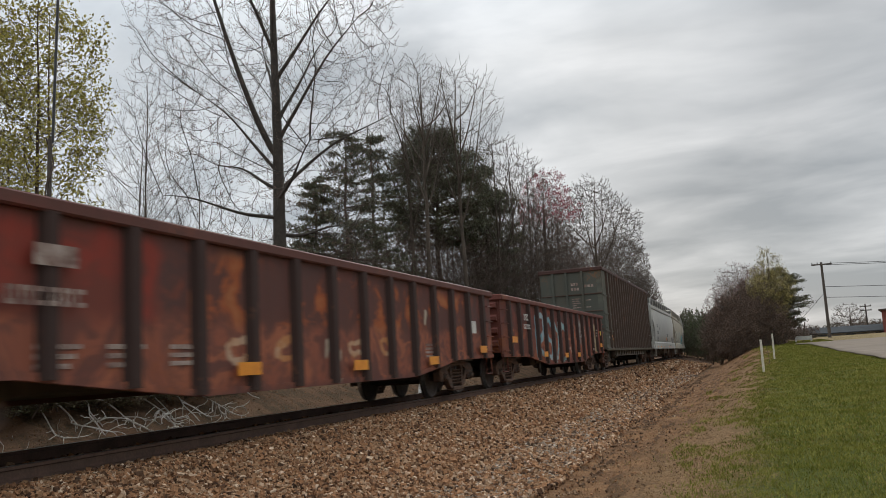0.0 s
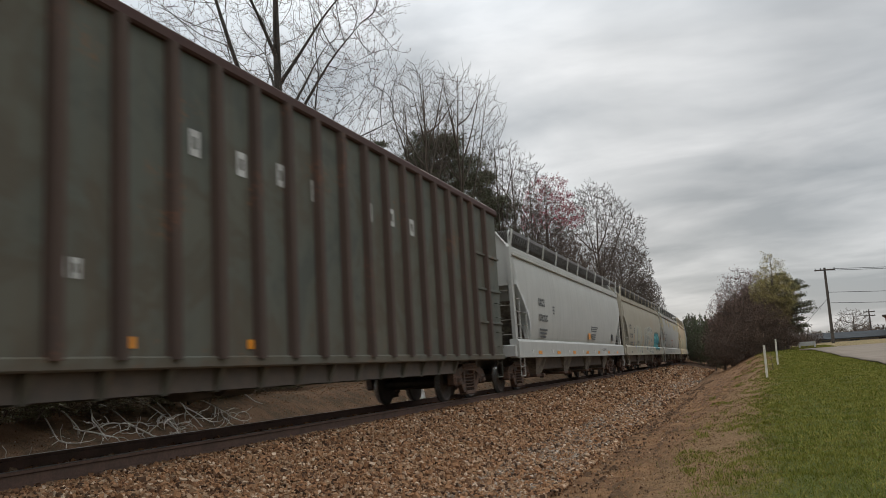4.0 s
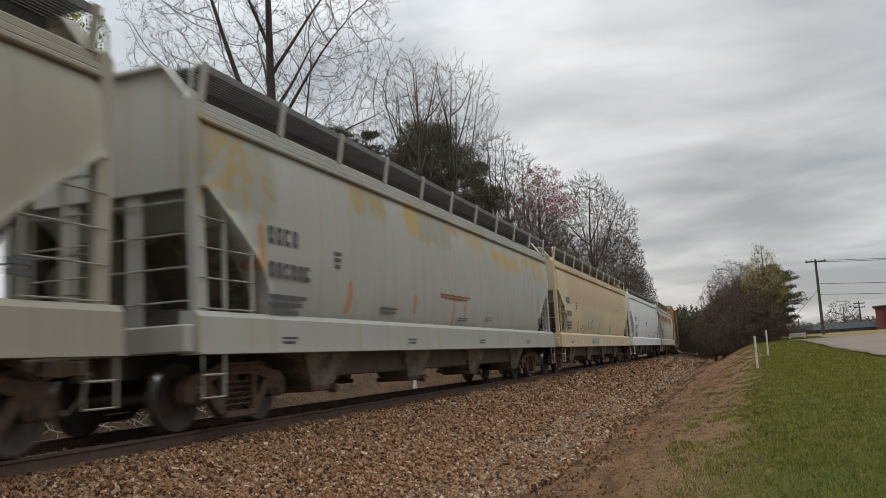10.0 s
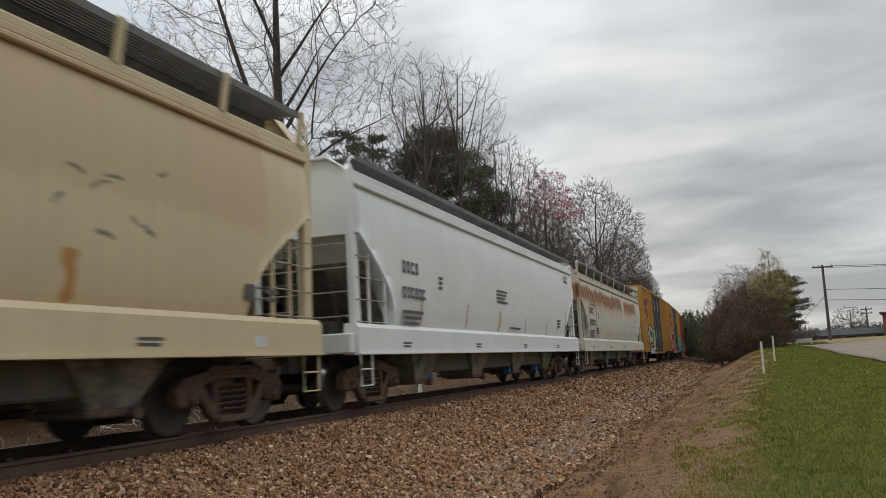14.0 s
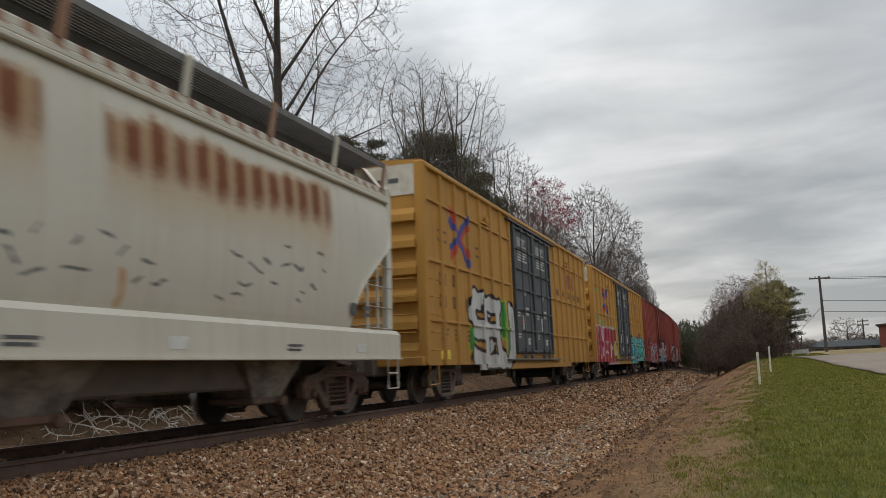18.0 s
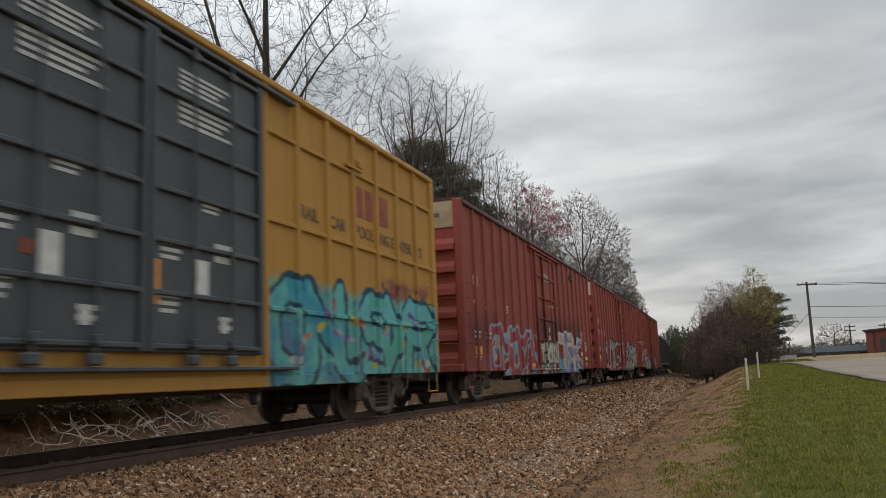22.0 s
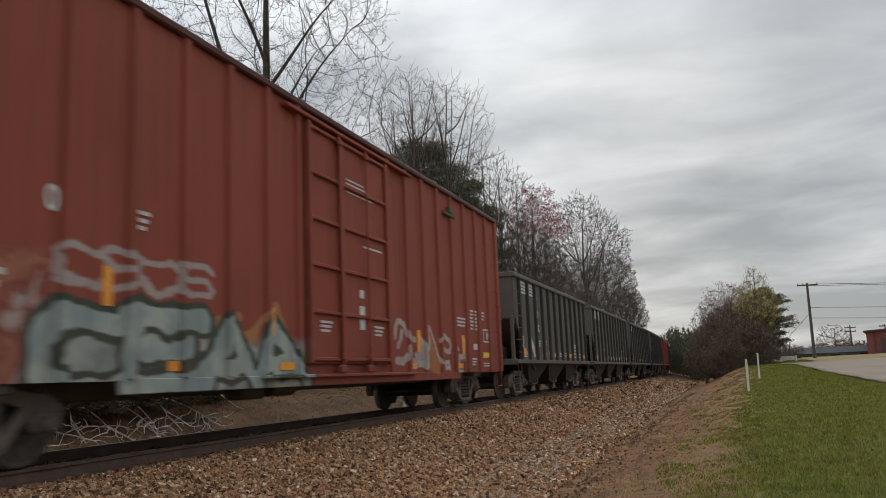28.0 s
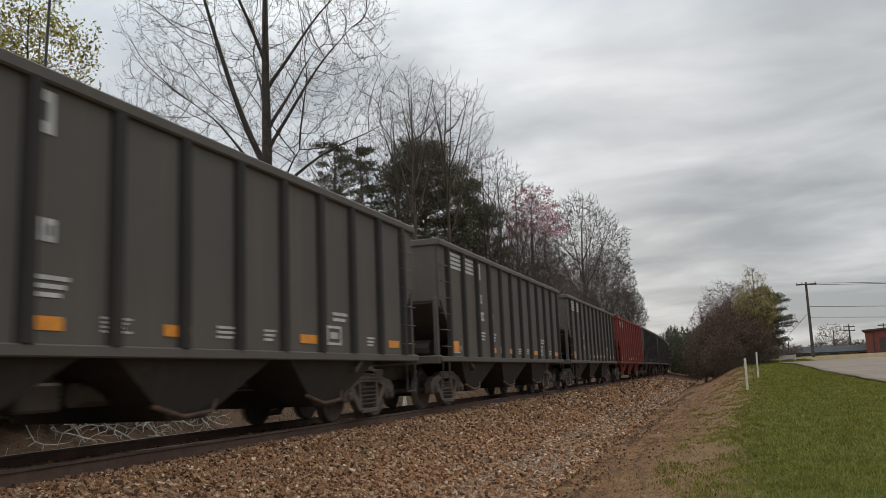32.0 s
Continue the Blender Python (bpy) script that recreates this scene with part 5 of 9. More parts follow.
BLACK = (0.015, 0.015, 0.02)
paints = dict(
    gon1=car_paint("gondola_brown", (0.135, 0.060, 0.050), grime_amount=0.12, rust=0.10, rust_col=(0.17, 0.06, 0.03), streak=0.35, grime=(0.07, 0.05, 0.044),
                   fields=[(-8.4, 8.5, 0.5, 2.25, [(0.105, 0.060, 0.055), (0.17, 0.066, 0.052), (0.115, 0.060, 0.053), (0.23, 0.075, 0.05)], 0.9), (-6.6, -3.9, 1.2, 2.2, [(0.16, 0.06, 0.048), (0.30, 0.055, 0.038), (0.20, 0.06, 0.045)], 0.9),
                           (-3.3, 6.4, 1.25, 2.15, [(0.125, 0.062, 0.053), (0.13, 0.06, 0.05), (0.14, 0.062, 0.05), (0.40, 0.115, 0.045), (0.46, 0.17, 0.07)], 0.42),
                           (-8.4, 8.5, 0.55, 1.35, [(0.18, 0.075, 0.058), (0.34, 0.115, 0.070), (0.22, 0.09, 0.066), (0.42, 0.145, 0.08), (0.17, 0.075, 0.06)], 0.5)],
                   pieces=[dict(segs=signs([HOOK], -2.62, -2.2, 0.92, 1.14) + signs([HOOK], -1.5, -1.1, 0.94, 1.16) + signs([HOOK], 0.6, 1.0, 0.92, 1.12) + signs([HOOK], 1.8, 2.15, 0.95, 1.18), w=0.045, fill=(0.62, 0.44, 0.30), fill2=(0.55, 0.25, 0.10)),
                           dict(segs=[(0.14, 0.58, 0.20, 0.98), (-0.2, 1.0, -0.14, 1.16), (3.9, 1.55, 3.95, 1.75)], w=0.06, fill=(0.55, 0.47, 0.36))]),
    gon2=car_paint("gondola_red", (0.15, 0.054, 0.043), grime_amount=0.12, rust=0.12, streak=0.4, grime=(0.06, 0.042, 0.036),
                   fields=[(-7.9, 8.2, 0.5, 2.25, [(0.11, 0.052, 0.045), (0.20, 0.062, 0.045), (0.125, 0.05, 0.042), (0.26, 0.075, 0.045)], 0.8), (-7.9, 4.9, 0.6, 1.6, [(0.24, 0.085, 0.055), (0.16, 0.06, 0.047), (0.38, 0.12, 0.06), (0.19, 0.07, 0.05)], 0.5), (4.9, 8.2, 0.6, 1.75, [(0.34, 0.095, 0.058), (0.28, 0.08, 0.05), (0.36, 0.12, 0.07)], 0.7),
                           (2.5, 3.25, 1.2, 2.05, [(0.30, 0.30, 0.27), (0.42, 0.42, 0.39), (0.16, 0.08, 0.06)], 0.25)],
                   pieces=[dict(segs=[(5.62, 1.90, 6.08, 1.80), (5.64, 1.62, 5.84, 1.26), (6.10, 1.52, 6.02, 1.06), (5.70, 1.04, 6.14, 0.92), (5.60, 1.42, 5.70, 1.30)], w=0.13, fill=(0.55, 0.47, 0.32), fill2=(0.46, 0.37, 0.20)),
                           dict(segs=signs([LOOP], -4.2, -3.3, 1.3, 2.1) + signs([FORK], -4.2, -3.2, 0.7, 1.5) + signs([BOW], -3.1, -2.2, 0.75, 1.9), w=0.085, fill=(0.40, 0.52, 0.56), fill2=(0.18, 0.42, 0.50)),
                           dict(segs=signs([HOOK, TENT, HOOK], -2.05, 0.0, 0.62, 1.75), w=0.085, fill=(0.46, 0.55, 0.56), fill2=(0.24, 0.46, 0.50)),
                           dict(segs=ticks(0.2, 1.2, 0.7, 1.8, 9, 5) + [(1.6, 1.2, 1.7, 1.9), (3.6, 1.3, 3.75, 1.9), (0.4, 0.62, 0.46, 1.1)], w=0.045, fill=(0.52, 0.44, 0.38), fill2=(0.45, 0.14, 0.05))]),
    chip=car_paint("chip_car_green", (0.092, 0.098, 0.082), grime_amount=0.15, rust=0.10, rust_col=(0.14, 0.075, 0.042), streak=0.4, grime=(0.125, 0.094, 0.066), top=4.74,
                   fields=[(-9.6, 9.6, 0.9, 4.5, [(0.098, 0.105, 0.090), (0.13, 0.134, 0.110), (0.115, 0.104, 0.080), (0.138, 0.136, 0.108)], 0.9)],
                   stains=[(-9.6, 9.6, 0.9, 1.7, (0.16, 0.10, 0.064), 0.35), (-9.05, -8.25, 3.7, 4.35, (0.42, 0.22, 0.045), 0.3), (-9.1, -8.2, 2.6, 3.5, (0.17, 0.17, 0.11), 0.3), (-7.7, -6.65, 2.8, 3.45, (0.36, 0.23, 0.07), 0.15), (-7.7, -6.65, 1.8, 2.5, (0.30, 0.19, 0.07), 0.2), (-7.8, -6.7, 1.15, 1.75, (0.22, 0.17, 0.07), 0.2),
                           (-7.7, -6.6, 3.6, 4.5, (0.19, 0.19, 0.12), 0.2), (-6.3, -5.7, 1.1, 3.0, (0.25, 0.17, 0.07), 0.25), (1.5, 4.5, 1.2, 2.4, (0.21, 0.125, 0.066), 0.6)]),
    h4=car_paint("grey_hopper", (0.478, 0.468, 0.432), grime=(0.20, 0.19, 0.17), grime_amount=0.10, streak=0.18, rust=-0.06),
    h5=car_paint("tan_hopper", (0.385, 0.346, 0.272), grime=(0.22, 0.2, 0.16), grime_amount=0.12, streak=0.2, rust=-0.04,
                 stains=[(-5.6, -2.4, 1.0, 2.5, (0.44, 0.42, 0.33), 0.3), (2.6, 4.4, 2.0, 3.2, (0.42, 0.35, 0.26), 0.5)],
                 pieces=[dict(segs=signs([CUP, TENT, CUP], -5.25, -2.6, 1.2, 2.3), w=0.15, fill=(0.37, 0.35, 0.26), line=(0.46, 0.455, 0.36), fill2=(0.30, 0.315, 0.30)),
                         dict(segs=[(-5.5, 1.2, -5.3, 2.2), (-4.0, 1.15, -3.9, 1.5)], w=0.08, fill=(0.10, 0.16, 0.40), fill2=(0.34, 0.33, 0.30)),
                         dict(segs=signs([ZIG, CUP, FORK], -0.6, 1.1, 1.32, 2.36), w=0.10, fill=(0.33, 0.315, 0.26), line=(0.44, 0.44, 0.37), fill2=(0.15, 0.19, 0.21)),
                         dict(segs=signs([COMB, STEM, BOW], 1.1, 3.4, 1.28, 2.48), w=0.10, fill=(0.34, 0.325, 0.27), line=(0.44, 0.44, 0.37), fill2=(0.17, 0.20, 0.22)),
                         dict(segs=[(-0.6, 1.28, 0.3, 1.25), (0.7, 1.2, 1.6, 1.22), (1.9, 1.05, 3.2, 1.05)], w=0.10, fill=(0.33, 0.315, 0.26), line=(0.45, 0.45, 0.37), fill2=(0.12, 0.15, 0.18)),
                         dict(segs=[(5.0, 1.78, 7.1, 1.80)], w=0.52, fill=(0.07, 0.30, 0.32), fill2=(0.05, 0.24, 0.30), line=(0.12, 0.16, 0.13)),
                         dict(segs=signs([LOOP, CUP, LOOP], 4.75, 7.3, 1.45, 2.12), w=0.09, fill=(0.17, 0.46, 0.45), fill2=(0.10, 0.36, 0.38), line=(0.03, 0.14, 0.17)),
                         dict(segs=[(-5.7, 1.45, -5.65, 2.0), (-1.55, 1.45, -1.5, 1.95), (1.78, 1.4, 1.8, 1.75), (7.75, 1.5, 7.8, 1.9)], w=0.07, fill=(0.42, 0.19, 0.07))]),
    h6=car_paint("grey_hopper_rusty", (0.42, 0.412, 0.378), grime=(0.40, 0.27, 0.09), grime_amount=0.05, streak=0.42, rust=-0.02, rust_col=(0.28, 0.14, 0.035),
                 pieces=[dict(segs=[(-8.1, 1.65, -8.1, 2.55), (-5.5, 1.6, -5.5, 2.0), (-2.7, 1.6, -2.7, 1.9), (0.4, 1.6, 0.4, 1.85), (7.6, 2.0, 7.6, 2.4), (-0.38, 1.92, -0.37, 1.52)], w=0.08, fill=(0.50, 0.25, 0.12))],
                 stains=[(-1.95, -1.2, 3.35, 3.6, (0.46, 0.21, 0.05), 0.12), (-1.92, -1.75, 2.95, 3.4, (0.50, 0.30, 0.09), 0.1), (-0.45, 0.2, 3.42, 3.62, (0.47, 0.26, 0.07), 0.12), (2.8, 5.6, 3.05, 3.5, (0.50, 0.37, 0.14), 0.2), (-3.1, -2.3, 3.3, 3.6, (0.50, 0.36, 0.12), 0.15), (6.0, 6.9, 3.3, 3.65, (0.50, 0.37, 0.14), 0.18), (7.2, 7.5, 3.05, 3.6, (0.52, 0.36, 0.12), 0.1), (7.3, 8.7, 3.4, 3.65, (0.50, 0.37, 0.15), 0.15), (7.7, 8.7, 2.95, 3.35, (0.50, 0.38, 0.17), 0.16), (-2.9, -2.1, 3.1, 3.75, (0.50, 0.35, 0.12), 0.15), (-1.7, -1.2, 3.2, 3.6, (0.46, 0.36, 0.18), 0.15), (0.6, 2.2, 3.3, 3.7, (0.48, 0.36, 0.16), 0.25), (-9.3, -8.6, 2.7, 3.7, (0.50, 0.37, 0.14), 0.25)],
                 fields=[(-9.4, -7.7, 2.7, 3.7, [(0.37, 0.34, 0.27), (0.40, 0.31, 0.15), (0.36, 0.355, 0.32), (0.39, 0.335, 0.20)], 0.45),
                         (-5.3, -3.9, 3.2, 3.7, [(0.37, 0.34, 0.27), (0.40, 0.31, 0.15), (0.36, 0.355, 0.32)], 0.4), (-2.3, -0.4, 3.1, 3.7, [(0.39, 0.32, 0.19), (0.36, 0.355, 0.32), (0.38, 0.33, 0.23)], 0.4)]),
    h7=car_paint("sand_hopper", (0.60, 0.49, 0.315), grime=(0.30, 0.25, 0.17), grime_amount=0.10, streak=0.15, rust=-0.06,
                 fields=[(-7.7, 8.2, 2.55, 3.9, [(0.56, 0.41, 0.26), (0.57, 0.42, 0.275), (0.55, 0.43, 0.27)], 2.0), (-5.0, 0.5, 1.5, 2.4, [(0.55, 0.47, 0.32), (0.52, 0.46, 0.31), (0.54, 0.45, 0.295)], 1.4)],
                 patches=[(-3.3, -1.6, 0.98, 1.25, (0.33, 0.38, 0.36)), (2.2, 2.7, 1.5, 1.9, (0.3, 0.36, 0.36))],
                 pieces=[dict(segs=[(-8.55, 1.55, -8.55, 2.35), (-5.9, 1.5, -5.9, 1.85), (-3.6, 1.5, -3.6, 1.85), (-0.85, 1.5, -0.85, 1.85), (4.9, 1.5, 4.9, 1.9)], w=0.08, fill=(0.46, 0.22, 0.06)),
                         dict(segs=ticks(-5.4, -4.0, 1.5, 1.85, 8, 31) + ticks(4.6, 6.2, 2.2, 2.9, 9, 32), w=0.022, fill=(0.16, 0.16, 0.13)),
                         dict(segs=[(-2.95, 1.65, -2.6, 1.65), (-2.6, 1.65, -2.5, 1.85), (-2.5, 1.85, -2.7, 2.0), (-2.7, 2.0, -3.0, 1.85), (-3.0, 1.85, -2.95, 1.65)], w=0.035, fill=(0.13, 0.15, 0.12))]),
    h8=car_paint("white_hopper", (0.70, 0.705, 0.672), grime=(0.3, 0.3, 0.28), grime_amount=0.06, streak=0.06, rust=-0.1,
                 pieces=[dict(segs=[(-6.2, 1.5, -6.2, 1.9), (-3.4, 1.5, -3.4, 1.9), (-0.8, 1.5, -0.8, 1.9), (1.8, 1.5, 1.8, 1.85), (4.5, 1.5, 4.5, 1.8), (7.3, 1.5, 7.3, 2.2)], w=0.06, fill=(0.50, 0.32, 0.18))]),
    h9=car_paint("cream_hopper", (0.555, 0.520, 0.44), grime=(0.38, 0.28, 0.16), grime_amount=0.08, streak=0.22, rust=-0.04, top_rust=0.92, top=4.25,
                 pieces=[dict(segs=[(-5.45, 1.5, -5.45, 1.85), (-2.8, 1.5, -2.8, 1.85), (0.05, 1.5, 0.05, 1.8), (2.7, 1.5, 2.7, 1.8)], w=0.06, fill=(0.48, 0.24, 0.08)),
                         dict(segs=ticks(0.4, 3.4, 1.6, 2.2, 13, 41) + ticks(4.2, 7.0, 1.7, 2.5, 15, 42), w=0.02, fill=(0.10, 0.11, 0.11))]),
    tb1=car_paint("yellow_boxcar", (0.46, 0.238, 0.055), grime=(0.14, 0.08, 0.04), grime_amount=0.26, streak=0.30, rust=0.02,
                  pieces=[dict(segs=[(-6.05, 1.28, -5.9, 1.72), (-2.75, 1.2, -2.6, 1.9), (-3.35, 1.7, -3.25, 2.2)], w=0.26, fill=(0.02, 0.27, 0.06), line=(0.42, 0.40, 0.05)),
                          dict(segs=signs([BOW], -5.95, -4.65, 0.88, 2.32), w=0.215, fill=(0.66, 0.66, 0.64), fill2=(0.58, 0.58, 0.57), line=BLACK),
                          dict(segs=signs([COMB], -4.85, -3.65, 0.86, 2.26) + signs([CUP], -3.75, -2.62, 0.84, 2.24), w=0.165, fill=(0.66, 0.66, 0.64), fill2=(0.58, 0.58, 0.57), line=BLACK),
                          dict(segs=cross_mark(-6.75, 3.68, 1.2, 1.15)[0], w=0.085, fill=(0.50, 0.07, 0.05)), dict(segs=cross_mark(-6.75, 3.68, 1.2, 1.15)[1], w=0.085, fill=(0.03, 0.07, 0.30))]),
    tb2=car_paint("yellow_boxcar_b", (0.47, 0.247, 0.058), grime=(0.14, 0.08, 0.04), grime_amount=0.24, streak=0.28, rust=0.02,
                  fields=[(-9.0, -5.2, 0.62, 2.42, [(0.30, 0.015, 0.06), (0.40, 0.025, 0.10), (0.34, 0.02, 0.07), (0.46, 0.05, 0.09)], 1.0), (-5.2, -2.7, 0.62, 2.42, [(0.22, 0.045, 0.035), (0.34, 0.03, 0.06), (0.26, 0.07, 0.04), (0.40, 0.06, 0.06)], 0.8),
                          (-2.75, -1.9, 0.7, 2.0, [(0.28, 0.42, 0.12), (0.40, 0.42, 0.10), (0.47, 0.247, 0.058)], 0.4),
                          (6.4, 8.9, 1.9, 2.5, [(0.30, 0.10, 0.06), (0.22, 0.05, 0.07), (0.42, 0.23, 0.06), (0.40, 0.22, 0.06)], 0.35), (2.55, 9.2, 0.6, 2.15, [(0.05, 0.33, 0.36), (0.09, 0.45, 0.43), (0.16, 0.50, 0.44), (0.06, 0.34, 0.42), (0.05, 0.22, 0.38)], 0.5)],
                  pieces=[dict(segs=[(-7.25, 1.1, -7.28, 2.35), (-6.72, 0.9, -6.74, 2.38), (-8.3, 1.2, -8.3, 2.3), (-6.38, 1.69, -5.43, 1.68), (-6.4, 1.26, -5.55, 1.24), (-5.2, 1.7, -5.2, 2.3), (-8.9, 0.68, -2.7, 0.68)], w=0.05, fill=(0.58, 0.50, 0.52), fill2=(0.50, 0.34, 0.38)),
                          dict(segs=[(-8.9, 2.40, -5.8, 2.40), (-5.8, 2.40, -2.8, 2.40), (-2.72, 2.35, -2.62, 0.75)], w=0.05, fill=(0.56, 0.40, 0.38), fill2=(0.42, 0.52, 0.34)),
                          dict(segs=[(-9.0, 2.85, -7.5, 2.62), (-7.5, 2.62, -5.8, 2.55), (-9.0, 1.2, -8.95, 2.6), (-3.4, 2.5, -2.6, 2.35), (-8.85, 3.9, -8.2, 4.0), (-8.2, 4.0, -8.0, 3.6)], w=0.045, fill=(0.05, 0.30, 0.18), fill2=(0.25, 0.40, 0.12)),
                          dict(segs=[(-4.75, 1.2, -4.6, 1.45)], w=0.22, fill=(0.62, 0.60, 0.58)), dict(segs=[(-3.5, 1.34, -3.4, 1.5)], w=0.17, fill=(0.50, 0.50, 0.06), line=(0.62, 0.62, 0.58)),
                          dict(segs=signs([LOOP, ZIG, CUP], 2.8, 5.7, 0.82, 2.05), w=0.15, fill=(0.14, 0.50, 0.46), fill2=(0.05, 0.32, 0.42), line=(0.02, 0.07, 0.10)),
                          dict(segs=signs([BOW, PEAK, FLAG], 5.7, 8.9, 0.80, 2.02), w=0.15, fill=(0.10, 0.44, 0.32), fill2=(0.16, 0.50, 0.52), line=(0.02, 0.08, 0.13)),
                          dict(segs=ticks(3.0, 8.8, 0.85, 1.9, 12, 77), w=0.06, fill=(0.42, 0.05, 0.10), fill2=(0.52, 0.48, 0.08)),
                          dict(segs=ticks(2.8, 8.9, 0.9, 2.0, 12, 78), w=0.05, fill=(0.58, 0.62, 0.58), fill2=(0.10, 0.06, 0.30)),
                          dict(segs=cross_mark(-5.87, 3.62, 1.2, 1.15)[0], w=0.085, fill=(0.50, 0.07, 0.05)), dict(segs=cross_mark(-5.87, 3.62, 1.2, 1.15)[1], w=0.085, fill=(0.03, 0.07, 0.30)),
                          dict(segs=[(-2.3, 0.9, -2.2, 1.6), (-2.0, 1.1, -1.9, 1.5)], w=0.14, fill=(0.30, 0.45, 0.14))]),
    ns1=car_paint("red_boxcar_a", (0.29, 0.072, 0.053), grime=(0.085, 0.037, 0.031), grime_amount=0.28, streak=0.35, rust=0.0,
                  stains=[(-1.7, 6.6, 1.5, 2.6, (0.075, 0.032, 0.030), 0.5), (-9.2, -6.2, 1.3, 2.2, (0.11, 0.038, 0.034), 0.5)],
                  fields=[(-7.4, -1.8, 0.55, 1.95, [(0.22, 0.40, 0.50), (0.42, 0.06, 0.06), (0.50, 0.38, 0.30), (0.33, 0.05, 0.05), (0.40, 0.48, 0.54), (0.24, 0.07, 0.06)], 0.42, True),
                          (1.7, 6.6, 0.55, 1.2, [(0.12, 0.42, 0.50), (0.16, 0.11, 0.36), (0.45, 0.40, 0.30), (0.2, 0.45, 0.5)], 0.5, True),
                          (-0.95, 1.15, 0.65, 1.6, [(0.50, 0.48, 0.40), (0.20, 0.10, 0.08), (0.56, 0.54, 0.46), (0.34, 0.26, 0.20)], 0.3, True)],
                  pieces=[dict(segs=signs([HOOK, ZIG, LOOP, PEAK, TENT], -7.0, -1.9, 0.72, 1.85), w=0.12, fill=(0.42, 0.045, 0.045), fill2=(0.30, 0.03, 0.04), line=(0.28, 0.40, 0.46)),
                          dict(segs=ticks(-6.9, -2.0, 0.7, 1.9, 10, 61), w=0.05, fill=(0.60, 0.50, 0.46), fill2=(0.03, 0.025, 0.03)),
                          dict(segs=signs([LOOP, FORK, ZIG], -0.95, 1.15, 0.76, 1.62), w=0.12, fill=(0.64, 0.62, 0.54), fill2=(0.56, 0.54, 0.46), line=(0.10, 0.06, 0.05)),
                          dict(segs=signs([BEAM, FLAG, FORK], 1.9, 6.4, 0.95, 1.92), w=0.14, fill=(0.55, 0.44, 0.34), line=(0.60, 0.58, 0.54), fill2=(0.20, 0.15, 0.36))]),
    ns2=car_paint("red_boxcar_b", (0.285, 0.068, 0.052), grime=(0.085, 0.037, 0.031), grime_amount=0.28, streak=0.35, rust=0.02,
                  fields=[(0.4, 7.5, 0.62, 1.2, [(0.36, 0.35, 0.33), (0.20, 0.055, 0.045), (0.30, 0.29, 0.28), (0.40, 0.30, 0.20)], 0.4), (1.5, 7.3, 0.62, 2.12, [(0.07, 0.065, 0.06), (0.05, 0.30, 0.29), (0.36, 0.35, 0.335), (0.06, 0.26, 0.25), (0.40, 0.32, 0.18)], 0.34, True)],
                  pieces=[dict(segs=signs([STEM, CUP, ZIG, FORK, BOW], -6.9, -1.5, 0.75, 2.1, 0.1), w=0.085, fill=(0.48, 0.47, 0.44), fill2=(0.38, 0.38, 0.36), line=(0.08, 0.04, 0.04)),
                          dict(segs=signs([PEAK, HOOK, ZIG], 1.7, 5.0, 0.85, 2.08, 0.2), w=0.17, fill=(0.40, 0.39, 0.375), fill2=(0.33, 0.33, 0.32), line=(0.05, 0.05, 0.05)),
                          dict(segs=signs([LOOP, PEAK], 4.9, 7.1, 0.82, 1.94, 0.1), w=0.15, fill=(0.42, 0.41, 0.39), fill2=(0.33, 0.33, 0.32), line=(0.05, 0.05, 0.05)),
                          dict(segs=ticks(1.7, 7.0, 0.9, 1.9, 9, 73), w=0.06, fill=(0.06, 0.34, 0.32), fill2=(0.42, 0.35, 0.20))]),
    ns3=car_paint("red_boxcar_c", (0.28, 0.071, 0.047), grime=(0.10, 0.042, 0.032), grime_amount=0.25, streak=0.35, rust=0.0,
                  fields=[(-8.9, -6.4, 0.7, 2.0, [(0.24, 0.06, 0.045), (0.38, 0.16, 0.10), (0.25, 0.07, 0.05), (0.45, 0.36, 0.32)], 0.4),
                          (-6.5, -1.7, 0.6, 1.30, [(0.40, 0.44, 0.40), (0.30, 0.36, 0.34), (0.22, 0.28, 0.26), (0.46, 0.49, 0.43)], 0.4)],
                  pieces=[dict(segs=[(-6.5, 1.3, -5.6, 1.5), (-5.5, 1.5, -4.4, 1.4), (-4.3, 1.4, -3.3, 1.55), (-3.2, 1.3, -2.5, 1.75), (-2.5, 1.75, -1.7, 0.7)], w=0.07, fill=(0.50, 0.22, 0.07), fill2=(0.42, 0.20, 0.09)),
                          dict(segs=signs([HOOK, COMB, TENT, TENT], -6.5, -1.8, 0.70, 1.42), w=0.12, fill=(0.46, 0.51, 0.46), fill2=(0.30, 0.38, 0.37), line=(0.06, 0.08, 0.06)),
                          dict(segs=signs([LOOP, BOW, LOOP, BOW], -6.4, -4.0, 1.75, 2.1), w=0.04, fill=(0.42, 0.36, 0.33)),
                          dict(segs=[(3.72, 1.45, 3.80, 0.98), (3.88, 1.05, 3.62, 1.0), (3.95, 1.0, 4.05, 0.92)], w=0.16, fill=(0.46, 0.20, 0.07), fill2=(0.40, 0.17, 0.07)),
                          dict(segs=[(3.54, 1.76, 3.66, 1.74), (3.66, 1.74, 3.95, 1.42), (3.95, 1.42, 4.24, 1.02), (3.54, 1.76, 3.57, 1.3), (4.3, 1.5, 4.56, 1.62), (4.56, 1.62, 4.9, 1.50), (4.9, 1.50, 5.0, 1.34), (4.45, 1.32, 4.95, 1.28)], w=0.055, fill=(0.56, 0.50, 0.46), fill2=(0.50, 0.40, 0.33)),
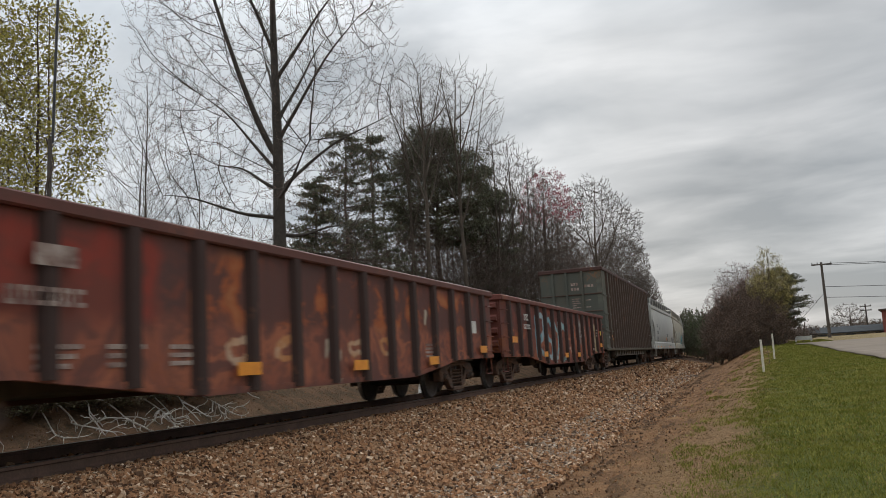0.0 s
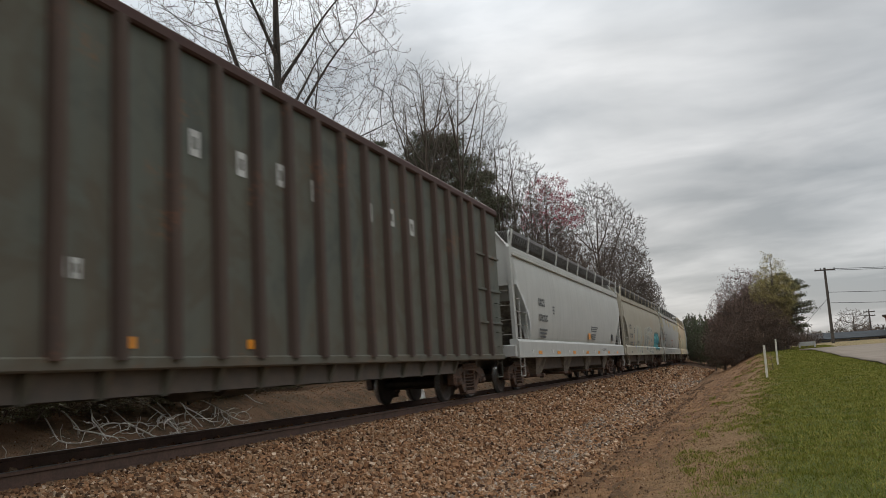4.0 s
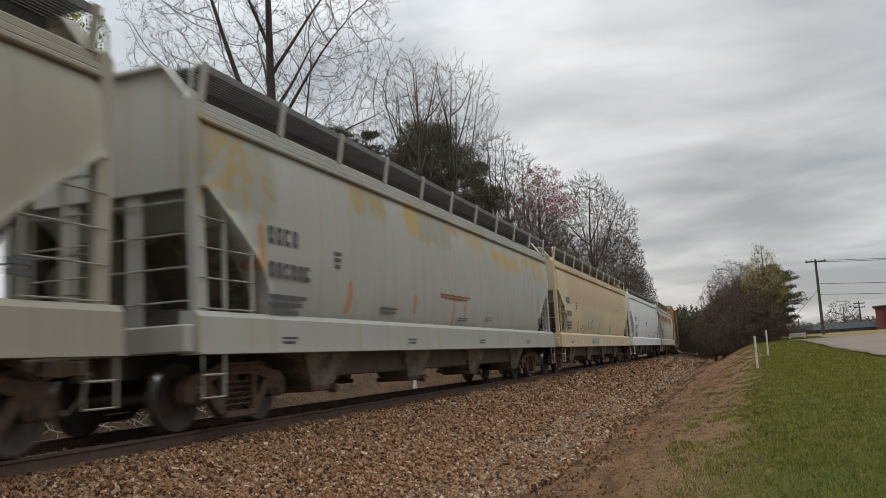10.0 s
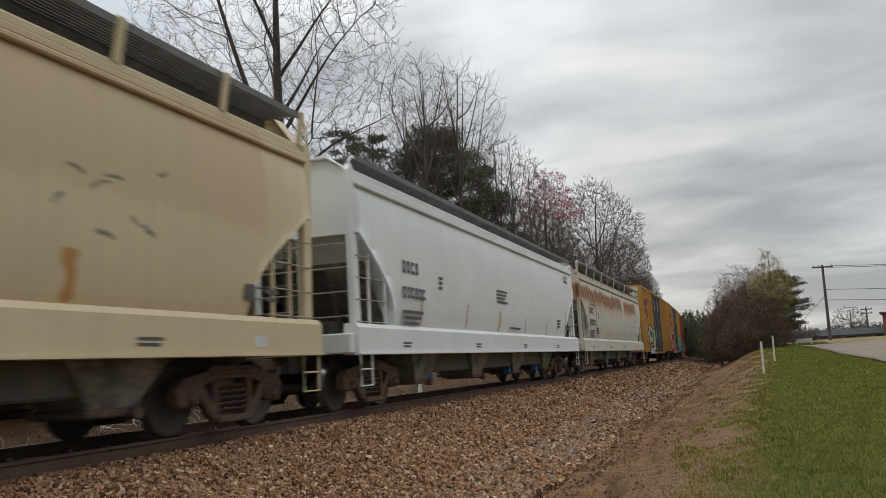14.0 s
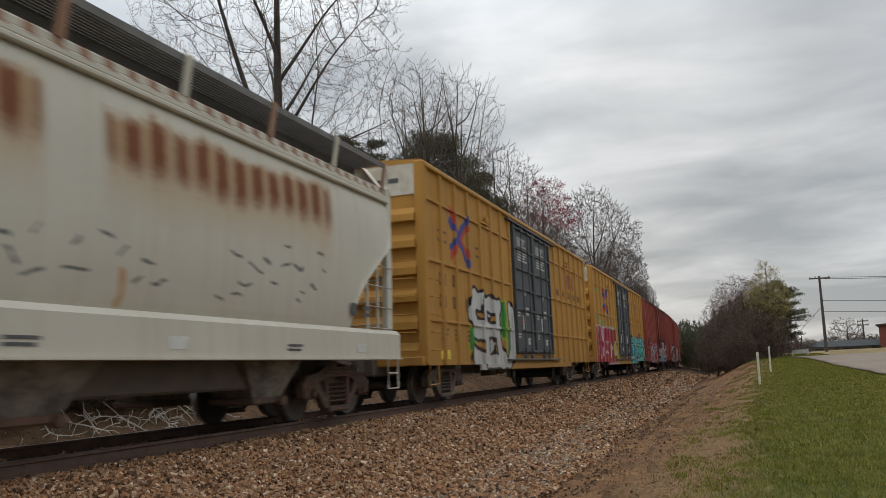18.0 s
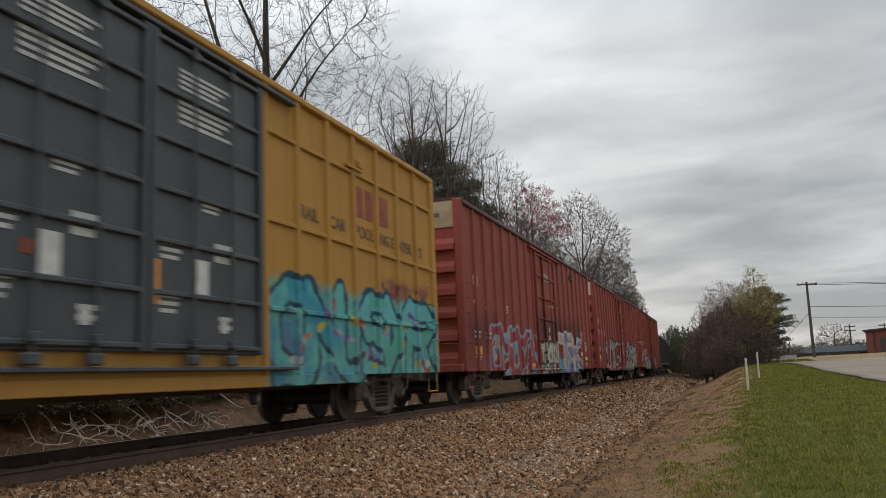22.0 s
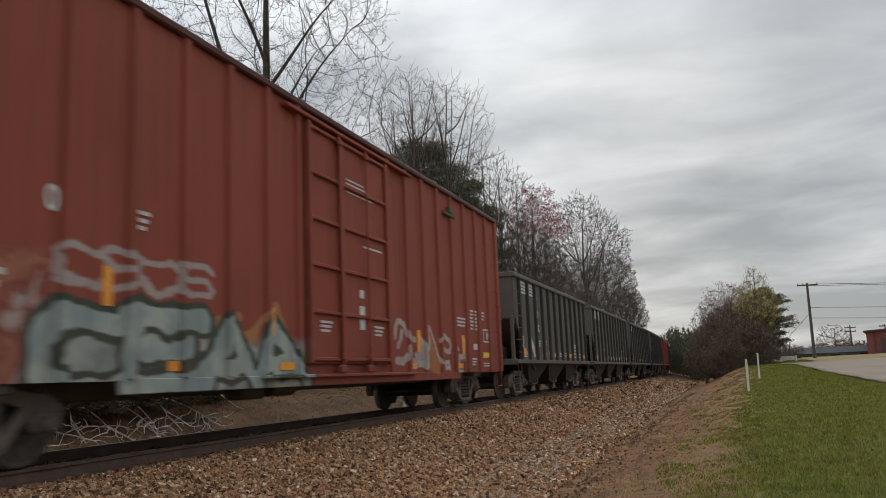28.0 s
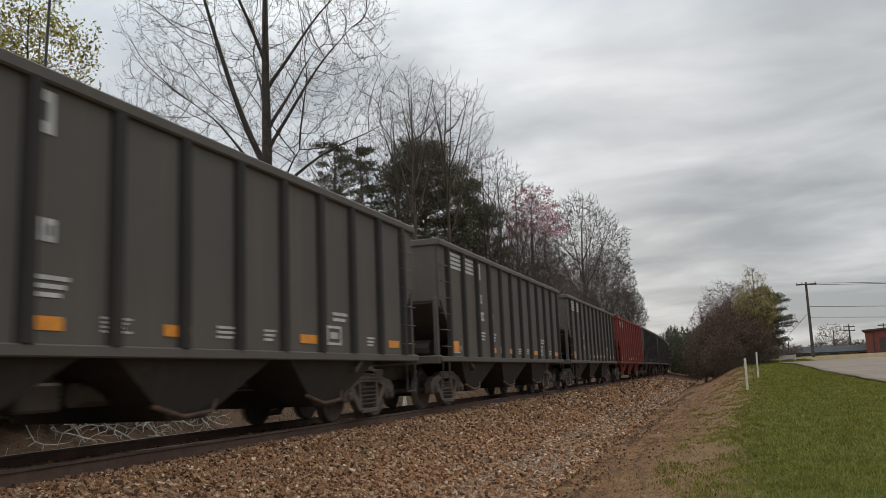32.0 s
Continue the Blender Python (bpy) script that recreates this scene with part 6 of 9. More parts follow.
                          dict(segs=[(4.62, 1.05, 4.84, 1.05), (4.84, 1.05, 4.86, 0.9), (4.86, 0.9, 4.62, 0.88), (4.62, 0.88, 4.60, 1.04), (6.02, 1.5, 6.0, 1.12), (6.0, 1.12, 5.62, 1.16), (5.62, 1.16, 5.48, 0.86), (5.48, 0.86, 5.75, 0.82), (5.4, 1.4, 5.6, 1.3)], w=0.05, fill=(0.60, 0.55, 0.50), fill2=(0.50, 0.44, 0.40)),
                          dict(segs=[(1.7, 1.5, 1.95, 1.78), (1.95, 1.78, 2.2, 1.72), (2.2, 1.72, 2.45, 1.46), (2.45, 1.46, 2.8, 1.48), (1.9, 1.35, 2.1, 1.55), (2.4, 1.22, 2.75, 0.95), (1.8, 1.02, 2.3, 1.1), (3.1, 1.45, 3.35, 1.3), (2.9, 0.95, 3.5, 1.0)], w=0.075, fill=(0.56, 0.51, 0.47), fill2=(0.46, 0.37, 0.33)),
                          dict(segs=[(3.12, 1.30, 3.40, 1.10), (2.85, 1.12, 3.1, 1.14)], w=0.12, fill=(0.45, 0.40, 0.37), fill2=(0.52, 0.47, 0.44)),
                          dict(segs=[(-9.1, 2.5, -8.9, 3.0), (-8.9, 3.0, -8.6, 2.6)], w=0.06, fill=(0.48, 0.42, 0.40))]),
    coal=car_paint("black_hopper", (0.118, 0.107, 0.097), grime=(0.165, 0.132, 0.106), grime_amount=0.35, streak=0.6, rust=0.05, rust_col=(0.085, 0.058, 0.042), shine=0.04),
    # same black paint, darkened to stand for shade on ribs and bays; grime too
    coal_shade=car_paint("black_hopper_shade", (0.042, 0.040, 0.037), grime=(0.085, 0.068, 0.055), grime_amount=0.3, streak=0.5, rust=0.05, rust_col=(0.085, 0.055, 0.04), shine=0.04),
    red=car_paint("red_hopper", (0.19, 0.04, 0.033), grime=(0.08, 0.05, 0.04), grime_amount=0.3, rust=0.02),
)
ends = [JOINTS[0] - 17.6] + JOINTS
while ends[-1] < 470:
    ends.append(ends[-1] + 15.3)
kinds = ["gon1", "gon2", "chip", "h4", "h5", "h6", "h7", "h8", "h9", "tb1", "tb2", "ns1", "ns2", "ns3", "coal", "coal", "coal", "coal", "red"]
LABELS = dict(
    gon1="rust-brown steel gondola car with battered ribbed sides", gon2="rusty red gondola car sprayed with pale graffiti letters",
    chip="tall dark green wood-chip gondola streaked with brown rust", h4="clean pale grey covered hopper car with rounded sides",
    h5="tan covered hopper car with faded graffiti and a teal block", h6="grey covered hopper car with yellow rust runs",
    h7="sand-coloured covered hopper car with patched repaint", h8="white covered hopper car with fresh paint",
    h9="cream covered hopper car with dark rust streaks under the eaves", tb1="yellow high-roofed boxcar with grey doors and white graffiti",
    tb2="yellow high-roofed boxcar with crimson and turquoise graffiti", ns1="red-brown boxcar with a multicoloured graffiti band",
    ns2="red-brown boxcar with silver graffiti letters", ns3="red-brown boxcar with pale green graffiti edged in orange",
    coal="black steel coal hopper car with ribbed sides", red="dark red coal hopper car among black ones")
TRAIN = []


def mark_gondola(car, first):
    x = 1.536
    spots = ((-2.36, 0.79), (0.77, 0.77), (4.05, 0.79), (7.35, 1.0)) if first else ((-7.1, 1.25), (-3.55, 0.83), (-0.44, 0.77), (1.78, 0.77), (6.9, 1.12))
    for y, z in spots:
        decal(car, y, z, 0.5, 0.16, DECAL_ORANGE, x)
    if first:
        blocks(car, -5.95, 1.42, 6, 0.17, BARS_FADED, x)
        decal(car, -5.4, 1.88, 0.5, 0.2, BARS_FADED, x, "painted_panel")
        for y in (-5.56, -4.68, -3.74):
            bars(car, y, 0.84, 0.55, 0.27, 3, BARS_FADED, 1.446)
        bars(car, 3.85, 0.84, 0.5, 0.3, 4, BARS_FADED, 1.446)
        decal(car, 6.7, 1.5, 0.3, 0.28, DECAL_WHITE, x, "data_plate")
    else:
        blocks(car, -6.0, 1.80, 3, 0.18, BARS_WHITE, x)
        blocks(car, -6.05, 1.56, 6, 0.13, BARS_WHITE, x)
        bars(car, 5.75, 1.45, 0.36, 0.34, 3, BARS_FADED, x, gap=0.6)
        decal(car, 6.85, 1.62, 0.2, 0.18, DECAL_YELLOW, x)
        decal(car, 4.95, 0.95, 0.34, 0.09, BARS_FADED, x, "painted_panel")


def mark_hopper(car, k):
    hi, lo, sill = 1.541, 1.512, 1.562
    dark = BARS_DARK
    shift = {"h4": (-7.2, 2.45), "h5": (-7.6, 2.3), "h6": (-7.95, 2.38), "h7": (-8.2, 2.52), "h8": (-7.2, 2.4), "h9": (-7.9, 2.45)}[k]
    y, z = shift
    blocks(car, y, z, 4, 0.23 if k != "h7" else 0.2, dark, hi)
    blocks(car, y, z - 0.46, 6, 0.21 if k != "h7" else 0.17, dark, hi)
    bars(car, y, z - 0.98, 1.0, 0.32, 3, dark, lo + 0.012)
    bars(car, y + 1.9, z - 0.2, 0.24, 0.3, 3, dark, hi, "data_box")
    h = car["h"]
    decal(car, h - 1.75, 1.72, 0.2, 0.2, dark, lo, "data_plate")
    bars(car, h - 1.4, 1.6, 0.3, 0.2, 2, dark, lo)
    if k == "h9":
        for za in (2.80, 1.98):
            part("lettering_frame", Shape().box(hi, hi + 0.004, -7.98, -6.35, za, za + 0.03), dark, car)
        for ya in (-7.98, -6.38):
            part("lettering_frame", Shape().box(hi, hi + 0.004, ya, ya + 0.03, 2.01, 2.80), dark, car)
        decal(car, -6.1, 1.77, 0.36, 0.26, BROWN_BAR, lo + 0.01, "patch")
    if k == "h4":
        decal(car, 1.0, 1.68, 0.45, 0.24, DECAL_ORANGE, lo + 0.01, "placard")
        bars(car, 1.5, 1.86, 1.5, 0.24, 3, dark, lo + 0.01)
        bars(car, 1.5, 1.54, 0.95, 0.26, 3, dark, lo + 0.01)
        decal(car, 6.8, 1.72, 0.46, 0.29, dark, lo + 0.005, "data_plate")
        bars(car, 3.7, 1.12, 0.85, 0.1, 2, dark, sill)
        for i in range(7):
            decal(car, 2.62 + 2.53 * (i - 4), 1.05, 0.44, 0.1, DECAL_ORANGE, sill)
            decal(car, 1.75 + 2.53 * (i - 4), 1.08, 0.2, 0.1, DECAL_WHITE, sill)
    if k == "h8":
        blocks(car, 7.45, 3.32, 3, 0.24, dark, 1.512)
        bars(car, -1.15, 2.15, 1.0, 0.36, 4, dark, hi)
        bars(car, 0.1, 1.5, 1.0, 0.1, 1, dark, lo)
        bars(car, 5.9, 1.68, 0.5, 0.3, 3, dark, lo + 0.015)
    if k == "h6":
        bars(car, -0.2, 1.52, 0.7, 0.10, 2, dark, lo)
        bars(car, -1.26, 1.98, 2.0, 0.12, 2, MARK_RED, lo + 0.015)
        bars(car, 2.0, 1.58, 0.5, 0.12, 2, BARS_FADED, lo)
    if k in ("h5", "h6"):
        bars(car, -4.3, 1.55, 0.7, 0.14, 2, dark, lo)
    for i, yy in enumerate(np.linspace(-h + 1.8, h - 1.6, 8)):
        if k == "h4":
            break
        if i % 2 == 0:
            bars(car, yy, 1.02, 0.4, 0.12, 2, dark, sill)
        elif k in ("h7", "h9"):
            decal(car, yy, 1.10, 0.3, 0.14, DECAL_WHITE, sill)
    if k == "h8":
        for yy in (-4.6, -1.5, 1.5, 4.6):
            part("blue_cap", Shape().tube([(0.9, yy - 0.12, 0.42), (1.06, yy - 0.12, 0.42)], 0.11, 10), BLUE_CAP, car, "blue outlet cap")


def mark_yellow(car, first):
    x = 1.446
    z0, z1 = 1.08, 4.72
    plug_doors(car, -2.3, 2.3, z0, z1, DOOR_GREY, 2, 6)
    for i, y in enumerate((-1.75, 0.55)):
        bars(car, y, 4.15, 1.0, 0.28, 4, BARS_WHITE, 1.503)
        bars(car, y, 3.72, 1.1, 0.32, 4, BARS_WHITE, 1.503)
        for yy, zz, w, hh, n in ((y - 0.3, 2.1, 0.4, 0.25, 3), (y + 0.7, 2.15, 0.35, 0.3, 2), (y - 0.3, 1.5, 0.35, 0.25, 3), (y + 0.8, 1.35, 0.3, 0.2, 2), (y + 0.45, 2.75, 0.4, 0.2, 3)):
            bars(car, yy, zz, w, hh, n, BARS_WHITE, 1.503)
        decal(car, y + 0.45, 1.95, 0.25, 0.45, DECAL_WHITE, 1.503, "notice_plate")
        decal(car, y + 0.9, 1.4, 0.14, 0.14, DECAL_WHITE, 1.503, "notice_plate")
    decal(car, 0.15, 1.85, 0.16, 0.5, DECAL_ORANGE, 1.503)
    decal(car, -1.55, 2.0, 0.16, 0.14, MARK_RED, 1.503, "red_sticker")
    a = 0.0 if first else 0.9
    for y, z in ((-8.2 + a, 3.6), (-5.55 + a, 3.55)):
        bars(car, y, z, 0.55, 0.1, 1, BROWN_BAR, x)
        bars(car, y, z - 0.2, 0.55, 0.1, 1, BROWN_BAR, x)
    if first:
        for yy, n, z in ((-8.2, 2, 2.48), (-7.35, 2, 2.50), (-8.2, 2, 2.02), (-7.35, 2, 2.02), (-6.45, 2, 2.02)):
            blocks(car, yy, z, n, 0.27, BROWN_BAR, x)
        for yy in (-8.15, -7.3, -6.4):
            bars(car, yy, 1.30, 0.45, 0.30, 3, BROWN_BAR, x)
    decal(car, -7.95, 1.02, 0.6, 0.2, DECAL_YELLOW, x, "yellow_panel")
    step = (car["h"] - 2.35 - 0.12) / 7
    for k, off, ww in ((3, 0.13, 0.3), (3, 0.53, 0.3), (4, 0.13, 0.45)):
        yy = 2.41 + step * k + off
        part("company_mark", Shape().box(x, x + 0.004, yy, yy + ww, 3.5, 4.03), MARK_RED, car)
    for k, text in enumerate(("RAIL", "CAR", "POOL", "ING E", "XPER", "TS")):
        words(car, 2.41 + step * (k + 1) + 0.11, 3.14, text, 0.21, BROWN_BAR, x)
    for y in (-4.9, 5.3):
        part("lading_bracket", Shape().box(1.44, 1.52, y - 0.3, y + 0.3, 4.28, 4.33).box(1.44, 1.54, y + 0.12, y + 0.3, 4.33, 4.48, 0.02), paints["tb1" if first else "tb2"], car)


def mark_red(car, k):
    x = 1.446
    p = paints[k]
    plug_doors(car, -1.70, 1.37, 0.98, 4.68, p, 1, 5)
    part("door_centre_stile", Shape().box(1.501, 1.56, -0.62, -0.50, 1.0, 4.63, 0.012), p, car)
    for i in range(4):
        bars(car, -0.3, 4.02 - i * 0.07, 0.7 + 0.12 * i, 0.05, 1, BARS_WHITE, 1.503)
    if k == "ns2":
        for y in (-8.45, -7.5, -6.6):
            blocks(car, y, 2.4, 2, 0.24, BARS_WHITE, x)
        bars(car, 8.55, 2.82, 0.42, 0.5, 4, BARS_WHITE, x)
    else:
        for y, text in zip((-8.46, -7.5, -6.58), ("47", "24", "50") if k == "ns1" else ("47", "23", "02")):
            words(car, y, 2.40, text, 0.25, BARS_WHITE, x)
    blocks(car, -8.46, 2.92, 2, 0.26, BARS_WHITE, x)
    for yy in (-8.48, -7.5):
        bars(car, yy, 1.60, 0.5, 0.22, 2, BARS_WHITE, x)
    bars(car, -5.42, 2.38, 0.3, 0.25, 3, BARS_WHITE, x, "data_box")
    decal(car, -8.2, 1.31, 0.56, 0.20, DECAL_YELLOW if k != "ns1" else DECAL_ORANGE, x, "yellow_panel")
    bars(car, -8.48, 1.08, 0.56, 0.10, 2, BARS_WHITE, x)
    decal(car, 0.2, 2.15, 0.16, 0.14, DECAL_WHITE, 1.503, "notice_plate")
    decal(car, 0.2, 1.75, 0.2, 0.4, DECAL_WHITE, 1.503, "notice_plate")
    for yy in (-1.3, 0.7):
        bars(car, yy, 1.45, 0.4, 0.2, 3, BARS_WHITE, 1.503)
    bars(car, 0.3, 2.95, 0.8, 0.06, 1, BARS_WHITE, 1.503)
    bars(car, 5.5, 1.84, 0.75, 0.25, 3, BARS_WHITE, x)
    for yy in (6.52, 6.92):
        bars(car, yy, 1.80, 0.26, 0.52, 6, BARS_WHITE, x)
    bars(car, 7.5, 2.08, 0.25, 0.24, 3, BARS_WHITE, x)
    decal(car, 6.85, 1.41, 0.32, 0.14, BARS_WHITE, x, "painted_panel")
    bars(car, 6.55, 0.95, 0.4, 0.2, 3, BARS_WHITE, x)
    bars(car, 7.5, 0.92, 0.6, 0.12, 2, BARS_WHITE, x)
    decal(car, 7.85, 1.22, 0.7, 0.13, DECAL_YELLOW, x, "yellow_panel")
    box = Shape()
    for ya, yb, za, zb in ((7.58, 8.10, 1.54, 1.58), (7.58, 8.10, 1.84, 1.88), (7.58, 7.63, 1.58, 1.84), (8.05, 8.10, 1.58, 1.84), (7.84, 8.0, 1.62, 1.80)):
        box.box(x, x + 0.004, ya, yb, za, zb)
    part("data_box", box, BARS_WHITE, car)
    for yy in (2.98, 5.9):
        if k == "ns3":
            decal(car, yy, 1.44, 0.2, 0.44, DECAL_ORANGE, x)
    for yy in (-4.6, -2.2, 2.6, 5.6):
        decal(car, yy, 0.95, 0.4, 0.11, DECAL_ORANGE, x, "reflector")
    part("lading_bracket", Shape().box(1.44, 1.52, 4.72, 5.5, 4.36, 4.42).box(1.44, 1.55, 5.05, 5.25, 4.42, 4.58, 0.02), STEEL_DARK, car)
    if k == "ns3":
        decal(car, -8.85, 1.75, 0.12, 1.0, DECAL_ORANGE, 1.503)
        decal(car, -5.75, 1.75, 0.14, 0.4, DECAL_ORANGE, x)
        decal(car, -2.6, 1.55, 0.14, 0.4, DECAL_ORANGE, x)


def mark_coal(car, full):
    x = 1.446
    f = (car["h"] - 0.58) / 5.74
    for i, y in enumerate((-5.47, -4.54)):
        bars(car, f * y, 3.14, 0.74, 0.40, 4, BARS_WHITE, x, "white_stripes", 0.35)
    for i, y in enumerate((-3.52, -2.60)):
        blocks(car, f * y, 3.1, 1, 0.42, BARS_WHITE, x)
    blocks(car, f * -3.5, 2.5, 2, 0.22, BARS_WHITE, x, 0.12)
    blocks(car, f * -3.5, 2.06, 3, 0.22, BARS_WHITE, x, 0.05)
    blocks(car, f * -2.58, 2.08, 2, 0.22, BARS_WHITE, x, 0.12)
    for y in (-3.4, -2.5):
        bars(car, f * y, 1.55, 0.4, 0.24, 3, BARS_WHITE, x)
    for i, y in enumerate((-5.35, -2.42, -0.6, 2.25, 5.3)):
        decal(car, f * y, 1.37 if i == 0 else 1.33, 0.5, 0.13 if i else 0.24, DECAL_ORANGE, x)
    bars(car, f * -5.6, 1.21, 0.62, 0.05, 1, BARS_WHITE, x)
    decal(car, f * -5.0, 1.33, 0.2, 0.12, BARS_FADED, x, "painted_panel")
    if full:
        bars(car, f * -5.79, 1.48, 0.16, 0.36, 7, BARS_WHITE, 1.522)
        bare = [(-4.54, 1.93), (-4.42, 1.96), (-4.33, 1.84), (-4.12, 1.70), (-3.98, 1.58), (-3.93, 1.40), (-3.86, 1.24), (-4.02, 1.22), (-4.10, 1.33), (-4.28, 1.47), (-4.52, 1.56), (-4.48, 1.72)]
        part("bare_patch", Shape().prism(bare, "x", x, x + 0.003), CAP_WHITE, car, "scraped pale patch in the paint")
    for i, y in enumerate((-1.72, 0.1, 1.1, 4.2)):
        bars(car, f * y, 1.26, 0.44 if i < 2 else 0.3, 0.18, 3 if i else 4, BARS_WHITE, x)
    bars(car, f * 3.0, 1.62, 0.5, 0.18, 2, BARS_WHITE, x)
    frame_z = Shape()
    for z0, z1, ya, yb in ((1.26, 1.30, 3.0, 3.5), (1.52, 1.56, 3.0, 3.5), (1.30, 1.52, 3.0, 3.05), (1.30, 1.52, 3.45, 3.5), (1.36, 1.46, 3.12, 3.38)):
        frame_z.box(x, x + 0.004, ya, yb, z0, z1)
    part("data_box", frame_z, BARS_WHITE, car)
    e = Shape()
    for i, (zz, w) in enumerate(((3.05, 0.7), (2.82, 0.55), (2.62, 0.62))):
        e.box(0.35, 0.35 + w, -car["h"] - 0.012, -car["h"] - 0.006, zz, zz + 0.10)
    part("end_lettering", e, BARS_FADED, car)


for i in range(len(ends) - 1):
    L = ends[i + 1] - ends[i]
    k = kinds[i] if i < len(kinds) else "coal"
    p = paints[k]
    if k.startswith("gon"):
        car = gondola(LABELS[k], L, p, 15, rib_paint=RIB_GRIME)
        mark_gondola(car, k == "gon1")
    elif k == "chip":
        car = tall_gondola(LABELS[k], L, p, rib_paint=CHIP_RIB)
        for z, x0, w, t in ((3.95, 0.0, 0.36, 0.13), (3.72, 0.0, 0.4, 0.13), (3.84, 0.62, 0.46, 0.12), (3.3, 0.02, 0.40, 0.05), (3.2, 0.02, 0.33, 0.05), (3.1, 0.02, 0.38, 0.05), (3.0, 0.02, 0.2, 0.05), (2.9, 0.02, 0.40, 0.05), (3.22, 0.64, 0.26, 0.05), (2.9, 0.64, 0.24, 0.05)):
            n_bar = max(1, round(w / (t * 1.1)))
            e = Shape()
            for j in range(n_bar):
                e.box(x0 + w * j / n_bar, x0 + w * (j + 0.72) / n_bar, -car["h"] - 0.026, -car["h"] - 0.02, z, z + t)
            part("end_lettering", e, BARS_FADED, car, "faded pale lettering")
        for yy in (-7.7,):
            decal(car, yy, 1.48, 0.25, 0.24, DECAL_ORANGE, 1.446)
            decal(car, yy - 0.85, 1.5, 0.22, 0.1, DECAL_WHITE, 1.446)
        blocks(car, -5.95, 2.2, 2, 0.2, BARS_WHITE, 1.446)
        blocks(car, -5.95, 1.75, 2, 0.2, BARS_WHITE, 1.446)
        blocks(car, -4.95, 1.75, 2, 0.2, BARS_WHITE, 1.446)
        for j in range(8):
            blocks(car, -3.0 + j * 0.95, 3.35 - 0.05 * (j % 2), 1, 0.32, BARS_WHITE, 1.446)
        for yy in (-4.0, -1.8):
            decal(car, yy, 1.16, 0.2, 0.12, DECAL_ORANGE, 1.446)
    elif k[0] == "h":
        car = covered_hopper(LABELS[k], L, p, walkway_height=0.20 if k == "h8" else 0.42, brackets=k != "h8")
        mark_hopper(car, k)
    elif k.startswith("tb"):
        car = boxcar(LABELS[k], L, p, top=5.0, panels=7, belts=(4.23, 2.96, 1.72), white_end=CAP_WHITE, door_at=(-2.35, 2.35))
        mark_yellow(car, k == "tb1")
    elif k.startswith("ns"):
        car = boxcar(LABELS[k], L, p, top=4.98, panels=8, white_end=CAP_TAN if k == "ns1" else CAP_WHITE, door_at=(-1.75, 1.42), roof_paint=ROOF_SOOT)
        mark_red(car, k)
    else:
        # black cars: ribs and bays take the paint with shade in its colour
        car = coal_hopper(LABELS[k], L, p, rib_paint=paints["coal_shade"] if k == "coal" else None)
        mark_coal(car, i == kinds.index("coal"))
    TRAIN.append((car, (ends[i] + ends[i + 1]) / 2))


# ---- trees ----
BARK_DARK = mat("dark_grey_bark", (0.078, 0.064, 0.053), (0.046, 0.038, 0.031), rough=0.95, scale=2, fine=18, bump=0.7, depth=0.03)
BARK_GREY = mat("grey_bark", (0.118, 0.091, 0.072), (0.072, 0.056, 0.045), rough=0.95, scale=2, fine=18, bump=0.7, depth=0.03)
BARK_BROWN = mat("brown_bark", (0.115, 0.082, 0.062), (0.068, 0.05, 0.039), rough=0.95, scale=2, fine=18, bump=0.7, depth=0.03)
BARK_PALE = mat("pale_bark", (0.125, 0.096, 0.072), (0.075, 0.058, 0.045), rough=0.95, scale=2, fine=18, bump=0.6, depth=0.03)


def leaf_mat(name, col, col2):
    return mat(name, col, col2, rough=0.7, scale=0.6, fine=4.0, bump=0, per_island=0.35)


LEAF_SPRING = leaf_mat("spring_leaf", (0.44, 0.38, 0.08), (0.30, 0.27, 0.06))
LEAF_PALE = leaf_mat("pale_bud", (0.44, 0.36, 0.10), (0.30, 0.25, 0.075))
LEAF_PINE = leaf_mat("pine_needle", (0.066, 0.074, 0.040), (0.115, 0.108, 0.055))
LEAF_PINK = leaf_mat("redbud_blossom", (0.40, 0.065, 0.09), (0.27, 0.045, 0.065))
LEAF_MAUVE = leaf_mat("mauve_bud", (0.29, 0.165, 0.15), (0.20, 0.115, 0.105))
LEAF_BROWN = leaf_mat("brown_bud", (0.23, 0.135, 0.10), (0.16, 0.095, 0.072))
LEAF_BRAMBLE = leaf_mat("bramble_leaf", (0.11, 0.112, 0.05), (0.14, 0.105, 0.064))
LEAF_GREEN = leaf_mat("bush_leaf", (0.085, 0.10, 0.040), (0.055, 0.068, 0.028))


def limbs_mesh(limbs, material, name, sides=(9, 6, 4, 3, 3), least=0.0):
    """Tapered round limbs; least is the thinnest twig that is still worth building."""
    verts, faces = [], []
    for pts, r, tip, lv in limbs:
        sd = sides[min(lv, len(sides) - 1)]
        n = len(pts)
        k0 = len(verts)
        for i, p in enumerate(pts):
            d = (pts[min(i + 1, n - 1)] - pts[max(i - 1, 0)]).normalized()
            u = d.orthogonal().normalized()
            w = d.cross(u)
            rr = max(r + (tip - r) * i / (n - 1), least * (1.0 if lv < 3 else 0.75))
            if lv == 0 and i == 0:
                rr *= 1.35
            for k in range(sd):
                a = k * math.tau / sd
                verts.append(p + u * (math.cos(a) * rr) + w * (math.sin(a) * rr))
        for i in range(n - 1):
            for k in range(sd):
                a, b = k0 + i * sd + k, k0 + i * sd + (k + 1) % sd
                faces.append((a, b, b + sd, a + sd))
    return mesh_of(name, verts, faces, material, True)


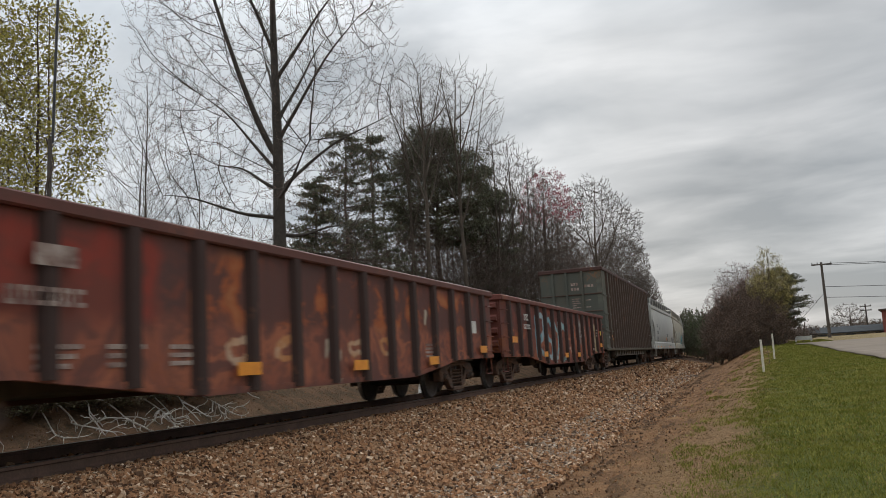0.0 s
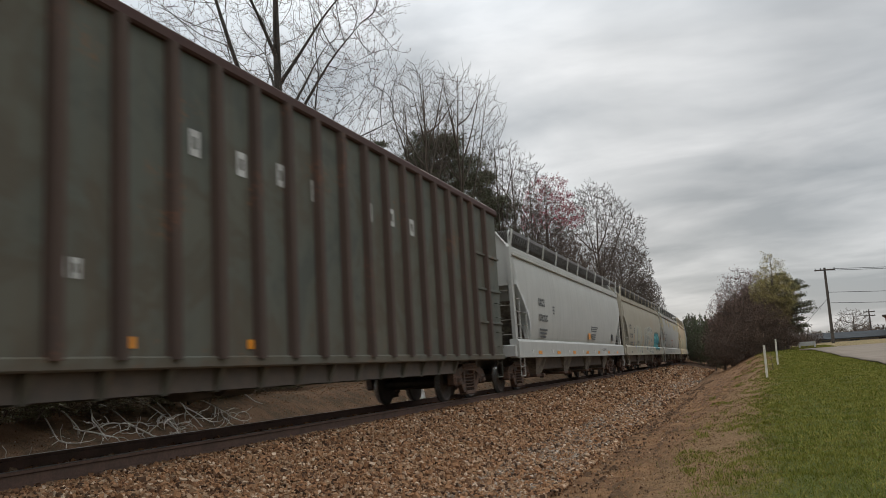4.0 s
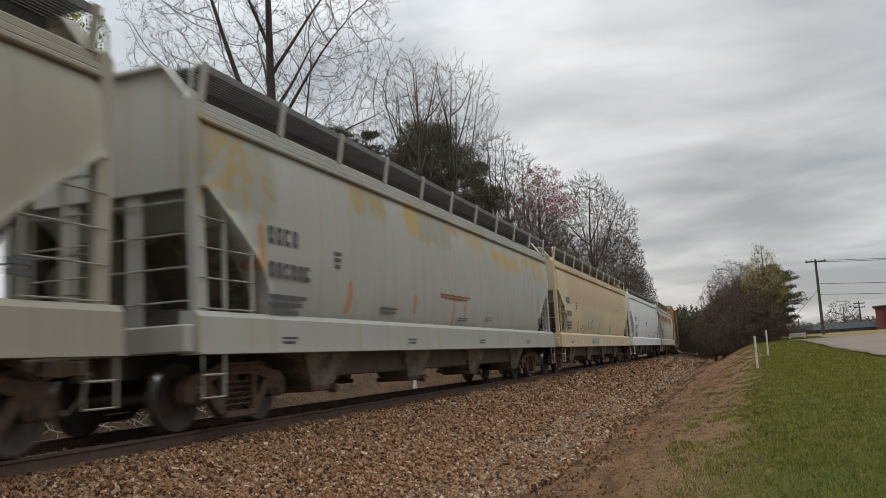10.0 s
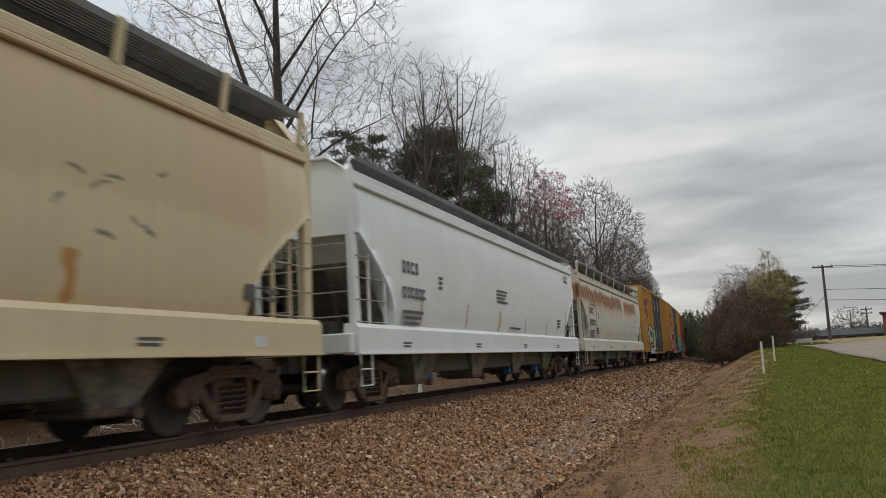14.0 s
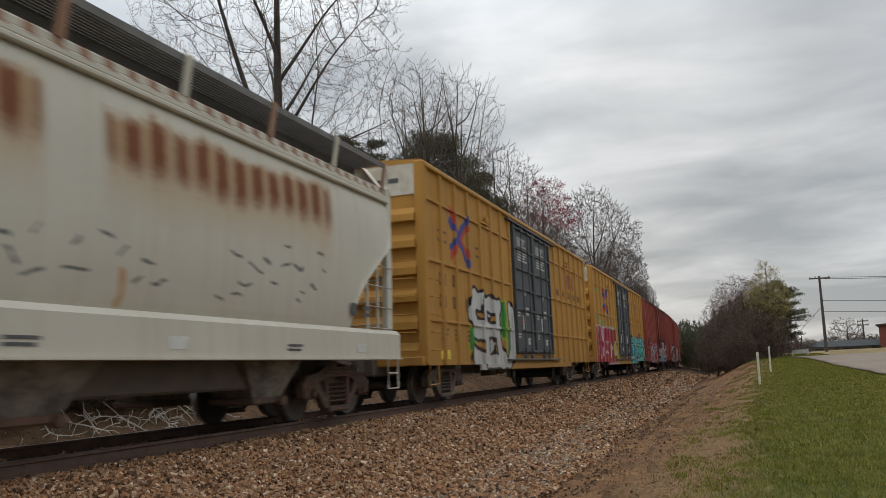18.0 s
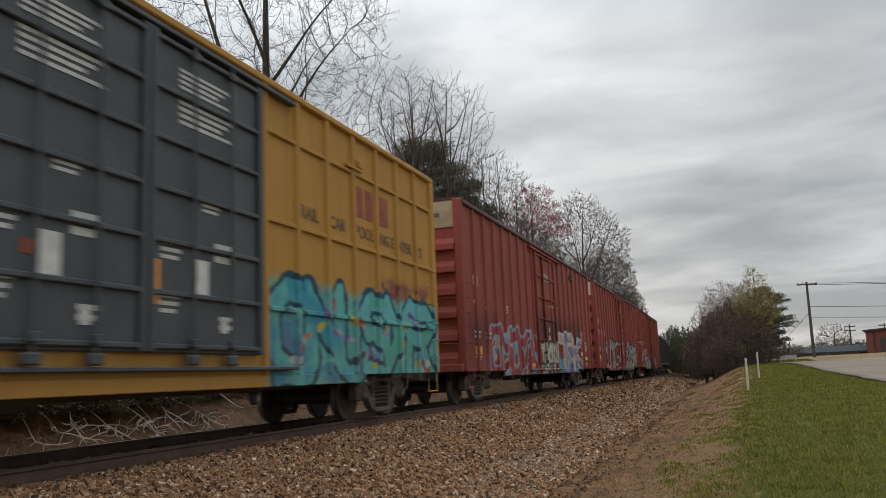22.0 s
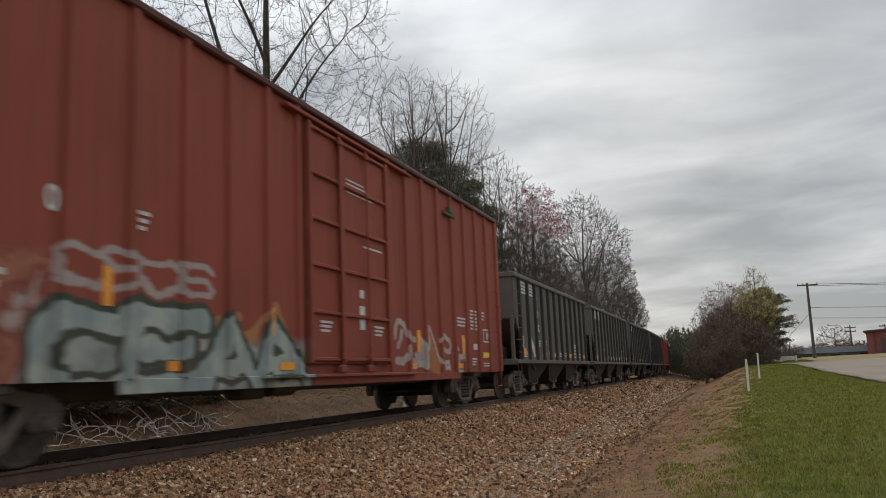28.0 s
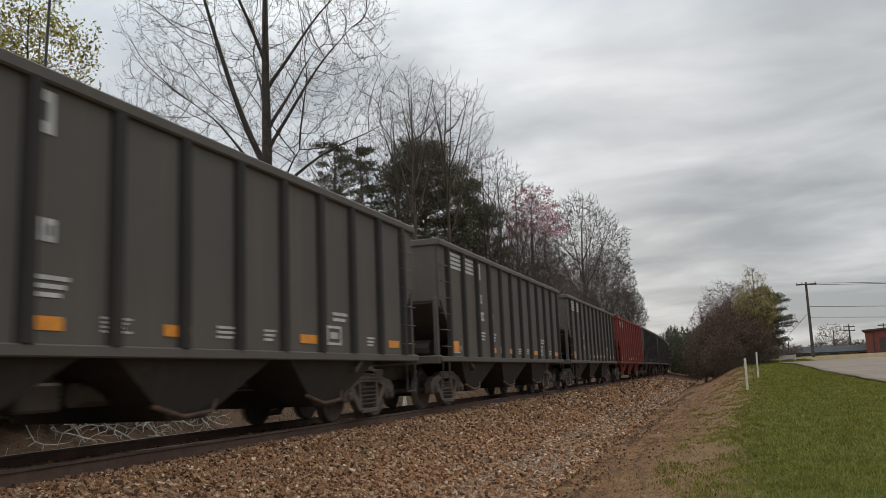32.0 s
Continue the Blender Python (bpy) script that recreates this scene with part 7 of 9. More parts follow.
def leaves_mesh(rng, spots, size, material, name, per=6, scatter=0.25, long=1.0, flat=1.0):
    """Small folded leaves or needle tufts scattered round points."""
    nr = np.random.RandomState(rng.randrange(1 << 30))
    pts = np.array([tuple(p) for p in spots])
    pts = np.repeat(pts, per, axis=0)
    n = len(pts)
    pts = pts + nr.normal(0, scatter, (n, 3)) * np.array((1, 1, flat))
    d = nr.normal(0, 1, (n, 3))
    d /= np.linalg.norm(d, axis=1)[:, None]
    e = np.cross(d, nr.normal(0, 1, (n, 3)))
    e /= np.linalg.norm(e, axis=1)[:, None]
    s = (size * nr.uniform(0.6, 1.3, n))[:, None]
    up = np.cross(d, e) * s * 0.25
    verts = np.stack([pts - d * s * long, pts + e * s * 0.5 + up, pts + d * s * long, pts - e * s * 0.5 + up], 1).reshape(-1, 3)
    idx = np.arange(n)[:, None] * 4
    faces = np.concatenate([idx + np.array([[0, 1, 2]]), idx + np.array([[0, 2, 3]])], 0)
    me = bpy.data.meshes.new(name)
    me.from_pydata(verts.tolist(), [], faces.tolist())
    me.materials.append(material)
    me.update()
    return me


def sprout(seed, stems, marks, step=0.45, kill=0.55, rise=0.6, bow=1.15, rounds=90, wobble=0.12, give_up=40000):
    """Branches that grow from the stems towards scattered marks until each mark is met, as on a living crown.
    Returns node places, each node's parent and the number of stem nodes. rise tilts the limbs upwards, the more the farther out."""
    nr = np.random.RandomState(seed)
    pos, parent = [], []
    for line in stems:
        for i, p in enumerate(line):
            parent.append(-1 if i == 0 else len(pos) - 1)
            pos.append(p)
    fixed = len(pos)

    def lower(q):
        q = np.array(q, dtype=float)
        q[:, 2] -= rise * np.hypot(q[:, 0], q[:, 1]) ** bow
        return q

    pts = lower(pos)
    goal = lower(marks)
    near = np.full(len(goal), 1e9)
    who = np.zeros(len(goal), dtype=int)
    fresh = np.arange(len(pts))
    all_pts = [pts]
    count = len(pts)
    kids = {}
    for _ in range(rounds):
        new_pts = pts[fresh]
        d = np.sqrt(((goal[:, None, :] - new_pts[None]) ** 2).sum(2))
        k = d.argmin(1)
        dk = d[np.arange(len(goal)), k]
        hit = dk < near
        near[hit], who[hit] = dk[hit], fresh[k[hit]]
        left = near > kill
        goal, near, who = goal[left], near[left], who[left]
        if not len(goal) or count > give_up:
            break
        way = (goal - pts[who]) / near[:, None]
        ids, inv = np.unique(who, return_inverse=True)
        acc = np.zeros((len(ids), 3))
        np.add.at(acc, inv, way)
        acc += nr.normal(0, wobble, acc.shape) * np.linalg.norm(acc, axis=1)[:, None]
        acc /= np.maximum(np.linalg.norm(acc, axis=1), 1e-6)[:, None]
        cand = pts[ids] + acc * step
        ok = []
        for j, i in enumerate(ids):
            mine = kids.setdefault(int(i), [])
            if len(mine) < 3 and all(((c - cand[j]) ** 2).sum() > (0.45 * step) ** 2 for c in mine):
                mine.append(cand[j])
                ok.append(j)
        if not ok:
            drop = np.isin(who, ids)
            goal, near, who = goal[~drop], near[~drop], who[~drop]
            if not len(goal):
                break
            continue
        parent += [int(ids[j]) for j in ok]
        fresh = np.arange(count, count + len(ok))
        pts = np.concatenate([pts, cand[ok]])
        count = len(pts)
    out = pts.copy()
    out[:, 2] += rise * np.hypot(out[:, 0], out[:, 1]) ** bow
    return out, np.array(parent), fixed


def branch_lines(seed, pos, parent, fixed, tip=0.006, power=2.05, twigs=2, twig_long=0.4, stem_radius=None, lift=0.25, shoots=1.0):
    """Polylines with a radius at each point, the thickest way on kept as one limb; short twigs at the tips."""
    nr = np.random.RandomState(seed + 1)
    n = len(pos)
    area = np.zeros(n)
    kids = [[] for _ in range(n)]
    for i in range(n - 1, -1, -1):
        if not kids[i]:
            area[i] = tip ** power
        if parent[i] >= 0:
            area[parent[i]] += area[i]
            kids[parent[i]].append(i)
    rad = area ** (1 / power)
    if stem_radius is not None:
        rad[:fixed] = np.maximum(rad[:fixed] * 0.4, stem_radius[:fixed])
    soft = pos.copy()
    for _ in range(2):
        was = soft.copy()
        for i in range(fixed, n):
            if kids[i] and parent[i] >= 0:
                on = max(kids[i], key=lambda j: rad[j])
                soft[i] = (was[i] * 2 + was[parent[i]] + was[on]) / 4
    lines, tips = [], []
    todo = [i for i in range(n) if parent[i] < 0]
    starts = [(i, None) for i in todo]
    while starts:
        i, foot = starts.pop()
        line, rr = ([soft[foot]], [min(rad[i] * 1.15, rad[foot])]) if foot is not None else ([], [])
        while True:
            line.append(soft[i])
            rr.append(rad[i])
            if not kids[i]:
                tips.append((soft[i], soft[i] - line[-2] if len(line) > 1 else np.array((0, 0, 1.0))))
                break
            order = sorted(kids[i], key=lambda j: (j < fixed, rad[j]), reverse=True)
            starts += [(j, i) for j in order[1:]]
            i = order[0]
        if len(line) > 1:
            lines.append((np.array(line), np.array(rr)))
    fine = []

    def twig(p, d, ln, spread):
        w = d + nr.normal(0, spread, 3) + np.array((0, 0, lift))
        w /= max(np.linalg.norm(w), 1e-6)
        curl = np.array((0, 0, 0.10)) * ln + nr.normal(0, 0.05, 3) * ln
        fine.append((np.array([p, p + w * ln * 0.5 - curl * 0.6, p + w * ln + curl * 0.5]), np.array([tip * 0.8, tip * 0.6, tip * 0.35])))

    for p, d in tips:
        d = d / max(np.linalg.norm(d), 1e-6)
        for _ in range(twigs):
            twig(p, d, twig_long * nr.uniform(0.5, 1.3), 0.38)
    for i in range(fixed, n):
        if kids[i] and rad[i] < tip * 5 and nr.rand() < shoots:
            d = soft[i] - soft[parent[i]]
            d = d / max(np.linalg.norm(d), 1e-6)
            side = np.cross(d, nr.normal(0, 1, 3))
            side /= max(np.linalg.norm(side), 1e-6)
            twig(soft[i], d * 0.75 + side * 0.75, twig_long * nr.uniform(0.5, 1.4), 0.15)
    return lines, fine


def lines_mesh(lines, material, name, least=0.004):
    verts, faces = [], []
    for line, rr in lines:
        r_top = max(rr.max(), least)
        sd = 9 if r_top > 0.12 else 6 if r_top > 0.05 else 4 if r_top > 0.025 else 3
        n = len(line)
        d = np.empty_like(line)
        d[1:-1] = line[2:] - line[:-2]
        d[0], d[-1] = line[1] - line[0], line[-1] - line[-2]
        d /= np.maximum(np.linalg.norm(d, axis=1), 1e-6)[:, None]
        ref = np.array((0.31, 0.95, 0.05)) if abs(d[0][1]) < 0.8 else np.array((0.95, 0.2, 0.25))
        u = np.cross(d, ref)
        u /= np.maximum(np.linalg.norm(u, axis=1), 1e-6)[:, None]
        w = np.cross(d, u)
        r = np.maximum(rr, least * np.linspace(1.0, 0.7, n))
        k0 = len(verts)
        ang = np.arange(sd) * math.tau / sd
        ring = line[:, None, :] + (u[:, None, :] * np.cos(ang)[None, :, None] + w[:, None, :] * np.sin(ang)[None, :, None]) * r[:, None, None]
        verts += ring.reshape(-1, 3).tolist()
        for i in range(n - 1):
            for k in range(sd):
                a, b = k0 + i * sd + k, k0 + i * sd + (k + 1) % sd
                faces.append((a, b, b + sd, a + sd))
    return mesh_of(name, verts, faces, material, True)


def crown_marks(seed, count, outline, edge=0.6, uneven=0.25, centre=(0, 0)):
    """Marks inside a crown; outline is a list of (height, radius). edge under 1 crowds them towards the outside."""
    nr = np.random.RandomState(seed + 2)
    hs, rs = np.array([h for h, r in outline]), np.array([r for h, r in outline])
    z = nr.uniform(hs[0], hs[-1], count * 4)
    z = z[nr.rand(len(z)) < (np.interp(z, hs, rs) / rs.max()) ** 1.6][:count]
    a = nr.uniform(0, math.tau, len(z))
    lobes = 1 + uneven * np.array([noise.noise((math.cos(b) * 1.3, math.sin(b) * 1.3, h * 0.35 + seed)) for b, h in zip(a, z)])
    r = np.interp(z, hs, rs) * lobes * nr.rand(len(z)) ** (edge * 0.5)
    return np.stack([centre[0] + r * np.cos(a), centre[1] + r * np.sin(a), z], 1)


def stem_line(seed, height, sway=0.05, lean=(0.0, 0.0), foot=(0, 0, 0), n=None):
    nr = np.random.RandomState(seed + 3)
    n = n or max(6, int(height / 0.6))
    f = np.linspace(0, 1, n + 1)
    w = np.cumsum(nr.normal(0, sway, (n + 1, 2)), 0)
    w = np.stack([np.convolve(np.pad(w[:, k], 2, mode="edge"), np.ones(5) / 5, "valid") for k in (0, 1)], 1)
    w -= w[0]
    return [(foot[0] + lean[0] * h * height + a, foot[1] + lean[1] * h * height + b, foot[2] + h * height) for h, (a, b) in zip(f, w)]


_stock = {}


def bare_tree(label, seed, x, y, z, height, bark, outline, marks=900, stem_r=0.15, step=0.42, kill=0.5, rise=0.6, bow=1.1, twigs=2, twig_long=0.4, twig=0.00021, tip=0.006, leaf=None, leaf_size=0.05, per=3, scatter_by=0.12,
              leaf_from=0.0, stems=None, sway=0.05, share=None, turn=0.0, size=1.0, name="tree", uneven=0.25, edge=0.6, group="trees along the railway", category="tree", leaf_long=1.0, stem_top=0.97, limb_r=None, shoots=1.0, limbs=None):
    """A tree with a stem, limbs that fork towards its outline, fine twigs, and buds or leaves at the tips. share: a stock name whose meshes are used again."""
    ob = thing(name, label, category, group, at=pose(x, y, z, 0, 0, turn) @ Matrix.Scale(size, 4))
    if share is None or share not in _stock:
        lines_in = stems or [stem_line(seed, height * stem_top, sway)]
        if limbs:
            lines_in = lines_in + fan(seed, lines_in[0], *limbs)
        cm = crown_marks(seed, marks, outline, edge, uneven)
        pos, parent, fixed = sprout(seed, lines_in, cm, step, kill, rise, bow)
        sr = np.concatenate([np.linspace(stem_r if j == 0 or limb_r is None else limb_r[j - 1], tip * 2, len(q)) for j, q in enumerate(lines_in)])
        sr[0] *= 1.3
        lines, fine = branch_lines(seed, pos, parent, fixed, tip=tip, stem_radius=sr, twigs=twigs, twig_long=twig_long, shoots=shoots)
        least = twig * math.hypot(x - EYE[0], y) / size
        stem_n = {tuple(np.round(q[0], 4)) for q in lines_in}
        trunk = [q for q in lines if tuple(np.round(q[0][0], 4)) in stem_n and q[1].max() > stem_r * 0.25]
        ids = {id(q) for q in trunk}
        rest = [q for q in lines if id(q) not in ids]
        made = [("trunk", lines_mesh(trunk, bark, "trunk", least), bark), ("branchwork", lines_mesh(rest + fine, bark, "branchwork", least), bark)]
        if leaf:
            top = max(q[0][-1][2] for q in fine)
            spots = [p for q in fine if q[0][-1][2] > top * leaf_from for p in q[0][1:]]
            made.append(("crown", leaves_mesh(random.Random(seed), spots, leaf_size, leaf, "crown", per, scatter_by, leaf_long), leaf))
        if share:
            _stock[share] = made
    else:
        made = _stock[share]
    for nm, me, m in made:
        part(nm, me, m, ob)
    return ob


def pine(label, seed, x, y, z, height, r0, crown0=0.25, wide=3.0, tufts=16, bark=None, flat_top=False, size=0.085, whorls=15, soft=0.17, flat=0.45, per_whorl=(4, 6), droop=0.0, dead=0):
    rng = random.Random(seed)
    bark = bark or BARK_BROWN
    ob = thing("pine_tree", label, "tree", "trees along the railway", at=pose(x, y, z))
    trunk = [Vector((rng.gauss(0, 0.06), rng.gauss(0, 0.06), height * i / 10)) for i in range(11)]
    limbs = [(trunk, r0, r0 * 0.15, 0)]
    spots = []
    for w in range(-dead, whorls):
        f = crown0 + (0.98 - crown0) * w / (whorls - 1)
        zz = height * f
        g = max((f - crown0) / (1 - crown0), 0.0)
        if flat_top:  # a rounded dome, widest a little above its foot
            reach = wide * math.sqrt(max(1 - g ** 2.6, 0.01)) * (0.75 + 0.25 * min(g / 0.3, 1))
        else:
            reach = wide * (1.12 - g) ** 0.7 * rng.uniform(0.75, 1.1)
        for b in range(rng.randint(*per_whorl) if w >= 0 else 3):
            a = rng.uniform(0, math.tau)
            ln = reach * rng.uniform(0.55, 1.1 if not flat_top else 1.0) * (1.0 if w >= 0 else 0.6)
            p = Vector((0, 0, zz + rng.uniform(-0.5, 0.5) * height / whorls * 0.7))
            d = Vector((math.cos(a), math.sin(a), rng.uniform(-0.1, 0.3) - droop))
            pts = [p + d * ln * t / 4 + Vector((0, 0, 0.06 * ln * (t / 4) ** 2 + rng.gauss(0, 0.05))) for t in range(5)]
            limbs.append((pts, max(0.05 * ln / 2.5, 0.015), 0.008, 1))
            for j in range(7):
                t = rng.uniform(0.3, 1.0)
                c = pts[min(int(t * 4), 3)].lerp(pts[min(int(t * 4), 3) + 1], t * 4 % 1)
                dd = Vector((math.cos(a + rng.uniform(-1.1, 1.1)), math.sin(a + rng.uniform(-1.1, 1.1)), rng.uniform(-0.05, 0.3)))
                e = c + dd * ln * 0.3
                limbs.append(([c, c.lerp(e, 0.5), e], 0.012, 0.005, 2))
                if w >= 0:
                    spots += [c.lerp(e, k / 3) for k in range(1, 4)]
            if w >= 0:
                spots.append(pts[-1])
    part("trunk", limbs_mesh(limbs[:1], bark, "trunk"), bark, ob)
    part("branchwork", limbs_mesh(limbs[1:], bark, "branchwork", least=0.00024 * math.hypot(x - EYE[0], y)), bark, ob)
    part("crown", leaves_mesh(rng, spots, size, LEAF_PINE, "crown", tufts, soft, 2.2, flat), LEAF_PINE, ob)
    return ob


def gz(x, y):
    return ground_z(y, x) - 0.05


BARE = "tall bare deciduous tree with a grey trunk and fine twigs"
# the big tree by the track: a straight stem and a second one that leaves it low down
_main = stem_line(3, 21.0, 0.02, n=36)


def guide(main, height, side, rise, depth=0.0, bend=1.08, n=10):
    """A large limb that leaves the main stem at that height; side lies across the line of trees, depth along it."""
    k = min(range(len(main)), key=lambda i: abs(main[i][2] - height))
    f = np.linspace(0, 1, n + 1)
    foot = Vector(main[k])
    return [tuple(foot + Vector((0.94 * side - 0.34 * depth, 0.34 * side + 0.94 * depth, 0)) * g ** bend + Vector((0, 0, rise * g ** (2 - bend) + 0.10 * math.sin(g * 7 + side)))) for g in f]


def fan(seed, main, count, h0, h1, out, top):
    """Limbs that leave the stem between two heights and rise steeply to a fanned top."""
    rng = random.Random(seed)
    made = []
    for k in range(count):
        h = h0 + (h1 - h0) * (k + rng.random()) / count
        a = k * 2.4 + rng.uniform(-0.3, 0.3)
        r = out * rng.uniform(0.6, 1.0)
        made.append(guide(main, h, r * math.cos(a), (top - h) * rng.uniform(0.6, 0.95), r * math.sin(a), 0.9))
    return made


_limbs = [guide(_main, 8.3, -3.5, 11.0, -0.4, 0.9, 20), guide(_main, 7.3, -3.1, 3.6, 0.8), guide(_main, 5.8, -4.0, 1.0, -0.8), guide(_main, 6.8, -2.7, 1.6, 1.8), guide(_main, 8.6, 3.3, 4.6, -0.6), guide(_main, 7.1, 4.2, 3.0, 0.9), guide(_main, 9.4, 1.7, 4.0, 1.6),
          guide(_main, 6.3, 1.6, 1.6, -2.4), guide(_main, 10.2, -1.0, 3.6, 2.6), guide(_main, 11.0, 3.0, 4.2, 0.2), guide(_main, 5.2, 2.6, 0.4, 1.2), guide(_main, 12.5, -1.8, 4.0, -1.8)]
bare_tree("tall bare tree with a thick dark double trunk beside the railway", 3, -8.3, 25.6, gz(-8.3, 25.6), 21.0, BARK_DARK, [(3.0, 1.8), (4.2, 3.0), (6.5, 4.4), (10, 5.2), (15, 5.0), (19, 3.0), (21.5, 0.6)], marks=4200, stem_r=0.31,
          stems=[_main] + _limbs, step=0.3, kill=0.32, rise=0.30, bow=1.2, twigs=2, twig_long=0.36, twig=0.00019, tip=0.0058, leaf=LEAF_BROWN, leaf_size=0.024, per=2, scatter_by=0.03, sway=0.02, limb_r=[0.13] + [0.08] * 11)

SPRING = "slender tree in fresh yellow-green leaf"
for i, (x, y, hh, tn) in enumerate(((-14.2, 20.2, 14.5, 0), (-16.0, 19.4, 14.8, 130), (-15.2, 21.6, 13.8, 250), (-17.6, 20.6, 14.2, 60))):
    bare_tree(SPRING, 5 + i % 2, x, y, gz(x, y), 14.5, BARK_BROWN, [(5.0, 0.9), (6.5, 1.8), (9, 2.3), (12, 2.0), (14.6, 0.5)], marks=680, stem_r=0.10, step=0.36, kill=0.42, rise=0.5, twigs=3, twig_long=0.45, shoots=0.1, twig=0.0002,
              leaf=LEAF_SPRING, leaf_size=0.075, per=5, scatter_by=0.15, share="spring%d" % (i % 2), turn=tn, size=hh / 14.5, uneven=0.5)
for i, (x, y, hh, rr) in enumerate(((-11.9, 23.0, 11.4, 2.0), (-13.6, 24.3, 10.2, 2.0), (-12.3, 26.5, 8.0, 1.8), (-11.9, 29.5, 6.6, 1.8), (-15.5, 27.0, 8.4, 2.0))):
    bare_tree("thin bare sapling with upright twigs", 20 + i, x, y, gz(x, y), hh, BARK_GREY, [(hh * 0.18, 0.5), (hh * 0.45, rr * 0.8), (hh * 0.75, rr), (hh, 0.5)], marks=700, stem_r=0.055, step=0.34, kill=0.36, rise=1.3, bow=1.0, twigs=2, twig_long=0.5, twig=0.00015, tip=0.005)
PINE = "dark pine with a bare trunk and an open layered crown"
pine(PINE, 31, -11.4, 37.6, gz(-11.4, 37.6), 12.4, 0.17, 0.16, 3.2, tufts=4, whorls=15, soft=0.2, flat=0.3, size=0.055, per_whorl=(6, 8), droop=0.1)
pine(PINE, 32, -11.9, 41.9, gz(-11.9, 41.9), 13.4, 0.18, 0.16, 3.2, tufts=4, whorls=15, soft=0.2, flat=0.3, size=0.055, per_whorl=(6, 8), droop=0.1)
pine(PINE, 35, -14.0, 39.0, gz(-13.5, 39), 10.5, 0.16, 0.2, 2.8, tufts=6, whorls=11, soft=0.2, flat=0.3, size=0.06, per_whorl=(6, 8))
pine("broad dark pine with a rounded dense crown", 33, -9.85, 47.0, gz(-9.85, 47), 14.6, 0.22, 0.5, 4.1, tufts=6, flat_top=True, whorls=20, soft=0.26, flat=0.8, per_whorl=(8, 10), size=0.065, dead=6)
pine("dark pine with a rounded dense crown", 34, -8.2, 52.0, gz(-8.2, 52), 13.2, 0.2, 0.30, 2.0, tufts=5, flat_top=True, whorls=14, soft=0.24, size=0.07)
pine("dark pine with a rounded dense crown", 36, -8.6, 57.0, gz(-8.6, 57), 12.4, 0.2, 0.26, 2.2, tufts=5, flat_top=True, whorls=14, soft=0.24, size=0.07)
# tall pale-stemmed trees whose tops fan out
for i, (x, y, hh, rr) in enumerate(((-8.5, 41.2, 17.6, 2.4), (-7.1, 43.8, 17.9, 2.9), (-9.8, 43.5, 16.4, 2.2))):
    bare_tree(BARE, 40 + i, x, y, gz(x, y), hh, BARK_PALE, [(hh * 0.42, 0.5), (hh * 0.6, rr * 0.6), (hh * 0.8, rr), (hh * 0.93, rr * 0.8), (hh * 1.01, 0.5)], marks=1700, stem_r=0.17, step=0.34, kill=0.34, rise=1.3, bow=1.0, twigs=1, twig_long=0.5, twig=0.0002, tip=0.007, limbs=(9, hh * 0.45, hh * 0.8, rr * 0.95, hh * 0.95), limb_r=[0.055] * 9, shoots=0.25, uneven=0.15)
for i, (x, y, hh, rr) in enumerate(((-7.0, 50.5, 15.6, 2.3), (-7.4, 56.1, 16.2, 2.5), (-7.2, 60.3, 15.6, 2.4), (-9.5, 53.0, 15.4, 2.4), (-7.4, 65.0, 14.6, 2.6), (-8.6, 62.0, 13.6, 2.6), (-7.9, 74.5, 12.6, 2.8), (-7.6, 69.5, 13.6, 2.8))):
    bare_tree(BARE, 48 + i % 3, x, y, gz(x, y), 15.0, BARK_GREY, [(3.0, 0.8), (6.0, 1.9), (10.5, 2.5), (13.5, 1.9), (15.2, 0.4)], marks=1300, stem_r=0.14, step=0.36, kill=0.36, rise=1.0, bow=1.05, twigs=2, twig_long=0.45, twig=0.00021, share="grove%d" % (i % 3), turn=i * 77, size=hh / 15.0, limbs=(7, 5.0, 11.0, 1.9, 14.3), limb_r=[0.05] * 7, shoots=0.7)
# brown budding trees of the middle height close the gaps between the stems
_fill = [(-7.4, 66.5, 11.6), (-6.5, 71.5, 11.2), (-7.4, 77.0, 10.6), (-6.9, 60.5, 11.5), (-8.0, 81.0, 10.5), (-9.5, 45.0, 9.0), (-8.2, 48.0, 9.0), (-10.5, 51.0, 10.5), (-7.8, 54.0, 9.6), (-12.5, 55.0, 11.0), (-11.0, 60.0, 11.0),
         (-9.0, 40.0, 8.0), (-10.3, 36.0, 7.0), (-12.5, 46.0, 10.0), (-14.5, 50.0, 11.0), (-10.0, 66.0, 11.0), (-15.0, 44.0, 9.5), (-9.6, 71.0, 11.0), (-7.2, 45.5, 7.4), (-7.0, 51.0, 7.6), (-6.7, 57.0, 8.0), (-13.4, 33.5, 6.5), (-14.6, 36.5, 7.5)]
for i, (x, y, hh) in enumerate(_fill):
    bare_tree("budding tree with dusky brown twigs", 80 + i % 4, x, y, gz(x, y), 11.0, BARK_BROWN, [(1.2, 0.9), (3.5, 2.4), (7, 3.0), (9.5, 2.2), (11.2, 0.5)], marks=1400, stem_r=0.11, step=0.36, kill=0.36, rise=0.7, twigs=2, twig_long=0.45, twig=0.00021,
              leaf=LEAF_BROWN, leaf_size=0.03, per=1, scatter_by=0.1, share="fill%d" % (i % 4), turn=i * 97, size=hh / 11.0)
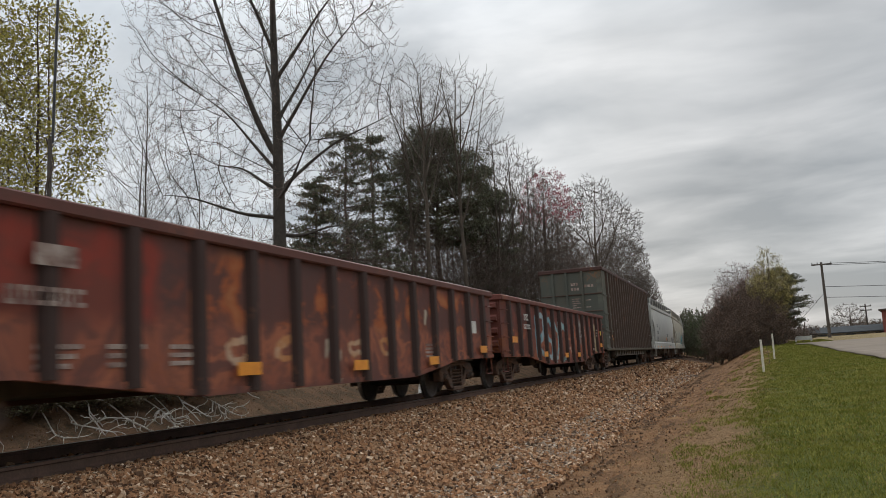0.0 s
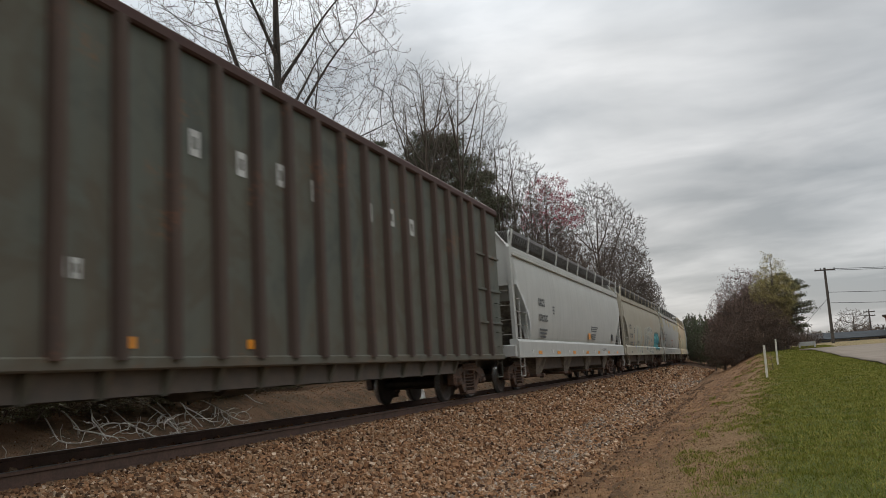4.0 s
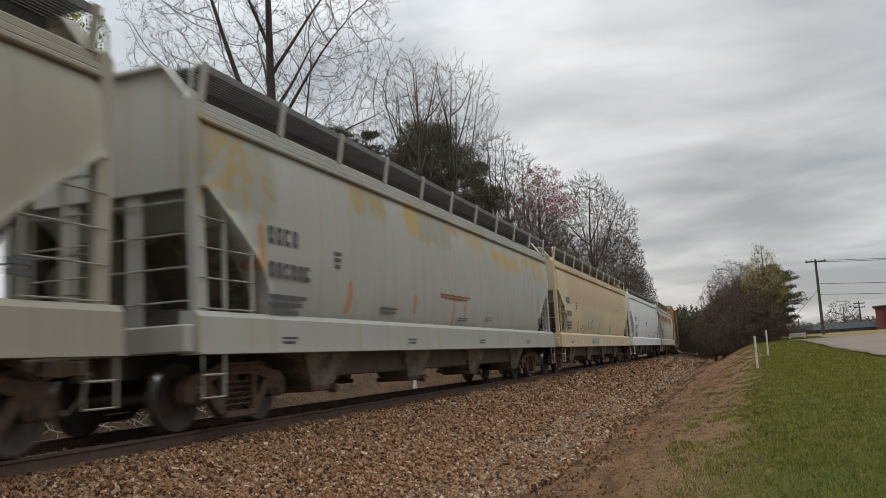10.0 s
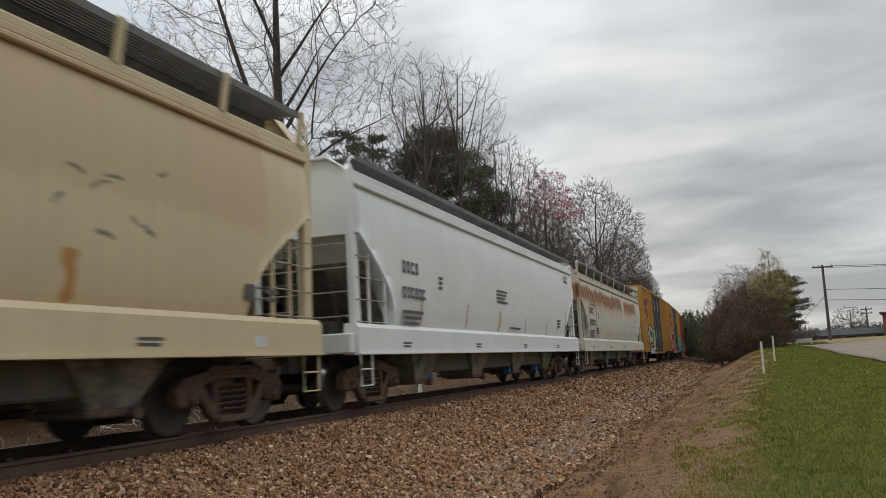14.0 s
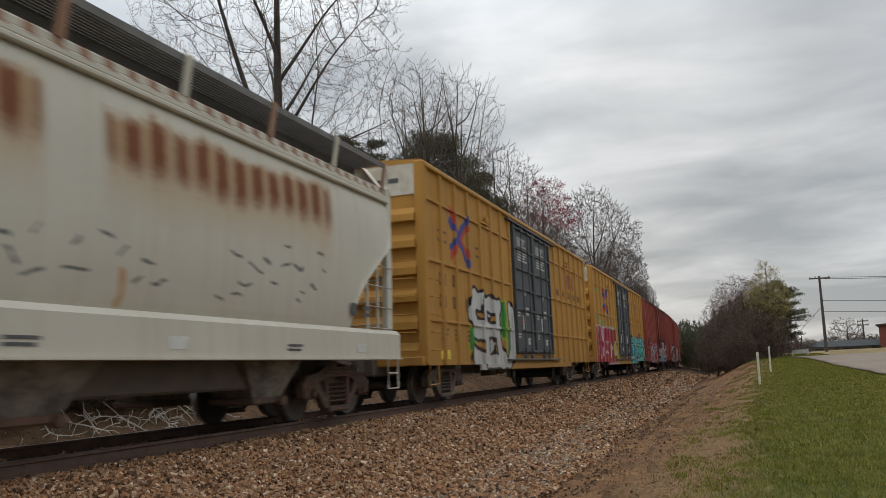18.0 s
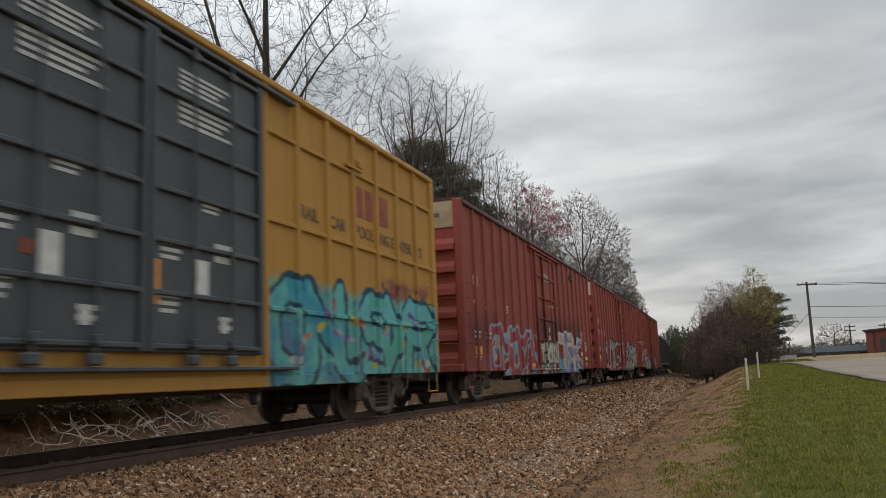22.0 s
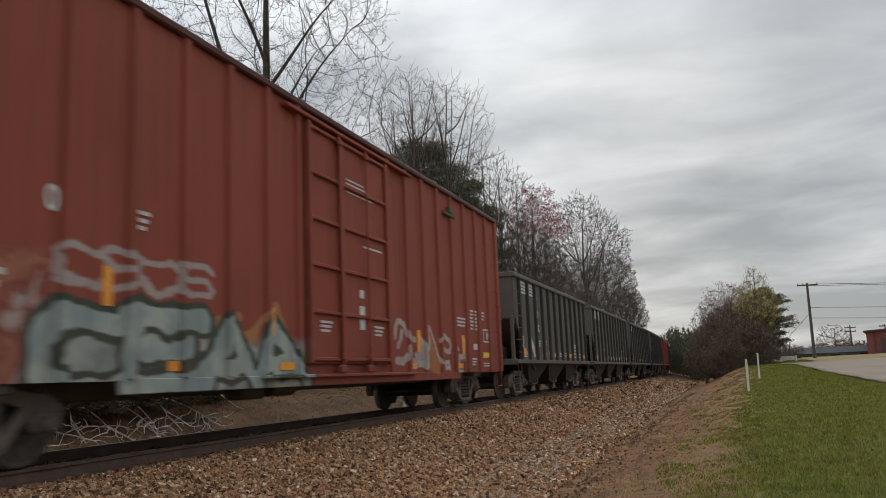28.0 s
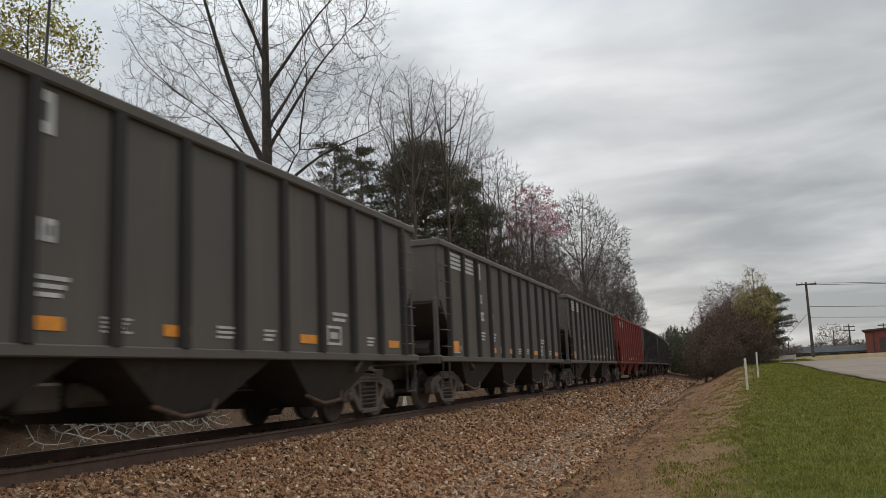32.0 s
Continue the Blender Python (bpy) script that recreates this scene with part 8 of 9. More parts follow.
bare_tree("budding tree with dusky pink blossom in its top", 51, -6.7, 64.5, gz(-6.7, 64.5), 15.6, BARK_BROWN, [(4.0, 0.9), (8.0, 2.0), (12.0, 2.5), (14.5, 1.9), (15.8, 0.5)], marks=1300, stem_r=0.14, step=0.36, kill=0.36, rise=0.8, twigs=2, twig_long=0.4, twig=0.00016,
          leaf=LEAF_PINK, leaf_size=0.065, per=5, scatter_by=0.13, leaf_from=0.72)
# round-crowned trees farther on
for i, (x, y, hh, rr) in enumerate(((-7.0, 89.0, 19.8, 4.4), (-6.4, 104.2, 15.6, 4.0), (-8.6, 98.0, 14.0, 3.6), (-5.6, 114.4, 12.2, 3.6), (-6.6, 120.0, 12.0, 3.4), (-6.4, 84.0, 9.0, 2.4))):
    bare_tree(BARE, 60 + i % 2, x, y, gz(x, y), 17.0, BARK_GREY, [(4.2, 1.0), (6.5, 3.0), (10, 4.3), (13.5, 4.0), (16, 2.2), (17.2, 0.6)], marks=4600, stem_r=0.22, step=0.4, kill=0.30, rise=0.7, bow=1.0, twigs=2, twig_long=0.42, twig=0.00021,
              share="round%d" % (i % 2), turn=i * 60, size=hh / 17.0, uneven=0.18, limbs=(11, 4.5, 11.0, 3.6, 15.0), limb_r=[0.09] * 11)


def bush(label, seed, x, y, height, width, leaf, stems=9, per=1, size=0.04, bark=None, marks=700, share=None, turn=0.0, rise=0.8, twig=0.0002):
    """A many-stemmed shrub: fine forking stems that fill a rounded outline."""
    nr = np.random.RandomState(seed)
    h, w = 3.0, 1.5
    lines_in = [stem_line(seed + 10 * k, 1.4, 0.03, lean=(nr.normal(0, 0.25), nr.normal(0, 0.25)), foot=(nr.normal(0, 0.35), nr.normal(0, 0.35), 0), n=4) for k in range(stems)]
    ob = bare_tree(label, seed, x, y, gz(x, y), h, bark or BARK_BROWN, [(0.25, 1.2), (0.9, 1.5), (1.8, 1.45), (2.5, 1.05), (3.05, 0.3)], marks=marks, stem_r=0.03, step=0.2, kill=0.2, rise=rise, bow=1.0, twigs=3, twig_long=0.3, twig=twig, tip=0.005,
                   leaf=leaf, leaf_size=size, per=per, scatter_by=0.06, shoots=0.8, stems=lines_in, share=share, turn=turn, name="bush", category="bush", group="brush beside the railway", uneven=0.45, edge=0.8)
    ob.matrix_basis = pose(x, y, gz(x, y), 0, 0, turn) @ Matrix.Diagonal((width / (2 * w), width / (2 * w), height / h, 1))
    return ob


BROWN_BRUSH = "dense brown brush of thin stems and dry leaves"
LEAF_DUSK = leaf_mat("dusky_bud", (0.18, 0.112, 0.074), (0.12, 0.075, 0.05))
for i, (x, y, hh, w) in enumerate(((6.3, 66.5, 4.4, 3.6), (7.4, 66.0, 4.6, 4.2), (8.6, 67.5, 4.7, 4.2), (6.8, 69.5, 4.8, 4.0), (9.6, 69.0, 4.2, 3.6), (5.6, 70.5, 4.4, 3.2), (7.6, 64.6, 3.6, 3.4), (8.9, 65.4, 3.5, 3.2), (6.9, 63.4, 2.8, 2.8), (8.0, 69.0, 5.0, 4.0))):
    bush(BROWN_BRUSH, 100 + i % 3, x, y, hh, w, LEAF_DUSK, per=3, size=0.04, marks=1500, share="brush%d" % (i % 3), turn=i * 70, twig=0.00017)
bare_tree("small tree in pale yellow-green bud", 120, 9.5, 66.8, gz(9.5, 66.8), 7.6, BARK_BROWN, [(2.2, 0.8), (3.6, 1.7), (5.0, 1.5), (6.5, 0.8), (7.6, 0.2)], marks=900, stem_r=0.09, step=0.22, kill=0.2, rise=0.9, twigs=2, twig_long=0.3, twig=0.00014,
          leaf=LEAF_PALE, leaf_size=0.045, per=4, scatter_by=0.10)
for i, (x, y, hh) in enumerate(((7.5, 69.2, 6.8), (6.5, 68.8, 5.9), (8.7, 70.0, 6.2))):
    bare_tree("small bare tree with dusky pink buds", 121, x, y, gz(x, y), 6.0, BARK_BROWN, [(1.6, 0.9), (3.0, 1.9), (4.4, 1.9), (5.6, 1.1), (6.2, 0.3)], marks=900, stem_r=0.08, step=0.24, kill=0.24, rise=0.9, twigs=2, twig_long=0.36, twig=0.00015,
              leaf=LEAF_MAUVE, leaf_size=0.04, per=3, scatter_by=0.08, share="mauve", turn=i * 120, size=hh / 6.0)
pine("dark ragged pine with drooping layered branches", 123, 10.2, 69.0, gz(10.2, 69.0), 5.8, 0.13, 0.22, 2.3, tufts=7, whorls=15, size=0.05, soft=0.15, flat=0.4, flat_top=True, per_whorl=(5, 7))
# the far end of the cutting
for i, (s, u, hh) in enumerate(((86, 5.6, 3.2), (95, 6.2, 4.4), (104, 5.8, 4.8), (112, 7.0, 6.0), (118, 5.2, 6.0), (126, 6.6, 6.4), (134, 5.0, 5.8), (140, 7.5, 6.6))):
    q = along(s, u)
    bush("dark evergreen thicket beside the line", 140 + i % 3, q.x, q.y, hh, hh * 0.9, LEAF_GREEN if i % 2 == 0 else LEAF_PINE, per=3, size=0.07, marks=500, share="thicket%d" % (i % 2), turn=i * 80)
for i, (x, y, hh) in enumerate(((0.6, 123, 6.4), (-0.6, 128, 6.6), (2.0, 119, 6.2), (3.4, 116, 5.6), (1.6, 108, 4.4), (2.8, 102, 4.0), (3.4, 94, 3.0), (4.2, 110, 5.4))):
    bush("dark evergreen thicket beside the line", 140 + i % 3, x, y, hh, hh * 0.7, LEAF_PINE, per=3, size=0.07, marks=500, share="thicket%d" % (i % 2), turn=i * 50)
# brush under the trees on the far side of the line
for i in range(30):
    rng = random.Random(300 + i)
    q = along(12 + i * 3.6, rng.uniform(-8.4, -6.2))
    bush("tangle of bare brush and dead vines", 200 + i % 3, q.x, q.y, rng.uniform(1.6, 3.0) + (1.6 if i > 8 else 0), rng.uniform(2.4, 3.6), LEAF_BROWN if i % 3 else LEAF_GREEN, per=2, size=0.04, marks=700, share="tangle%d" % (i % 3), turn=i * 47, twig=0.00022)


# ---- loose things on the far side of the line ----
PALE_WOOD = mat("weathered_dead_wood", (0.62, 0.58, 0.52), (0.44, 0.40, 0.35), rough=0.9, scale=6)


def dead_crown(seed, feet, reach_y, low, high, count, label):
    """A felled treetop on the bank: pale limbs that hang from its butts over the ballast and fork towards the rails."""
    nr = np.random.RandomState(seed)
    cy = sum(y for y, z in feet) / len(feet)
    ob = thing("fallen_branch", label, "branch", "dead branches on the bank", at=pose(-4.6, cy, 0))
    stems = []
    for y, z in feet:
        drift, dip = nr.normal(0, 0.35), nr.uniform(0.1, 0.3)
        stems.append([(-0.9 + 0.95 * g, y - cy + drift * g * g, z + 0.30 * (1 - g * g) - dip * g * g) for g in np.linspace(0, 1, 12)])
    y = nr.uniform(-reach_y, reach_y, count)
    marks = np.stack([nr.uniform(-0.1, 0.75, count), y, low + (high - low) * nr.rand(count)], 1)
    pos, parent, fixed = sprout(seed, stems, marks, 0.10, 0.10, 0.0, 1.0, 60, 0.10)
    lines, fine = branch_lines(seed, pos, parent, fixed, tip=0.0085, power=2.6, twigs=1, twig_long=0.12, stem_radius=np.concatenate([np.linspace(0.024, 0.015, len(q)) for q in stems]), lift=-0.3, shoots=0.15)
    part("limb", lines_mesh(lines[:1], PALE_WOOD, "limb"), PALE_WOOD, ob)
    part("branchwork", lines_mesh(lines[1:] + fine, PALE_WOOD, "branchwork", 0.007), PALE_WOOD, ob)


FELLED = "pale barkless fallen tree crown lying on the bank"
dead_crown(501, ((13.4, 0.15), (13.0, 0.25), (14.4, 0.2)), 1.2, -0.60, 0.1, 150, FELLED)
dead_crown(502, ((14.9, 0.2), (15.6, 0.25), (16.2, 0.2)), 1.4, -0.56, 0.12, 170, FELLED)
dead_crown(503, ((12.2, 0.2), (11.7, 0.25)), 0.8, -0.3, 0.15, 45, FELLED)
dead_crown(504, ((10.6, 0.0), (10.2, -0.1)), 0.6, -0.6, -0.1, 30, FELLED)
for i, (x, y) in enumerate(((-5.2, 8.2), (-5.3, 9.6), (-5.2, 10.9), (-5.4, 12.2), (-5.3, 13.5), (-5.5, 14.8), (-5.4, 16.2), (-6.0, 18.0), (-6.6, 20.0), (-7.0, 23.0))):
    bush("low dark green bramble on the bank", 520, x, y, 1.0, 2.0, LEAF_BRAMBLE, per=3, size=0.075, marks=900, twig=0.0007, share="bramble", turn=i * 100)
STICK = thing("fallen_stick", "thin pale dead stick leaning on the bank", "stick", at=pose(-5.0, 17.3, gz(-5, 17.3)))
part("stick", Shape().tube([(0, 0, 0.6), (0.3, 0.25, 0.4), (0.5, 0.6, 0.1), (0.6, 0.8, 0.02)], 0.018, 6, 0.01), PALE_WOOD, STICK)

WHITE_PLASTIC = mat("white_plastic_marker", (0.72, 0.71, 0.68), (0.55, 0.53, 0.48), rough=0.5, scale=8)
pot = thing("signal_pot", "small white pointed marker standing beyond the rails", "marker", at=pose(-4.1, 28.3, gz(-4.1, 28.3) + 0.03))
part("cone", Shape().add([(0.11 * math.cos(a), 0.11 * math.sin(a), 0) for a in np.linspace(0, math.tau, 8, endpoint=False)] + [(0.05 * math.cos(a), 0.05 * math.sin(a), 0.38) for a in np.linspace(0, math.tau, 8, endpoint=False)],
                          [tuple(range(8))[::-1], tuple(range(8, 16))] + [(i, (i + 1) % 8, 8 + (i + 1) % 8, 8 + i) for i in range(8)]), WHITE_PLASTIC, pot)
part("base", Shape().box(-0.14, 0.14, -0.14, 0.14, -0.03, 0.0, 0.008), WHITE_PLASTIC, pot)

# ---- the verge side ----
POST_WHITE = mat("white_painted_post", (0.70, 0.66, 0.56), (0.5, 0.46, 0.36), rough=0.6, scale=5)
for x, y, hh, lean in ((7.8, 30.0, 1.12, 0.5), (8.48, 40.0, 1.16, 0.8)):
    p = thing("marker_post", "slim white plastic marker post in the grass", "post", "white posts on the verge", at=pose(x, y, gz(x, y), 0, lean, 0))
    part("post", Shape().box(-0.038, 0.038, -0.018, 0.018, -0.1, hh, 0.01), POST_WHITE, p)
    part("cap", Shape().box(-0.042, 0.042, -0.022, 0.022, hh, hh + 0.03, 0.008), POST_WHITE, p)
for x, y in ((8.15, 35.0),):
    w = thing("weed_stalk", "tall dry weed stalk", "plant", at=pose(x, y, gz(x, y)))
    part("stalk", Shape().tube([(0, 0, 0), (-0.03, 0, 0.5), (-0.1, 0, 1.05)], 0.012, 5, 0.005), BARK_PALE, w)

ASPHALT = mat("pale_worn_asphalt", (0.215, 0.175, 0.138), (0.17, 0.138, 0.11), rough=0.9, scale=0.4, fine=30, bump=0.3, world_space=True)

dull(ASPHALT)


def build_road():
    """The yard's drive: a slab that follows the verge's fall, with a softly bent near edge."""
    edge = [(10.6, 62.0), (11.3, 60.5), (11.45, 56.0), (11.5, 50.0), (11.6, 43.0), (11.75, 36.0), (12.1, 30.0), (13.0, 22.0), (14.5, 12.0), (17.0, 0.0), (20.0, -12.0)]
    outer = [(11.2, 63.0), (16.0, 63.6), (24.0, 62.5), (36.0, 58.0), (44.0, 50.0), (48.0, 40.0), (50.0, 30.0), (52.0, 22.0), (53.0, 12.0), (54.0, 0.0), (56.0, -12.0)]
    def closer(line):
        """The same line with five steps for each one."""
        return [tuple(np.array(p) + (np.array(q) - np.array(p)) * k / 5) for p, q in zip(line, line[1:]) for k in range(5)] + [line[-1]]

    edge, outer = closer(edge), closer(outer)
    verts, faces = [], []
    n, m = len(edge), 14
    for (ax, ay), (bx, by) in zip(edge, outer):
        for k in range(m):
            f = (k / (m - 1)) ** 1.6
            x, y = ax + (bx - ax) * f, ay + (by - ay) * f
            verts.append((x, y, lie(y, x) + 0.03))
    for j in range(n - 1):
        for k in range(m - 1):
            faces.append((j * m + k, j * m + k + 1, (j + 1) * m + k + 1, (j + 1) * m + k))
    ob = new("road", mesh_of("road", verts, faces, ASPHALT, True))
    s = ob.modifiers.new("slab", "SOLIDIFY")
    s.thickness, s.offset = 0.06, -1
    tagged(ob, "pale worn asphalt drive beyond the grass", "road", kind="structure")


build_road()

POLE_WOOD = mat("grey_pole_wood", (0.10, 0.08, 0.065), (0.06, 0.05, 0.042), rough=0.9, scale=2, fine=25)
WIRE = mat("black_cable", (0.03, 0.03, 0.03), (0.05, 0.05, 0.05), rough=0.6)
GLAZED = mat("grey_insulator", (0.3, 0.3, 0.29), (0.2, 0.2, 0.19), rough=0.4)


def utility_pole(x, y, height, arms, label, lean=0.0, r=0.15, arm=1.7):
    z = gz(x, y)
    ob = thing("utility_pole", label, "utility pole", "power poles", at=pose(x, y, z, 0, lean, 0))
    part("pole", Shape().tube([(0, 0, -0.1), (0, 0, height)], r, 10, r * 0.65), POLE_WOOD, ob)
    for zz in arms:
        part("crossarm", Shape().box(-arm / 2, arm / 2, -0.17, -0.07, zz - 0.06, zz + 0.06, 0.015), POLE_WOOD, ob)
        for k in (-0.45, -0.2, 0.45):
            part("insulator", Shape().turned([(0.0, 0.0), (0.045, 0.0), (0.055, 0.05), (0.03, 0.09), (0.05, 0.12), (0.0, 0.15)], sides=8).tube([(0, 0, 0), (0.02, 0, 0)], 0.02), GLAZED, ob).matrix_basis = pose(k * arm, -0.12, zz + 0.06, 0, -90, 0)
    return ob


utility_pole(14.4, 79.7, 6.75, (6.55,), "tall wooden power pole with one crossarm", lean=0.3)
utility_pole(21.9, 114.0, 3.9, (3.6, 3.1), "distant wooden power pole with two crossarms", r=0.12, arm=1.3)
utility_pole(25.5, 112.0, 3.7, (3.45,), "distant wooden power pole behind the brick building", r=0.1, arm=1.3)
for dz, dx in ((6.6, 0.7), (4.55, 0.05), (3.6, 0.05), (6.55, -0.7)):
    w = thing("power_line", "thin black power cable sagging between poles", "cable", "power lines")
    z0 = gz(14.4, 79.7)
    a, b = Vector((14.4 + dx, 79.6, z0 + dz)), Vector((60, 76, z0 + dz - 1.2))
    pts = [a.lerp(b, k / 14) - Vector((0, 0, 4 * 0.5 * (k / 14) * (1 - k / 14))) for k in range(15)]
    part("cable", Shape().tube(pts, 0.022, 5), WIRE, w)
w = thing("guy_wire", "slanting steel guy cable of the power pole", "cable", "power lines")
part("cable", Shape().tube([(14.38, 79.7, gz(14.4, 79.7) + 4.0), (12.2, 76.0, 2.9), (10.4, 73.0, gz(10.4, 73) + 1.2)], 0.02, 5), WIRE, w)

# slim pole wound with vines by the leafing trees
vp = thing("vine_pole", "slim wooden pole with a cable and climbing vines", "utility pole", "power poles", at=pose(-8.55, 15.3, gz(-8.55, 15.3), 0, 0.6, 0))
part("pole", Shape().tube([(0, 0, 0), (0.0, 0, 6.4)], 0.075, 8, 0.05), POLE_WOOD, vp)
part("riser_cable", Shape().tube([(0.02, 0.06, 6.3), (0.10, 0.05, 9.0), (0.22, 0.05, 14.0)], 0.035, 6), WIRE, vp)
part("vine", Shape().tube([(0.085 * math.cos(k * 0.9), 0.085 * math.sin(k * 0.9), k * 0.2) for k in range(33)], 0.02, 5), BARK_BROWN, vp)

# ---- buildings and far land ----
BRICK = mat("red_brick_wall", (0.20, 0.06, 0.045), (0.145, 0.046, 0.036), rough=0.9, scale=0.8, fine=12, world_space=True)
ROOF_GREY = mat("grey_shingle_roof", (0.055, 0.06, 0.064), (0.04, 0.044, 0.047), rough=0.9, scale=1.0, fine=9, world_space=True)
dull(ROOF_GREY)
WALL_PALE = mat("pale_siding", (0.36, 0.33, 0.28), (0.28, 0.25, 0.21), rough=0.85, scale=1.0)
GLASS = mat("dark_window_glass", (0.03, 0.035, 0.04), (0.05, 0.055, 0.06), rough=0.15, bump=0)
TRIM = mat("brown_trim", (0.07, 0.05, 0.04), (0.05, 0.036, 0.03), rough=0.7)


def brick_building():
    x, y = 20.75, 94.0
    z = gz(x, y)
    ob = thing("brick_building", "low red brick building with a sloping flat roof", "building", at=pose(x, y, z, 0, 0, -10))
    part("wall", Shape().prism([(0, -0.3), (14, -0.3), (14, 3.1), (0, 2.35)], "y", 0.0, 0.3), BRICK, ob)
    part("wall", Shape().box(0, 0.3, 0.3, 18, -0.3, 2.35), BRICK, ob)
    part("wall", Shape().box(13.7, 14, 0.3, 18, -0.3, 3.1), BRICK, ob)
    part("wall", Shape().prism([(0, -0.3), (14, -0.3), (14, 3.1), (0, 2.35)], "y", 17.7, 18), BRICK, ob)
    part("roof", Shape().prism([(-0.25, 2.34), (14.25, 3.1), (14.25, 3.25), (-0.25, 2.48)], "y", -0.25, 18.25), TRIM, ob)
    d = part("door", Shape().box(1.35, 2.25, -0.03, 0.02, -0.2, 1.55, 0.01), TRIM, ob, "brown door")
    part("door_frame", Shape().box(1.25, 1.34, -0.05, 0.03, -0.2, 1.66).box(2.26, 2.35, -0.05, 0.03, -0.2, 1.66).box(1.341, 2.259, -0.05, 0.03, 1.56, 1.66), TRIM, d)
    part("downpipe", Shape().tube([(0.75, -0.06, 2.3), (0.75, -0.06, 0.0)], 0.05, 6), TRIM, ob)
    for k in (4.5, 7.5, 10.5):
        w = part("window", Shape().box(k, k + 1.2, -0.02, 0.03, 0.7, 1.8), GLASS, ob)
        part("sill", Shape().box(k - 0.1, k + 1.3, -0.08, 0.03, 0.6, 0.69), WALL_PALE, w)


brick_building()


def low_house(x, y, w, d, eave, ridge, turn, label):
    z = gz(x, y)
    ob = thing("house", label, "house", "far houses", at=pose(x, y, z, 0, 0, turn))
    part("wall", Shape().box(0, w, 0, 0.2, -0.3, eave), WALL_PALE, ob)
    part("wall", Shape().box(0, w, d - 0.2, d, -0.3, eave), WALL_PALE, ob)
    for a in (0, w - 0.2):
        part("gable", Shape().prism([(0.2, -0.3), (d - 0.2, -0.3), (d - 0.2, eave), (d / 2, ridge - 0.1), (0.2, eave)], "x", a, a + 0.2), WALL_PALE, ob)
    part("roof", Shape().prism([(-0.4, eave - 0.05), (d / 2, ridge - 0.12), (d + 0.4, eave - 0.05), (d + 0.4, eave + 0.07), (d / 2, ridge), (-0.4, eave + 0.07)], "x", -0.4, w + 0.4), ROOF_GREY, ob)
    for k in range(int(w // 3)):
        q = part("window", Shape().box(1.0 + k * 3, 2.0 + k * 3, -0.02, 0.05, 0.25, eave - 0.12), GLASS, ob)
        part("frame", Shape().box(0.94 + k * 3, 0.99 + k * 3, -0.03, 0.05, 0.2, eave - 0.08).box(2.01 + k * 3, 2.06 + k * 3, -0.03, 0.05, 0.2, eave - 0.08), WALL_PALE, q)


low_house(14.4, 105.0, 15.6, 7.0, 0.5, 1.3, -3, "long low house with a grey shingle roof")
low_house(31.0, 110.0, 16.0, 8.0, 1.6, 3.0, -3, "long low house with a grey shingle roof")

GATE_WHITE = mat("white_painted_rail", (0.72, 0.71, 0.68), (0.55, 0.54, 0.5), rough=0.6)
g = thing("white_gate", "small white board gate across the far end of the drive", "gate", at=pose(11.1, 70.0, gz(11.4, 70.0)))
for k in (0.0, 1.1):
    part("post", Shape().box(k - 0.06, k + 0.06, -0.06, 0.06, -0.1, 0.55, 0.01), GATE_WHITE, g)
part("board", Shape().box(0.061, 1.039, -0.02, 0.02, 0.20, 0.50, 0.008), GATE_WHITE, g)
st = thing("leaning_stake", "pale wooden stake leaning behind the gate", "stake", at=pose(11.6, 70.3, gz(11.6, 70.3), 0, 11, 0))
part("stake", Shape().box(-0.04, 0.04, -0.03, 0.03, -0.05, 1.6, 0.01), BARK_PALE, st)
bare_tree("small round bare tree beyond the houses", 170, 21.2, 126.0, gz(21, 126), 4.6, BARK_GREY, [(1.0, 0.8), (2.0, 2.3), (3.2, 2.5), (4.2, 1.6), (4.7, 0.5)], marks=500, stem_r=0.16, step=0.26, kill=0.28, rise=0.5, twigs=2, twig_long=0.3, twig=0.00015, uneven=0.15)
for i in range(16):
    rng = random.Random(600 + i)
    x, y = 12 + i * 3.2, 150 + rng.uniform(-6, 10)
    lf = (LEAF_PINE, LEAF_DUSK, LEAF_PINE)[i % 3]
    bush("far dark wood of pines and bare trees", 620 + i % 3, x, y, rng.uniform(1.8, 2.9), 5.0, lf, per=3, size=0.05, marks=400, share="wood%d" % (i % 3), turn=i * 40)
for i in range(7):
    rng = random.Random(700 + i)
    bush("low brown winter scrub", 720, 9.6 + i * 0.55, 82 + rng.uniform(-2, 3), rng.uniform(0.8, 1.3), 2.4, LEAF_DUSK, per=2, size=0.04, marks=500, share="scrub", turn=i * 66)


# ---- ballast stones, grass and litter: real pieces, too many to count ----
def stone_material(name, cols):
    m, n, l, b = nodes_of(name)
    r = n.new("ShaderNodeNewGeometry")
    c = n.new("ShaderNodeValToRGB")
    e = c.color_ramp.elements
    e[0].color, e[1].color = (*cols[0], 1), (*cols[-1], 1)
    for p, col in zip((0.14, 0.3, 0.5, 0.72, 0.9), cols[1:-1]):
        e.new(p).color = (*col, 1)
    l.new(r.outputs["Random Per Island"], c.inputs[0])
    nz = noise_n(n, l, r.outputs["Position"], 30.0, 4)
    l.new(mixc(n, l, ramp_n(n, l, nz, 0.4, 0.7, 0, 0.45), c.outputs[0], (0.13, 0.085, 0.055)), b.inputs["Base Color"])
    b.inputs["Roughness"].default_value = 0.9
    b.inputs["Specular IOR Level"].default_value = 0.05
    bump_n(n, l, b, nz, 0.5, 0.01)
    return m


